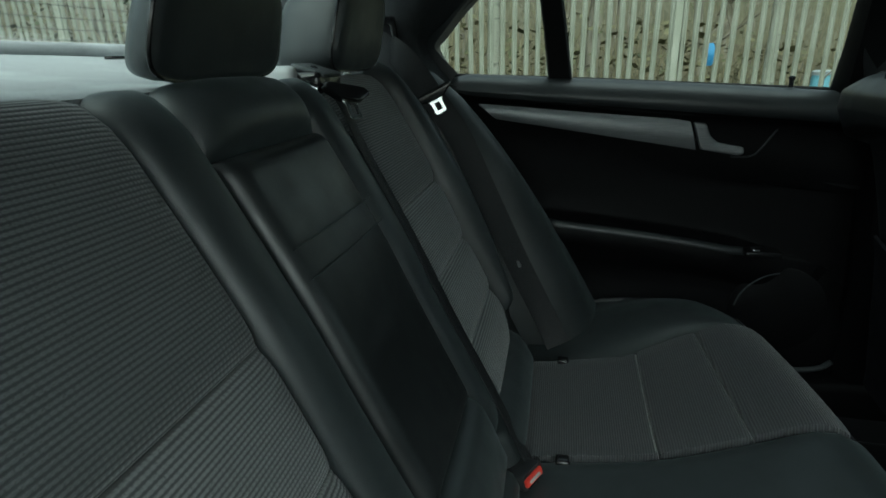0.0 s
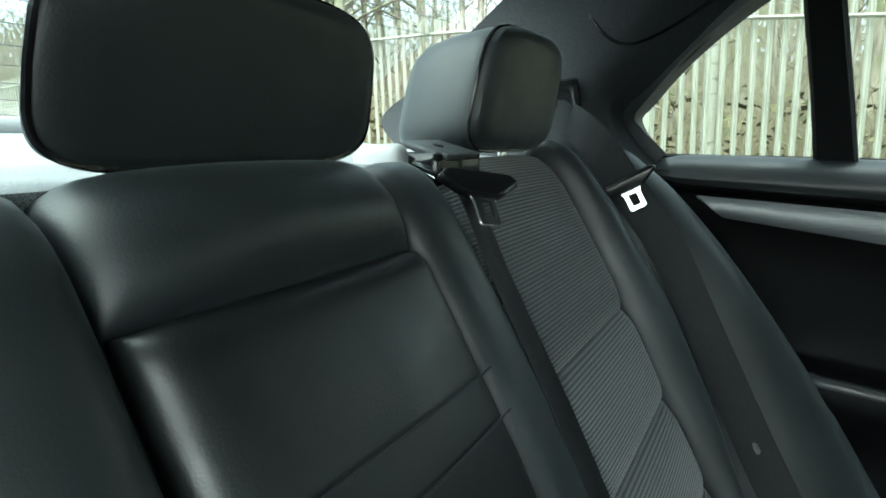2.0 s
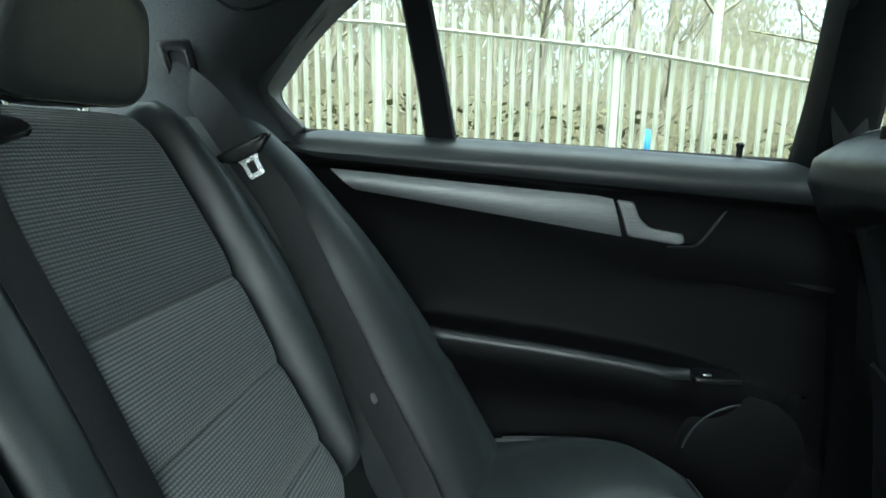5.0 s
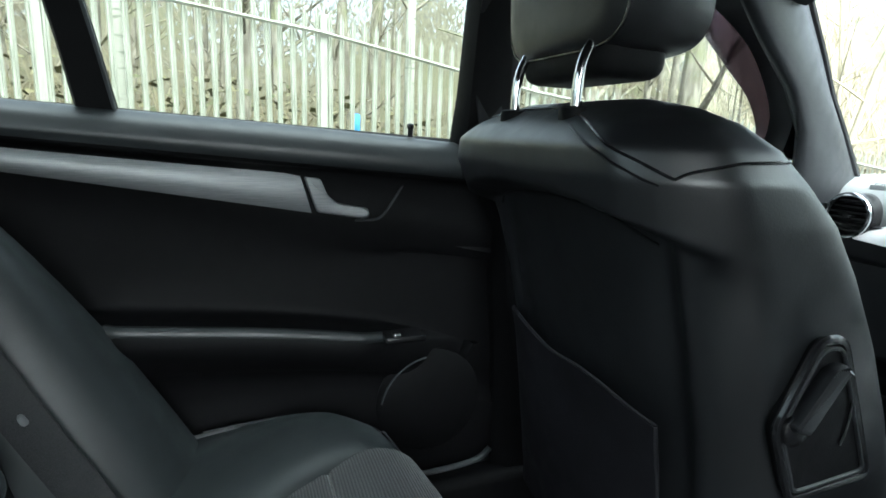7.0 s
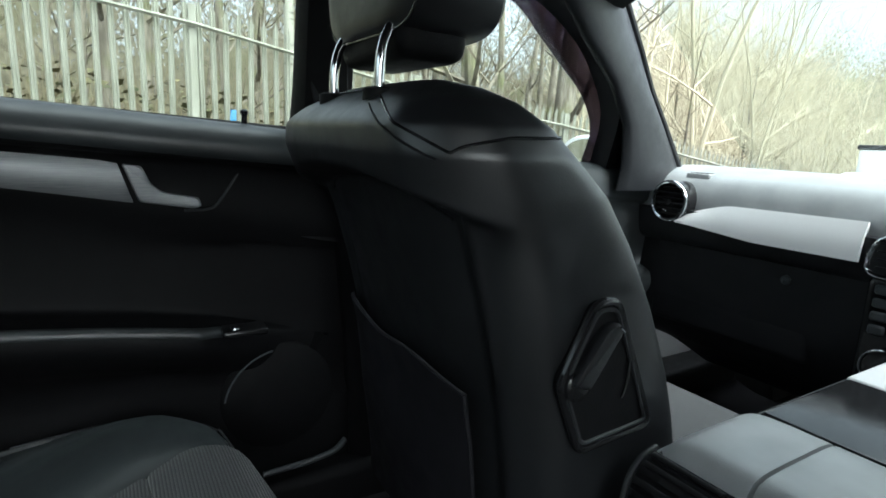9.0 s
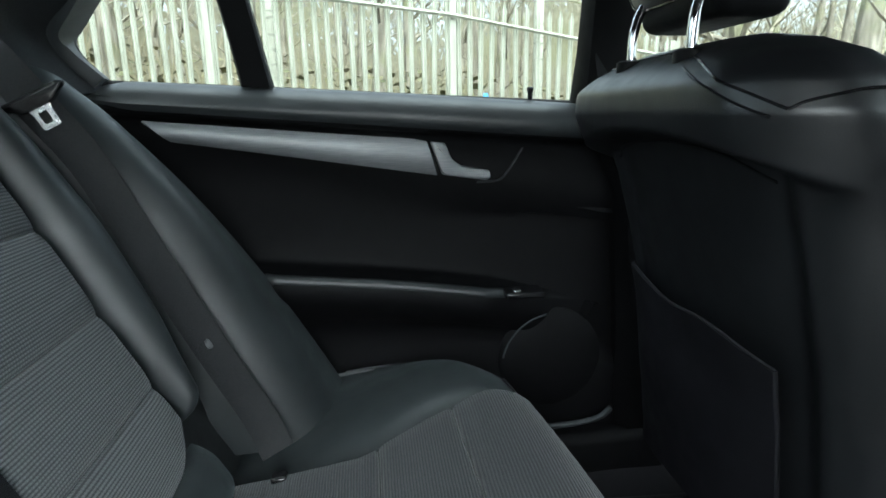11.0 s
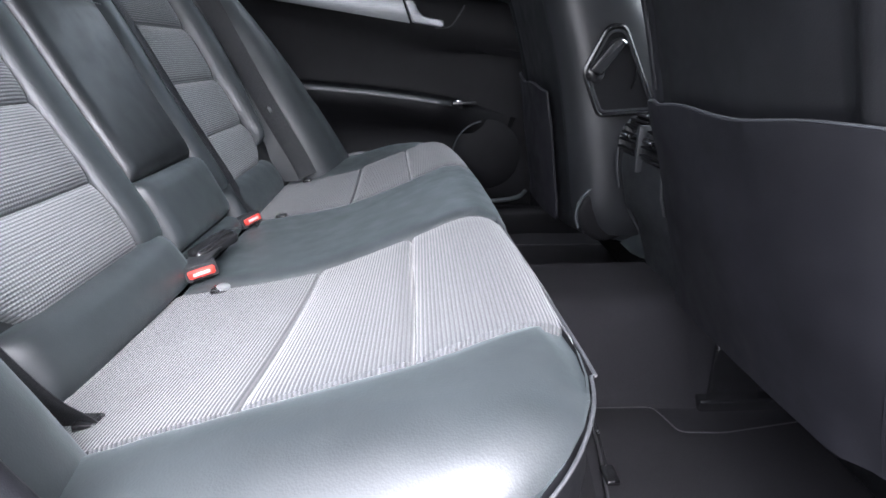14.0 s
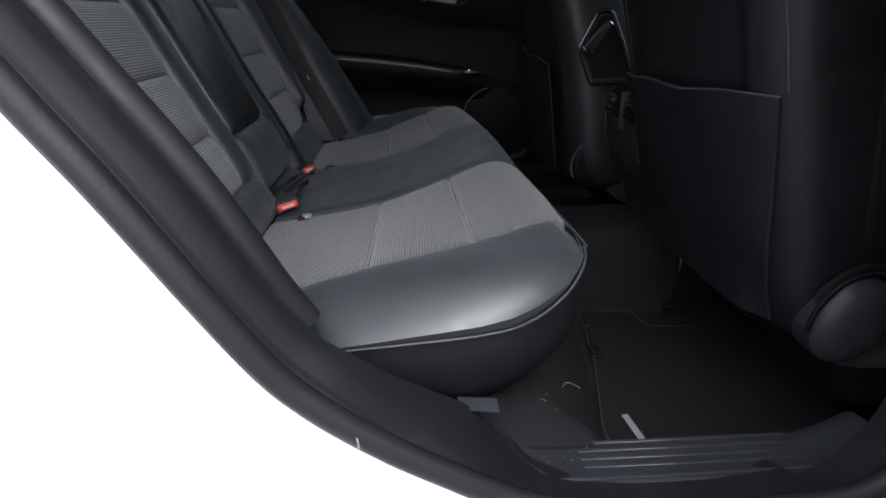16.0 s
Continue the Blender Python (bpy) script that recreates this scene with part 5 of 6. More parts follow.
# ---- centre console and dashboard ----
def console():
    root = thing("centre_console", (0.8, 0, 0.3), "black centre console with rear air vents and armrest lids", "console")
    k = [(0.30, 0.72, 0.075), (0.45, 0.70, 0.085), (0.54, 0.675, 0.094), (0.57, 0.650, 0.096), (0.64, 0.637, 0.098), (0.692, 0.638, 0.096), (0.714, 0.646, 0.092), (0.726, 0.662, 0.086)]
    rings = []
    for z, x, w in k:
        rings.append([Vector((a, b, z)) for a, b in round_outline([(x, -w), (1.32, -w), (1.32, w), (x, w)], 0.022, 4)])
    part("body", loft(rings), CONSOLE, root)
    # twin lids, the windscreen's glare painted into their colour
    for q in (1, -1):
        rows = []
        for f in np.linspace(0, 1, 14):
            x = 0.668 + 0.165 * f
            rows.append([Vector((x, q * (0.002 + 0.086 * g), 0.724 + 0.022 * math.sqrt(max(0, 1 - (2 * f - 1) ** 6)) * math.sqrt(max(0.02, 1 - g**6)))) for g in np.linspace(0, 1, 10)])
        part("armrest_lid", thicken(grid(rows), 0.012), LID, root, "padded armrest lid, pale with painted sky glare")
    # two louvred vents that curve over the rear edge
    prof = curve_at([(0.652, 0.580), (0.640, 0.620), (0.6365, 0.652), (0.638, 0.688), (0.646, 0.710), (0.663, 0.7245), (0.69, 0.728)])
    for q in (1, -1):
        rows = [[Vector((prof(s).x - o, q * (0.008 + 0.078 * g), prof(s).y + 0.4 * o)) for g, o in ((-0.06, -0.004), (0.0, 0.004), (0.04, 0.005), (0.96, 0.005), (1.0, 0.004), (1.06, -0.004))] for s in np.linspace(0.48, 0.90, 12)]
        bez = part("air_vent", thicken(grid(rows), 0.004), GLOSS_BLACK, root, "louvred rear air vent")
        for s in np.linspace(0.52, 0.87, 6):
            c = prof(s)
            pts = [Vector((c.x - 0.006, q * y, c.y + 0.003)) for y in (0.013, 0.03, 0.06, 0.083)]
            part("slat", tube(pts, 0.0042, 6, (0, 0, 1), flat=0.45), TRIM_DARK, bez)
        c = prof(0.66)
        part("vent_knob", rbox((c.x - 0.018, q * 0.045 - 0.017, c.y - 0.004), (c.x - 0.006, q * 0.045 + 0.017, c.y + 0.006), 0.003, 2), GLOSS_BLACK, bez)
        part("knob_edge", rbox((c.x - 0.0195, q * 0.045 - 0.015, c.y + 0.001), (c.x - 0.0165, q * 0.045 + 0.015, c.y + 0.005), 0.001, 1), CHROME, bez)
    c = prof(0.6)
    part("vent_divider", rbox((c.x - 0.012, -0.005, 0.645), (c.x + 0.01, 0.005, 0.722), 0.004, 2), CONSOLE, root)
    for q in (1, -1):
        part("vent_cheek", tube([(prof(s).x - 0.004, q * 0.091, prof(s).y) for s in np.linspace(0.1, 0.95, 14)], 0.003, 8, (0, 1, 0)), CONSOLE, root)
    # side flange down to the tunnel
    for q in (1, -1):
        pts = crv([(0.648, q * 0.094, 0.63), (0.664, q * 0.096, 0.56), (0.70, q * 0.098, 0.50), (0.74, q * 0.10, 0.45)], 6)
        part("edge_bead", tube(pts, 0.004, 8, (0, 1, 0)), CONSOLE, root)
    # gear surround
    part("gear_plate", rbox((1.06, -0.085, 0.722), (1.32, 0.085, 0.732), 0.006), SILVER, root, "satin silver gear surround")
    part("tray_cover", rbox((0.84, -0.08, 0.716), (1.05, 0.08, 0.734), 0.005), GLOSS_BLACK, root)
    rings = [[Vector((1.18 + r * math.cos(t), 0.0 + 0.8 * r * math.sin(t), z)) for t in np.linspace(0, 2 * math.pi, 20, endpoint=False)] for r, z in ((0.06, 0.730), (0.05, 0.743), (0.035, 0.758), (0.018, 0.778), (0.014, 0.80))]
    part("gear_gaiter", loft(rings), LEATHER, root, "black leather gear gaiter")
    root.location += Vector((0.010, 0, -0.024))
    root.scale = (1, 1.07, 1)


console()


def dashboard():
    root = thing("dashboard", (1.5, 0, 0.4), "black dashboard with a silver strip and round vents", "dashboard")
    rows = []
    for y in np.linspace(-0.70, 0.70, 50):
        c = math.exp(-(((y - 0.0) / 0.17) ** 6)) * 0.02
        prof = [(1.83, 0.95), (1.60, 0.962), (1.48, 0.957), (1.415, 0.942), (1.392, 0.917), (1.384 - c, 0.89), (1.384 - c, 0.865), (1.390 - c, 0.815), (1.400 - c, 0.80), (1.420 - c, 0.79), (1.415 - c, 0.74), (1.412 - c, 0.68), (1.43 - c, 0.60), (1.47 - c, 0.55), (1.58, 0.50), (1.75, 0.40)]
        rows.append(crv([(x, y, z) for x, z in prof], 3))
    # the upper dash carries the painted sky light, the lower stays black
    part("body", thicken(grid([r[:19] for r in rows]), 0.02), DASH, root, "upper dashboard, grey with painted sky light")
    part("lower_body", thicken(grid([r[18:] for r in rows]), 0.02), FLANGE, root, "black lower dashboard")
    for sg in (1, -1):
        rows = []
        for f in np.linspace(0, 1, 22):
            y = (0.588 - f * 0.376) * sg
            zt, zb = 0.842 + 0.042 * min(1, f * 3.2) ** 0.6 + 0.006 * f, 0.836 - 0.017 * min(1, f * 2)
            rows.append([Vector((1.350 + 0.018 * g - 0.004 * math.sin(math.pi * g), y, zb + (zt - zb) * g)) for g in np.linspace(0, 1, 6)])
        part("silver_strip", thicken(grid(rows), 0.008), SILVER, root, "satin silver strip")
    for y in (0.604, -0.604):
        v = part("round_vent", lathe([(0.046, -0.04), (0.046, 0.010), (0.042, 0.014), (0.040, 0.004), (0.002, 0.0)], axes((1.366, y, 0.882), (0, -1, 0), (0, 0, 1)), 36), GLOSS_BLACK, root, "round side air vent")
        ringp = [(1.346, y + 0.044 * math.cos(t), 0.882 + 0.044 * math.sin(t)) for t in np.linspace(0, 2 * math.pi, 37)]
        part("vent_ring", tube(ringp, 0.0042, 8, (1, 0, 0)), CHROME, v, "chrome vent ring")
        for n in range(6):
            zz = -0.030 + n * 0.012
            w = math.sqrt(max(0.0002, 0.038**2 - zz**2))
            part("slat", rbox((1.348, y - w, 0.882 + zz - 0.0016), (1.362, y + w, 0.882 + zz + 0.0016), 0.001, 1), TRIM_DARK, v)
        part("vent_knob", rbox((1.344, y - 0.008, 0.874), (1.352, y + 0.008, 0.882), 0.002), GLOSS_BLACK, v)
        d = part("demist_vent", rbox((1.405, y - 0.055, 0.930), (1.435, y + 0.005, 0.9475), 0.004), DASH, root)
        for n in range(4):
            part("slat", rbox((1.408, y - 0.050 + n * 0.013, 0.946), (1.432, y - 0.042 + n * 0.013, 0.949), 0.001, 1), GLOSS_BLACK, d)
    # centre vents, buttons, dials
    for y in (0.145, -0.145):
        rim = round_outline([(y - 0.06, 0.80), (y + 0.06, 0.80), (y + 0.045, 0.872), (y - 0.045, 0.872)], 0.03, 6)
        v = part("centre_vent", prism(rim, axes((1.358, 0, 0), (0, 1, 0), (0, 0, 1)), 0.02), GLOSS_BLACK, root)
        part("vent_ring", tube([(1.356, a, b) for a, b in [*rim, rim[0]]], 0.0035, 8, (1, 0, 0)), CHROME, v)
        for n in range(4):
            part("slat", rbox((1.354, y - 0.042, 0.814 + n * 0.014), (1.362, y + 0.042, 0.817 + n * 0.014), 0.001, 1), TRIM_DARK, v)
    rad = part("radio", rbox((1.372, -0.175, 0.60), (1.42, 0.20, 0.798), 0.012), GLOSS_BLACK, root, "black radio panel")
    for r in range(4):
        for y in (0.172, 0.14, -0.14, -0.172):
            part("button", rbox((1.366, y - 0.013, 0.695 + r * 0.024), (1.374, y + 0.013, 0.712 + r * 0.024), 0.003, 1), TRIM_SOFT, rad)
    for y in (0.150, -0.150):
        c = axes((1.374, y, 0.640), (0, -1, 0), (0, 0, 1))
        k = part("climate_dial", lathe([(0.034, 0), (0.034, 0.010), (0.030, 0.014), (0.002, 0.014)], c, 32), GLOSS_BLACK, rad)
        part("dial_ring", tube([(1.360, y + 0.033 * math.cos(t), 0.640 + 0.033 * math.sin(t)) for t in np.linspace(0, 2 * math.pi, 33)], 0.0025, 8, (1, 0, 0)), CHROME, k)
    gb = part("glovebox_lid", rbox((1.396, 0.285, 0.585), (1.425, 0.66, 0.795), 0.014, 3), FLANGE, root, "black glovebox lid")
    part("lock", lathe([(0.010, 0), (0.010, 0.004), (0.006, 0.005), (0.002, 0.003)], axes((1.396, 0.345, 0.75), (0, -1, 0), (0, 0, 1)), 20), TRIM_SOFT, gb)


dashboard()


# ---- floor mats and the near door opening ----
def mats():
    m = round_outline([(0.476, -0.59), (0.475, -0.515), (0.512, -0.349), (0.529, -0.254), (0.539, -0.168), (0.640, -0.170), (0.656, -0.232), (0.72, -0.237), (0.898, -0.208), (0.98, -0.20), (0.98, -0.59)], 0.012)
    root = thing("floor_mat", (0.7, -0.35, 0.25), "dark fabric floor mat behind the driver's seat", "floor mat", "floor mats")
    part("mat_body", prism(m, pose(0, 0, 0.2765), 0.007, 0.002), MAT_CLOTH, root)
    part("binding", tube([(a, b, 0.2815) for a, b in [*m, m[0]]], 0.0024, 6), BINDING, root, "dark stitched edge binding")
    m = round_outline([(0.520, 0.62), (0.560, 0.15), (0.78, 0.125), (0.98, 0.15), (0.98, 0.60)], 0.03)
    root = thing("floor_mat", (0.7, 0.35, 0.25), "dark fabric floor mat behind the passenger seat", "floor mat", "floor mats")
    part("mat_body", prism(m, pose(0, 0, 0.2765), 0.007, 0.002), MAT_CLOTH, root)
    part("binding", tube([(a, b, 0.2815) for a, b in [*m, m[0]]], 0.0045, 6), VINYL, root)
    hump = lambda y: 0.262 + 0.168 * math.exp(-(((y - 0.01) / 0.150) ** 6)) + 0.003 * noise.noise(Vector((y * 18, 2, 0)))  # noqa: E731
    ys = np.linspace(-0.215, 0.138, 40)
    root = thing("tunnel_mat", (0.58, 0, 0.4), "dark carpet cover draped over the middle tunnel", "floor mat", "floor mats")
    part("mat_body", thicken(grid([[(x, y, hump(y)) for y in ys] for x in np.linspace(0.44, 0.715 - 0.005, 14)]), 0.008), MAT_CLOTH, root)
    part("binding", tube([(x, ys[-1], hump(ys[-1])) for x in np.linspace(0.44, 0.71, 8)], 0.0030, 6), PIPING, root, "grey stitched edge binding")


mats()

APERTURE = [(-0.245, 1.03), (-0.16, 0.95), (-0.085, 0.87), (-0.030, 0.785), (0.000, 0.738), (0.050, 0.655), (0.090, 0.594), (0.126, 0.556), (0.175, 0.518), (0.220, 0.490), (0.268, 0.463), (0.319, 0.442), (0.373, 0.432), (0.48, 0.430), (0.575, 0.437),
            (0.615, 0.455), (0.640, 0.490), (0.650, 0.56), (0.640, 0.68), (0.615, 0.82), (0.570, 0.96), (0.535, 1.10), (0.515, 1.24), (0.49, 1.305), (0.40, 1.33), (0.2, 1.335), (0.04, 1.322), (-0.06, 1.292), (-0.14, 1.25), (-0.215, 1.195), (-0.275, 1.13), (-0.29, 1.08)]


def door_opening():
    """Seals, sill trim and body flange round the open near rear door."""
    loop = crv([(a, b, 0) for a, b in [*APERTURE, APERTURE[0]]], 5)
    tum = lambda z: -0.80 + 0.30 * max(0, z - 1.0)  # noqa: E731
    root = thing("door_seal", (0.3, -0.75, 0.43), "black rubber door seals and sill trim round the open doorway", "door seal")
    cx, cz = 0.24, 0.86

    def inward(p, d):
        v = Vector((cx - p.x, cz - p.y))
        v.normalize()
        return Vector((p.x + v.x * d, p.y + v.y * d, 0))
    rows = []
    for p in loop:
        row = []
        k = max(0.0, min(1.0, (p.y - 0.45) / 0.10)) * (0.65 if p.x < 0.45 else 0.12) if p.y < 1.0 else 0.6
        fall = 0.30 * max(0.0, min(1.0, (0.47 - p.y) / 0.03))
        for d, dy in ((-0.004, -0.004), (0.004, -0.010), (0.016, -0.002), (0.022, 0.014), (0.026, 0.020), (0.034, 0.022), (0.046, 0.040), (0.050, 0.055), (0.044, 0.09), (0.03, 0.12)):
            q = inward(p, d * k if d > 0 else d)
            dy = dy * (0.45 if p.x > 0.56 and p.y < 0.95 else 1.0 - 0.4 * max(0.0, min(1.0, (p.y - 0.46) / 0.10)) if p.y < 0.98 else 1.0)
            row.append((q.x, tum(p.y) + dy, q.y - fall * max(0, dy)))
        rows.append(row)
    part("flange_cover", thicken(grid(rows), 0.006), FLANGE, root, "black painted flange")
    part("rubber_seal", tube([(inward(p, 0.012).x, tum(p.y) - 0.004, inward(p, 0.012).y) for p in loop], 0.011, 10, (0, 1, 0)), RUBBER, root)
    # one wide sill moulding, rounded up at both ends, with a ribbed tread
    rise = lambda x: 0.9 * max(0.0, 0.335 - x) ** 1.25 + 1.6 * max(0.0, x - 0.625) ** 1.5  # noqa: E731
    profile = ((-0.778, 0.398), (-0.764, 0.408), (-0.748, 0.4085), (-0.740, 0.4125), (-0.731, 0.4135), (-0.724, 0.4105), (-0.690, 0.4075), (-0.672, 0.404), (-0.662, 0.396), (-0.652, 0.375), (-0.635, 0.31), (-0.622, 0.25))
    rows = [[(x, y, z + rise(x) * (1 if z > 0.38 else 0.3)) for y, z in profile] for x in np.linspace(0.22, 0.69, 40)]
    tread = part("sill_tread", thicken(grid(rows), 0.004), TREAD, root, "ribbed black sill tread")
    for n in range(4):
        part("rib", rbox((0.375, -0.7165 + n * 0.0125, 0.404), (0.612, -0.7115 + n * 0.0125, 0.4105 - n * 0.0008), 0.001, 1), TREAD, tread)
    part("tread_lip", tube(crv([(0.345, -0.734, 0.4135), (0.45, -0.735, 0.414), (0.606, -0.733, 0.414)], 6), 0.0022, 8), TREAD, root)
    # rounded end of the corner trim
    pts = crv([(-0.155, -0.668, 0.965), (-0.06, -0.678, 0.83), (0.02, -0.684, 0.715), (0.075, -0.686, 0.615), (0.100, -0.686, 0.574)], 6)
    part("corner_trim_edge", tube(pts, 0.018, 12, (0, 1, 0)), FLANGE, root, "padded black trim edge")
    part("tread_seam", tube(crv([(0.300, -0.690, 0.424), (0.312, -0.712, 0.420), (0.330, -0.728, 0.416)], 5), 0.0018, 6), RUBBER, root)
    bracket = [[(x, -0.692 + 0.010 * k, 0.4705 + 0.001 * k - 0.10 * (x - 0.25)) for k in range(3)] for x in np.linspace(0.246, 0.288, 6)]
    part("flange_tab", thicken(grid(bracket), 0.001), TREAD, root, "bare metal bracket")


door_opening()


def car_body():
    """White outer body, seen round the open doorway."""
    root = thing("car_body", (0.3, 0, 0.2), "white saloon car body with its rear door open", "car")
    cx, cz = 0.24, 0.86
    loop = crv([(a, b, 0) for a, b in [*APERTURE, APERTURE[0]]], 5)[:-1]
    wc, wr = Vector((-0.415, 0.315)), 0.352
    rows = []
    for f in (0.0, 0.012, 0.04, 0.1, 0.3, 0.6, 1.0):
        row = []
        for p in loop:
            d = Vector((p.x - cx, p.y - cz)).normalized()
            ts = [((2.3 if d.x > 0 else -1.62) - cx) / d.x if abs(d.x) > 1e-6 else 99, ((1.415 if d.y > 0 else 0.17) - cz) / d.y if abs(d.y) > 1e-6 else 99]
            o = Vector((cx, cz)) - wc
            b, c = o.dot(d), o.dot(o) - wr * wr
            if b * b > c and -b - math.sqrt(b * b - c) > 0:
                ts.append(-b - math.sqrt(b * b - c))
            far = min(t for t in ts if t > 0)
            near = Vector((p.x - cx, p.y - cz)).length
            r = near - 0.004 + (far - near) * f if f > 0.012 else near - 0.004 + f
            q = Vector((cx, cz)) + d * r
            y = -0.804 - 0.055 * min(1, f * 12) ** 0.5 * (1 if f > 0.012 else 0.5)
            y += 0.35 * max(0, q.y - 0.98) + 0.12 * max(0, 0.40 - q.y) ** 1.3
            row.append((q.x, y, q.y))
        rows.append(row)
    part("side_panel", thicken(grid(rows, closed=True), 0.004), PAINT, root, "white painted side panel")
    quarter = [[(x, -0.855 + 0.35 * max(0, z - 0.98) + 0.03 * max(0, -x - 1.2), z) for z in np.linspace(0.66, 1.06, 8)] for x in np.linspace(-1.75, -0.32, 16)]
    part("quarter_panel", thicken(grid(quarter), 0.004), PAINT, root)
    far = [[(x, 0.87 - 0.02 * (z - 0.7) ** 2 - 0.10 * max(0, 0.4 - z), z) for z in np.linspace(0.18, 0.99 - 0.16 * ease((x - 1.1) / 0.6), 12)] for x in np.linspace(-1.75, 2.3, 30)]
    part("side_panel", thicken(grid(far), 0.004), PAINT, root)
    roof = [[(x, y, 1.425 - 0.06 * (y / 0.6) ** 4 - 0.12 * max(0, -x - 0.05) ** 1.4 * 2 - 0.06 * max(0, x - 0.8)) for y in np.linspace(-0.62, 0.62, 14)] for x in np.linspace(-0.40, 1.1, 16)]
    part("roof", thicken(grid(roof), 0.006), PAINT, root)
    bonnet = [[(x, y, 0.905 - 0.10 * (x - 1.8) - 0.06 * (y / 0.8) ** 4) for y in np.linspace(-0.82, 0.82, 14)] for x in np.linspace(1.78, 2.75, 12)]
    part("bonnet", thicken(grid(bonnet), 0.006), PAINT, root)
    boot = [[(x, y, 1.085 + 0.05 * (x + 0.9) - 0.04 * (y / 0.8) ** 4) for y in np.linspace(-0.8, 0.8, 14)] for x in np.linspace(-1.7, -0.88, 10)]
    part("boot_lid", thicken(grid(boot), 0.006), PAINT, root)
    for x, y in ((-0.415, -0.73), (-0.415, 0.73), (2.345, -0.73), (2.345, 0.73)):
        sg = -1 if y < 0 else 1
        pl = axes((x, y + sg * 0.01, 0.315), (1, 0, 0), (0, 0, -sg))
        w = part("wheel", lathe([(0.20, -0.09), (0.305, -0.095), (0.317, -0.08), (0.317, 0.08), (0.305, 0.098), (0.22, 0.10), (0.20, 0.09)], pl, 48), TYRE, root, "black tyre")
        part("rim", lathe([(0.205, -0.05), (0.212, 0.088), (0.195, 0.092), (0.17, 0.07), (0.05, 0.08), (0.004, 0.085)], pl, 48), ALLOY, w, "silver alloy rim")
    for x0, x1, zt in ((-1.78, -1.60, 1.04), (2.30, 2.80, 0.83)):
        part("end_panel", rbox((x0, -0.84, 0.24), (x1, 0.84, zt), 0.08, 4), PAINT, root, "white painted end panel")
    liner = [[(wc.x + 0.365 * math.cos(t), y, wc.y + 0.365 * math.sin(t)) for y in (-0.84, -0.7, -0.55)] for t in np.linspace(-0.4, math.pi + 0.4, 30)]
    part("arch_liner", thicken(grid(liner), 0.004), TYRE, root)
    under = rbox((-1.6, -0.70, 0.17), (2.5, 0.80, 0.20), 0.01)
    part("underbody", under, TRIM_DARK, root)


car_body()


def open_door():
    """The near rear door, swung open about its front edge."""
    root = thing("open_rear_door", (0.665, -0.845, 0.35), "open rear car door with a black inner panel", "car door")
    m = axes((0.675, -0.862, 0), (-0.34, -0.94, 0), (0, 0, 1))
    out = round_outline([(0.0, 0.40), (0.62, 0.44), (0.98, 0.80), (1.05, 1.02), (0.0, 1.0)], [0.05, 0.15, 0.15, 0.04, 0.04])
    part("outer_skin", prism(out, m @ pose(0, 0, -0.08), 0.05, 0.008), PAINT, root, "white painted outer skin")
    inn = round_outline([(0.03, 0.43), (0.60, 0.47), (0.94, 0.81), (0.99, 0.99), (0.03, 0.975)], [0.05, 0.15, 0.15, 0.04, 0.04])
    part("trim_panel", prism(inn, m @ pose(0, 0, -0.032), 0.085, 0.012), TRIM_DARK, root)
    part("armrest", rbox((0.10, 0.66, 0.045), (0.60, 0.72, 0.10), 0.02, 3, m=m), TREAD, root)
    bag = round_outline([(0.33, 0.0), (0.33, 0.042), (0.606, 0.112), (0.606, 0.0)], [0.01, 0.03, 0.022, 0.01], 5)
    part("door_bin", prism(bag, axes(m @ Vector((0.035, 0, 0)), (0, 0, 1), (-0.94, 0.34, 0)), 0.52, 0.010), TRIM_DARK, root)
    part("aluminium_strip", rbox((0.10, 0.885, 0.05), (0.80, 0.935, 0.058), 0.004, 2, m=m), ALUMINIUM, root)
    part("seal", tube([m @ Vector((a, b, -0.03)) for a, b in [*inn, inn[0]]], 0.008, 8, (0.3, 1, 0.2)), RUBBER, root)


open_door()


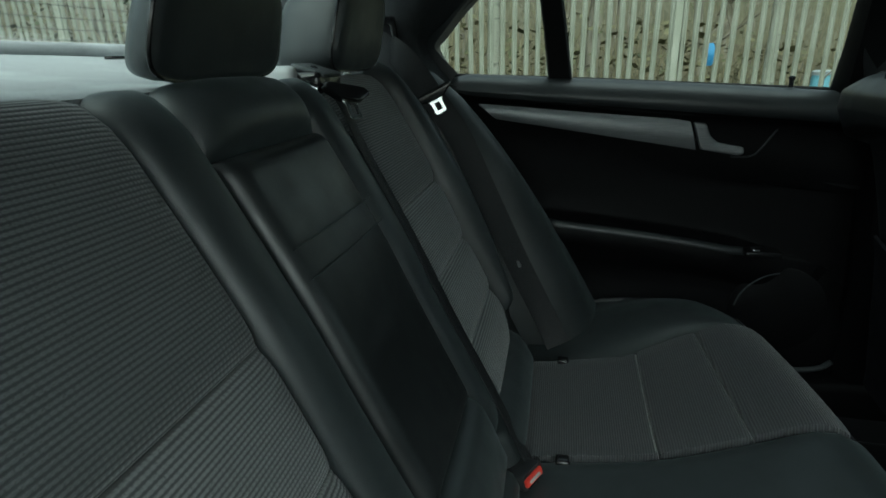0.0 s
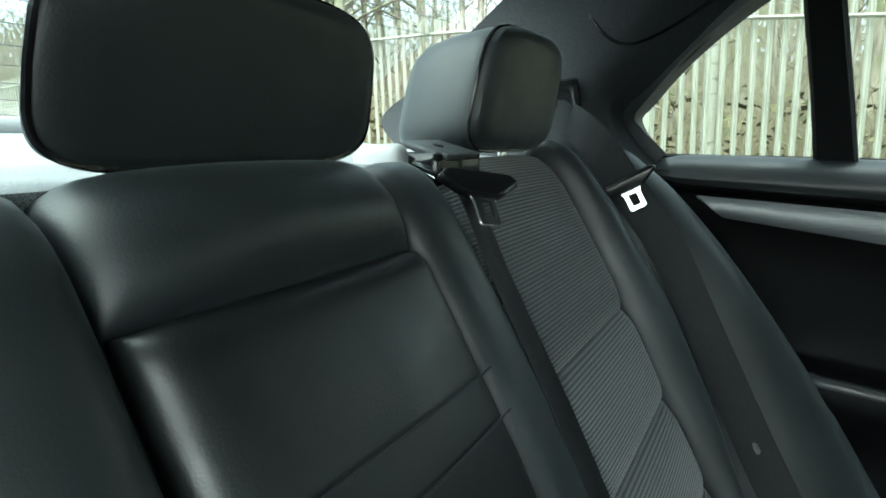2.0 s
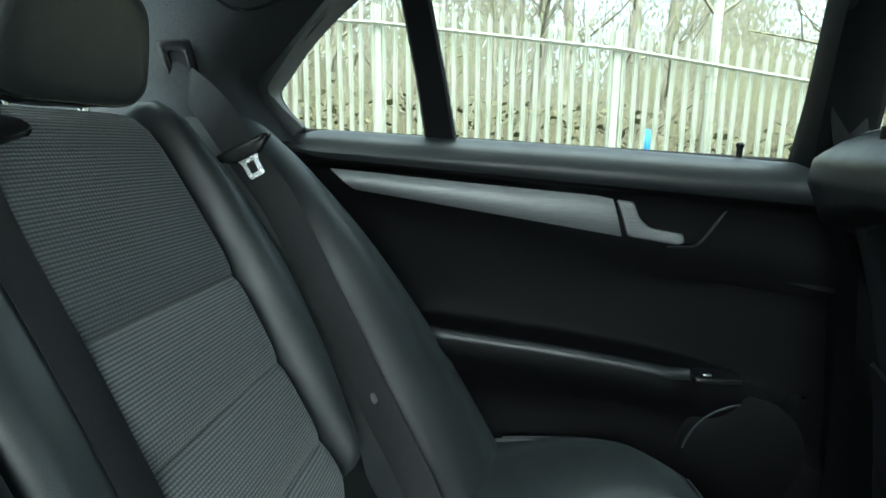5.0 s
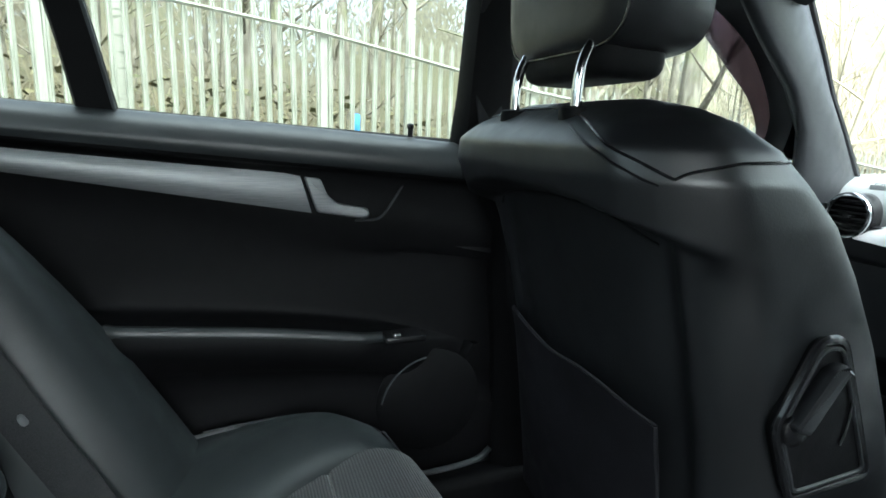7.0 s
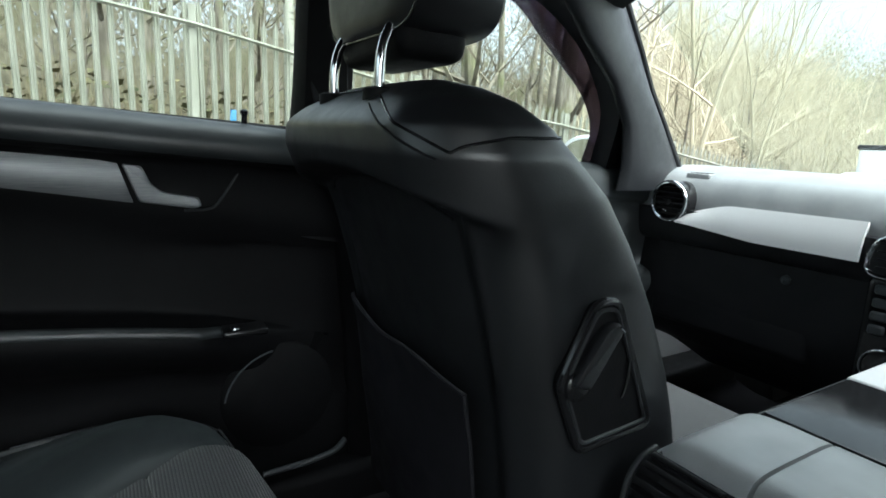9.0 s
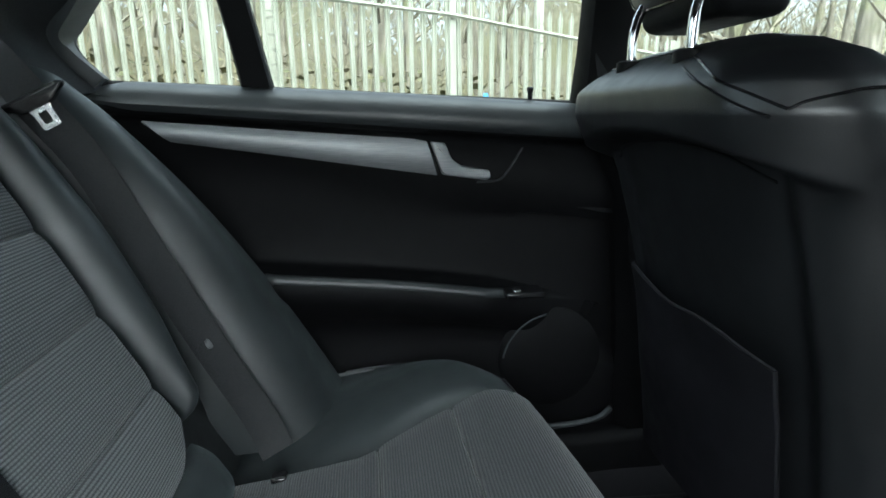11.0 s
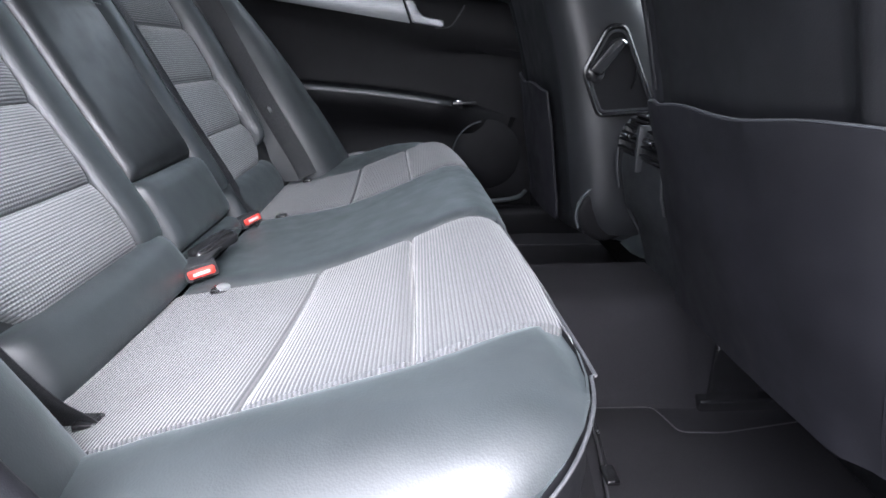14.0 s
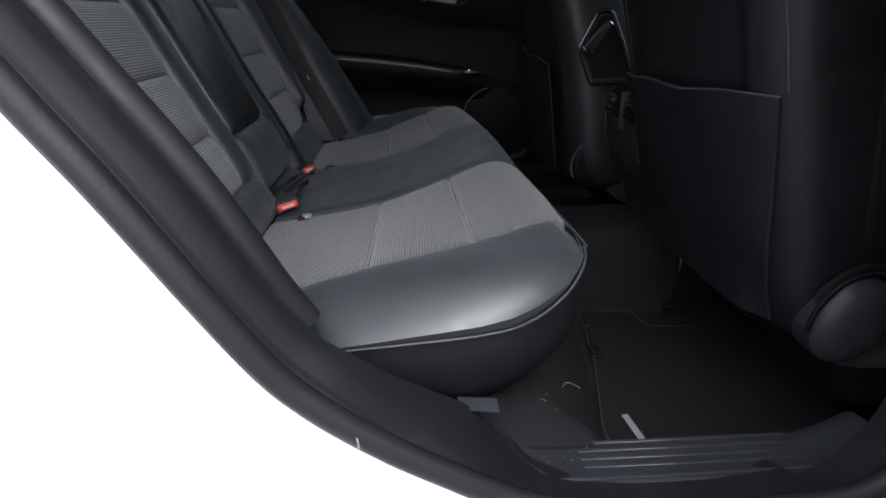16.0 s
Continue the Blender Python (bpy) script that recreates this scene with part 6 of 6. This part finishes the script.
def litter():
    """Small dirt about the sill: straw, grit, a scrap of paper, a scratch."""
    straw = plain("dry_straw", (0.20, 0.175, 0.08), 0.9)
    grit = plain("pale_grit", (0.26, 0.255, 0.24), 0.9)
    rng = random.Random(3)
    for x, y, z in ((0.315, -0.615, 0.402), (0.345, -0.60, 0.408), (0.39, -0.565, 0.402)):
        pts = [(x + 0.006 * k + rng.uniform(-0.004, 0.004), y + rng.uniform(-0.009, 0.009) - 0.004 * k, z + rng.uniform(0.0, 0.004)) for k in range(4)]
        solid("straw", tube(crv(pts, 4), 0.00045, 5), straw, "thin yellow stalk of dry straw on the sill carpet", "straw", pts[0], "straws on the carpet")
    bm = bmesh.new()
    for k in range(60):
        x, y = rng.gauss(0.345, 0.035), rng.gauss(-0.68, 0.035)
        if k > 44:
            x, y = rng.uniform(0.33, 0.62), rng.uniform(-0.755, -0.66)
        r = rng.uniform(0.0003, 0.0009)
        z = 0.4085 if y > -0.722 else 0.4135
        rings = [[(x + rr * math.cos(t), y + rr * math.sin(t) * 0.7, z + h) for t in (0.3, 1.6, 2.9, 4.2, 5.5)] for rr, h in ((r, 0), (r * 0.9, r * 0.7), (r * 0.3, r * 1.1))]
        loft(rings, True, bm)
    solid("grit", bm, grit, "pale grit and crumbs scattered on the sill", "grit", (0.4, -0.7, 0.4), kind="stuff")
    m = axes((0.5195, -0.518, 0.2838), (0.11, -0.99, 0), (0.99, 0.11, 0))
    solid("paper_scrap", rbox((-0.032, -0.0048, 0), (0.032, 0.0048, 0.0008), 0, m=m), plain("scrap_paper", (0.30, 0.30, 0.31), 0.8), "pale torn scrap of paper on the floor mat", "paper scrap", (0.5195, -0.518, 0.284), smooth=False)
    solid("crumb", tube([(0.158, -0.8135, 0.548), (0.159, -0.8135, 0.538)], 0.0012, 6), grit, "white paint fleck on the black flange", "paint fleck", (0.158, -0.8135, 0.538))
    # mat clip on the front edge of the heel
    root = thing("mat_clip", (0.54, -0.25, 0.284), "black mat clip with a bright wire beside the tunnel", "mat clip")
    part("wire", tube(crv([(0.540, -0.180, 0.288), (0.536, -0.225, 0.287), (0.529, -0.27, 0.287), (0.525, -0.305, 0.286)], 5), 0.0018, 6), STEEL, root)
    part("clip", rbox((0.515, -0.335, 0.283), (0.533, -0.302, 0.291), 0.003), GLOSS_BLACK, root)


litter()


# ---- outside: ground, fence, wood, far things ----
GROUND = cloth("wet_leaf_litter_ground", (0.075, 0.064, 0.043), 0.95, 6, 0.02)
_a = Mat("grey_asphalt", (0.055, 0.055, 0.056), 0.9, spec=0.3)
_a.tint(_a.noise(140, 4), (0.035, 0.035, 0.036), (0.08, 0.08, 0.08))
_a.bump(_a.noise(260, 3), 0.004)
ASPHALT = _a.mat
_p = Mat("weathered_galvanised_pale", (0.30, 0.32, 0.27), 0.7, 0.0, 0.3)
_t = _p.tint(_p.noise(3.0, 5, (6, 6, 1)), (0.165, 0.168, 0.135), (0.245, 0.248, 0.208))
_p.mix(_t, _p.noise(1.6, 5), (0.14, 0.155, 0.09), 0.55, 0.85)
PALE = _p.mat
_b = Mat("mossy_bark", (0.14, 0.12, 0.09), 0.95, 0.0, 0.2)
_t = _b.tint(_b.noise(4, 6, (3, 3, 0.7)), (0.09, 0.08, 0.062), (0.22, 0.20, 0.16))
_b.mix(_t, _b.noise(1.4, 4), (0.14, 0.155, 0.065), 0.5, 0.75)
_b.bump(_b.noise(22, 5, (1, 1, 0.2)), 0.02)
BARK = _b.mat
TWIG = plain("bare_brown_twigs", (0.15, 0.13, 0.095), 0.9, spec=0.2)
# distance haze painted into the bark and twigs of the far trees
HAZED_TWIG = plain("haze_painted_twigs", (0.46, 0.42, 0.31), 0.9, spec=0.2)
_l = Mat("dry_undergrowth", (0.22, 0.19, 0.09), 0.9, spec=0.2)
_l.tint(_l.noise(1.2, 4), (0.085, 0.075, 0.045), (0.19, 0.165, 0.105))
BRUSH = _l.mat
_l = Mat("ivy_leaves", (0.08, 0.11, 0.03), 0.6, spec=0.3)
_l.tint(_l.noise(2.0, 4), (0.05, 0.058, 0.022), (0.12, 0.105, 0.05))
IVY = _l.mat


def ground_z(x, y):
    z = -0.085 * max(-6.0, min(9.0, x - 1.0)) if y > 3.0 else -0.085 * max(0.0, min(9.0, x - 3.0)) * min(1, max(0, (y - 0) / 3))
    if y > 3.0:
        z = min(1.0, (y - 3.0) / 1.2) * z + 0.02
    return z + (0.10 * max(0, y - 5.5) if y > 5.5 else 0.0) * (0.5 if x > 8 else 1.0)


def outside():
    xs = np.concatenate([np.linspace(-400, -20, 8), np.linspace(-16, 30, 60), np.linspace(40, 500, 8)])
    ys = np.concatenate([np.linspace(-400, -12, 8), np.linspace(-8, 20, 50), np.linspace(26, 60, 6), [150, 400]])
    rows = [[(x, y, ground_z(x, min(y, 30)) + (0.06 * noise.noise(Vector((x, y, 0)) * 0.6) if y > 3.4 else 0.0) - (0.0 if y < 60 else 3)) for y in ys] for x in xs]
    solid("ground", grid(rows), GROUND, "leaf-strewn sloping ground with a tarmac yard", "ground", kind="structure")
    bm = grid([[(x, y, 0.012 + ground_z(x, y)) for y in np.linspace(-12, 3.0, 16)] for x in np.linspace(-16, 30, 40)])
    solid("pavement", bm, ASPHALT, "grey tarmac parking yard", "tarmac", kind="structure")


outside()
FENCE_Y = 5.0
BAG, BIN = Vector((1.33, 5.40, 1.08)), Vector((2.31, 5.40, 0.86))


def rail_z(x):
    return float(np.interp(x, [-12, -5.2, -3, -1, 0.9, 2, 2.9, 4.06, 5.9, 7.7, 9.4, 15, 30], [2.44, 2.29, 2.20, 2.05, 1.83, 1.66, 1.48, 1.32, 1.13, 0.88, 0.64, 0.1, -0.6]))


def fence():
    root = thing("fence", (0.9, FENCE_Y, 0.0), "weathered grey-green steel palisade fence with spiked pales", "fence")
    # one pale: a folded steel strip with a three-pointed head
    bm = bmesh.new()
    h, w = 2.1, 0.0225
    cols = [(-w, 0.010), (-w * 0.5, -0.004), (0.0, 0.004), (w * 0.5, -0.004), (w, 0.010)]
    tops = [-0.045, -0.015, 0.035, -0.015, -0.045]
    rows = [[Vector((x, y, -h)) for x, y in cols], [Vector((x, y, -0.08)) for x, y in cols], [Vector((x * 1.15, y, t)) for (x, y), t in zip(cols, tops)]]
    grid(rows, bm=bm)
    thicken(bm, 0.004)
    pale = finish("pale", bm, PALE, smooth=False)
    pitch = 0.1045
    far = bmesh.new()
    rng = random.Random(4)
    for k in range(-240, 270):
        x = 0.94 + pitch * (k + 0.5)
        lean = rng.uniform(-0.9, 0.9)
        z = rail_z(x) + 0.17 + rng.uniform(-0.012, 0.012)
        if -130 <= k <= 165:
            ob = new("pale", pale)
            ob.parent = root
            ob.matrix_basis = Matrix.Translation((x - 0.9, -0.035, z)) @ pose(0, 0, 0, rng.uniform(-0.5, 0.5), lean, rng.uniform(-4, 4))
        else:
            rbox((x - w, FENCE_Y - 0.04, z - h), (x + w, FENCE_Y - 0.03, z - 0.03), 0, bm=far)
    tagged(part("far_pales", far, PALE, root), kind="stuff")
    for n in range(-8, 12):
        x = 0.94 + 2.09 * n
        z = rail_z(x)
        part("post", rbox((x - 0.030, FENCE_Y - 0.055, z - 2.3), (x + 0.030, FENCE_Y + 0.03, z + 0.16), 0.006, 1), PALE, root)
        x2 = x + 2.09
        for drop in (0.0, 1.35):
            a, b = Vector((x, FENCE_Y - 0.085, z - drop)), Vector((x2, FENCE_Y - 0.085, rail_z(x2) - drop))
            part("rail", tube([a, b], 0.018, 4, (0, 0, 1)), PALE, root)


fence()


def branch(bm, p, d, r, length, depth, rng, twigs):
    """A crooked tapering limb, with finer limbs along it."""
    pts, q = [Vector(p)], Vector(p)
    dirn = Vector(d).normalized()
    for k in range(4):
        dirn = (dirn + Vector((rng.uniform(-0.22, 0.22), rng.uniform(-0.22, 0.22), rng.uniform(-0.05, 0.2)))).normalized()
        q = q + dirn * (length / 4)
        pts.append(q.copy())
    n = 6 if depth == 0 else (4 if depth == 1 else 3)
    tgt = bm if depth < 2 else twigs
    rings = []
    for k, (c, a, b) in enumerate(frames_along(pts, Vector((0.31, 0.77, 0.2)))):
        rr = r * (1 - 0.8 * k / 4)
        rings.append([c + rr * (math.cos(2 * math.pi * j / n) * a + math.sin(2 * math.pi * j / n) * b) for j in range(n)])
    vs = [[tgt.verts.new(v) for v in ring] for ring in rings]
    for u, v in zip(vs, vs[1:]):
        for j in range(n):
            tgt.faces.new((u[j], u[(j + 1) % n], v[(j + 1) % n], v[j]))
    if depth < 3:
        for k in range((3, 5, 5)[depth] if depth else 3):
            f = rng.uniform(0.25, 1.0)
            i = min(3, int(f * 4))
            base = pts[i].lerp(pts[i + 1], f * 4 - i if f < 1 else 1)
            side = Vector((rng.uniform(-1, 1), rng.uniform(-1, 1), rng.uniform(-0.1, 0.9)))
            branch(bm, base, (dirn * 0.55 + side).normalized(), r * 0.45 * (1.1 - 0.5 * f), length * rng.uniform(0.45, 0.7), depth + 1, rng, twigs)


def tree(seed, height, r):
    rng = random.Random(seed)
    bm, tw = bmesh.new(), bmesh.new()
    pts = [Vector((0, 0, -0.4))]
    d = Vector((rng.uniform(-0.06, 0.06), rng.uniform(-0.06, 0.06), 1))
    for k in range(8):
        d = (d + Vector((rng.uniform(-0.06, 0.06), rng.uniform(-0.06, 0.06), 0.1))).normalized()
        pts.append(pts[-1] + d * (height / 8))
    rings = []
    for k, (c, a, b) in enumerate(frames_along(pts, Vector((0.1, 1, 0.0)))):
        rr = r * (1.25 if k == 0 else 1 - 0.85 * k / 8)
        rings.append([c + rr * (1 + 0.06 * math.sin(3 * j + k)) * (math.cos(2 * math.pi * j / 9) * a + math.sin(2 * math.pi * j / 9) * b) for j in range(9)])
    loft(rings, True, bm)
    for k in range(13):
        f = rng.uniform(0.16, 0.98)
        i = min(7, int(f * 8))
        base = pts[i].lerp(pts[i + 1], f * 8 - i)
        a = rng.uniform(0, 6.28)
        branch(bm, base, (math.cos(a), math.sin(a), rng.uniform(0.25, 1.0)), r * 0.34 * (1.15 - f), height * rng.uniform(0.14, 0.26), 1, rng, tw)
    return finish("trunk", bm, BARK), finish("crown", tw, TWIG)


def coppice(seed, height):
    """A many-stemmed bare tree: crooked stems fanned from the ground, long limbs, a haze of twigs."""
    rng = random.Random(seed)
    bm, tw = bmesh.new(), bmesh.new()
    for k in range(6):
        a = rng.uniform(0, 6.28)
        d = Vector((math.cos(a) * rng.uniform(0.1, 0.55), math.sin(a) * rng.uniform(0.1, 0.55), 1))
        pts = [Vector((math.cos(a) * 0.12, math.sin(a) * 0.12, -0.4))]
        n = 7
        for q in range(n):
            d = (d + Vector((rng.uniform(-0.16, 0.16), rng.uniform(-0.16, 0.16), 0.04))).normalized()
            pts.append(pts[-1] + d * (height * rng.uniform(0.75, 1.0) / n))
        r = rng.uniform(0.022, 0.055)
        rings = [[c + r * (1 - 0.85 * q / n) * (math.cos(2 * math.pi * j / 6) * u + math.sin(2 * math.pi * j / 6) * v) for j in range(6)] for q, (c, u, v) in enumerate(frames_along(pts, Vector((0.1, 1, 0.0))))]
        loft(rings, True, bm)
        for w in range(8):
            f = rng.uniform(0.18, 0.98)
            i = min(n - 1, int(f * n))
            b = rng.uniform(0, 6.28)
            branch(bm, pts[i].lerp(pts[i + 1], f * n - i), (math.cos(b), math.sin(b), rng.uniform(0.0, 0.8)), r * 0.5 * (1.15 - f), height * rng.uniform(0.16, 0.30), 1, rng, tw)
    return finish("trunk", bm, HAZED_TWIG), finish("crown", tw, HAZED_TWIG)


def wood():
    rng = random.Random(11)
    kinds = [tree(s, h, r) for s, h, r in ((1, 9, 0.16), (2, 11, 0.2), (3, 8, 0.11), (5, 10, 0.14), (8, 7, 0.08))]
    spots = []
    for k in range(92):
        if k < 66:
            x, y = rng.uniform(-14, 13), 5.9 + rng.random() ** 1.3 * 16
        else:
            x = rng.uniform(12, 34)
            y = 2 + (x - 2) * math.tan(radians(rng.uniform(26, 50)))
        spots.append((x, y))
    # far trees down the road, haze painted into their pale colour
    far_trees = [coppice(s, h) for s, h in ((21, 6.5), (22, 8.0), (23, 7.0))]
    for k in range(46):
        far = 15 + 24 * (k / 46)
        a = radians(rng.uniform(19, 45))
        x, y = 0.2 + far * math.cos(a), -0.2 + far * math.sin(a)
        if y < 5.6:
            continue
        root = thing("tree", (x, y, ground_z(x, min(y, 30)) - 0.2), "many-stemmed bare tree beyond the fence, paled by painted haze", "tree", "wood behind the fence")
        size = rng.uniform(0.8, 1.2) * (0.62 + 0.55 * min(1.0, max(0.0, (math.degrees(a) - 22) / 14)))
        for name, me in zip(("trunk", "crown"), far_trees[rng.randrange(3)]):
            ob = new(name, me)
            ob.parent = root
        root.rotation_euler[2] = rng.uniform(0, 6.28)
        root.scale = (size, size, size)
    for x, y in spots:
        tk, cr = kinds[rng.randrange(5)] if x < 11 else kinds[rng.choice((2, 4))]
        root = thing("tree", (x, y, ground_z(x, min(y, 30))), "bare winter tree with a mossy trunk behind the fence", "tree", "wood behind the fence")
        s = rng.uniform(0.8, 1.25) * (0.62 if x > 11 else 0.9)
        for name, me in (("trunk", tk), ("crown", cr)):
            ob = new(name, me)
            ob.parent = root
        root.rotation_euler[2] = rng.uniform(0, 6.28)
        root.scale = (s, s, s)
    # undergrowth: thin stems and leaves, nobody could count them
    bm = bmesh.new()
    for k in range(5200):
        x, y = rng.uniform(-15, 15), 5.25 + rng.random() ** 1.5 * 7
        z = ground_z(x, y)
        h = rng.uniform(0.3, 1.7)
        dx, dy = rng.uniform(-0.5, 0.5) * h, rng.uniform(-0.3, 0.3) * h
        r = rng.uniform(0.003, 0.011)
        mid = Vector((x + dx * 0.4 + rng.uniform(-0.1, 0.1), y + dy * 0.4, z + h * 0.6))
        a, c = Vector((x, y, z)), Vector((x + dx, y + dy, z + h))
        rings = [[q + Vector((rr * math.cos(t), rr * math.sin(t), 0)) for t in (0, 2.1, 4.2)] for q, rr in ((a, r), (mid, r * 0.8), (c, r * 0.3))]
        loft(rings, False, bm)
    solid("undergrowth_stems", bm, BRUSH, "tangle of dry bramble stems behind the fence", "undergrowth", kind="stuff")
    verts, faces = [], []
    for k in range(16000):
        x, y = rng.uniform(-15, 16), 5.3 + rng.random() ** 1.3 * 6
        z = ground_z(x, y) + rng.random() ** 2 * 1.3
        a, s = rng.uniform(0, 6.28), rng.uniform(0.03, 0.075)
        u = Vector((math.cos(a), math.sin(a), rng.uniform(-0.5, 0.5))) * s
        v = Vector((-math.sin(a), math.cos(a), rng.uniform(-0.8, 0.8))) * s * 0.7
        n = len(verts)
        p = Vector((x, y, z))
        verts += [p - u, p - v, p + u, p + v]
        faces.append((n, n + 1, n + 2, n + 3))
    me = bpy.data.meshes.new("undergrowth_leaves")
    me.from_pydata(verts, [], faces)
    me.materials.append(IVY)
    tagged(new("undergrowth_leaves", me), "low ivy and bramble leaves under the trees", "undergrowth", kind="stuff")


wood()


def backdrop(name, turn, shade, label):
    """The far side of the wood: trunks and twigs, distance haze painted into the colour."""
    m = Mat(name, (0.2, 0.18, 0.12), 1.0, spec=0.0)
    # shade scales the colour: 1.0 holds the painted haze, less is darker wood
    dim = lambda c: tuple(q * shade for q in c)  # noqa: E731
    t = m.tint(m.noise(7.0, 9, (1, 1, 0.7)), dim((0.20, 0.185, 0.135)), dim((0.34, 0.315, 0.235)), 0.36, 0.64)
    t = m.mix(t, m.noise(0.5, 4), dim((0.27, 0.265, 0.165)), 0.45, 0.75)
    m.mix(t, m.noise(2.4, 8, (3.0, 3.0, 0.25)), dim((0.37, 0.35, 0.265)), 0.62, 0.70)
    # the top thins out into twigs against the sky
    sep = m.n.new("ShaderNodeSeparateXYZ")
    m.l.new(m.tc.outputs["Object"], sep.inputs[0])
    lift = m.ramp(sep.outputs[2], 0.0, 10.0, 0.60, -0.34)
    mass = m.n.new("ShaderNodeMath")
    m.l.new(m.noise(0.16, 2), mass.inputs[0]), m.l.new(lift, mass.inputs[1])
    fine = m.n.new("ShaderNodeMath")
    m.l.new(mass.outputs[0], fine.inputs[0]), m.l.new(m.noise(9.0, 10, (1, 1, 0.6)), fine.inputs[1])
    m.l.new(m.ramp(fine.outputs[0], 0.84, 1.12, 0, 1), m.b.inputs["Alpha"])
    rows = []
    for a in np.linspace(*turn, 80):
        r = 30 + 16 * max(0, math.cos(radians(a)))
        x, y = 2 + r * math.cos(radians(a)), 2 + 0.72 * r * math.sin(radians(a))
        low = 4.2 * min(1.0, max(0.0, (34 - a) / 20))
        rows.append([(x, y, z) for z in (-4 - low, 2 - low, 10 - low)])
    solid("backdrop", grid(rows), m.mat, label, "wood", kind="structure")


backdrop("haze_painted_wood", (-12, 46), 1.0, "wood far down the road, haze painted in its pale colour")
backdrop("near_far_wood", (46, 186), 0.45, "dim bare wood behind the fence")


def behind_fence():
    """Blue litter among the brambles and two pale trunks close behind the pales."""
    blue = plain("faded_blue_plastic", (0.06, 0.25, 0.50), 0.5)
    rng = random.Random(9)
    rings = []
    for f in np.linspace(0, 1, 7):
        r = 0.05 * math.sin(math.pi * (0.1 + 0.8 * f)) + 0.01
        rings.append([Vector((BAG.x + r * (1 + rng.uniform(-0.3, 0.3)) * math.cos(t), BAG.y + 0.6 * r * math.sin(t), BAG.z - 0.10 + 0.20 * f)) for t in np.linspace(0, 2 * math.pi, 9, endpoint=False)])
    solid("plastic_bag", loft(rings), blue, "faded blue plastic bag caught in the brambles", "litter", tuple(BAG))
    z = ground_z(BIN.x, BIN.y)
    root = thing("plastic_drum", (BIN.x, BIN.y, z), "pale blue plastic drum standing behind the fence", "drum")
    part("body", lathe([(0.07, z - 0.1), (0.08, z + 0.05), (0.08, BIN.z), (0.07, BIN.z + 0.03)], pose(BIN.x, BIN.y, 0), 20), plain("pale_blue_plastic", (0.16, 0.38, 0.48), 0.5), root)
    part("lid", lathe([(0.085, BIN.z + 0.02), (0.085, BIN.z + 0.05), (0.06, BIN.z + 0.065)], pose(BIN.x, BIN.y, 0), 20), plain("grey_plastic_lid", (0.3, 0.33, 0.34), 0.5), root)
    _w = Mat("pale_birch_bark", (0.3, 0.3, 0.26), 0.9, spec=0.2)
    _w.tint(_w.noise(5, 5, (1, 1, 4)), (0.10, 0.10, 0.08), (0.30, 0.30, 0.25), 0.30, 0.45)
    for x, y, r in ((-0.70, 5.30, 0.068), (1.84, 5.32, 0.060)):
        z = ground_z(x, y)
        root = thing("tree", (x, y, z), "slim pale birch trunk close behind the fence", "tree", "wood behind the fence")
        pts = [Vector((x + 0.03 * noise.noise(Vector((x, h * 0.6, 0))), y, z - 0.3 + h)) for h in np.linspace(0, 6.5, 14)]
        rings = [[c + r * (1 - 0.6 * q / 13) * (math.cos(2 * math.pi * j / 12) * u + math.sin(2 * math.pi * j / 12) * v) for j in range(12)] for q, (c, u, v) in enumerate(frames_along(pts, Vector((0.1, 1, 0.0))))]
        part("trunk", loft(rings), _w.mat, root)
        bm, tw = bmesh.new(), bmesh.new()
        for k in range(9):
            q = pts[5 + k % 8]
            a = rng.uniform(0, 6.28)
            branch(bm, q, (math.cos(a), math.sin(a), 0.7), 0.02, 1.2, 1, rng, tw)
        part("limb", bm, BARK, root)
        part("crown", tw, TWIG, root)


behind_fence()


def far_van():
    root = thing("parked_van", (13.6, 3.6, -0.8), "white box van parked in the distance", "van")
    part("box", rbox((12.2, 2.5, -0.45), (15.6, 4.72, 1.20), 0.08, 2), PAINT, root)
    part("roof_edge", rbox((12.18, 2.48, 1.15), (15.62, 4.74, 1.24), 0.03, 2), RUBBER, root)
    part("cab", rbox((10.9, 2.6, -0.45), (12.25, 4.6, 0.75), 0.25, 4), PAINT, root)
    for x in (11.5, 14.9):
        for y in (2.6, 4.6):
            part("wheel", lathe([(0.1, -0.1), (0.34, -0.1), (0.34, 0.1), (0.1, 0.1)], axes((x, y, -0.45), (1, 0, 0), (0, 0, 1)), 24), TYRE, root)


far_van()
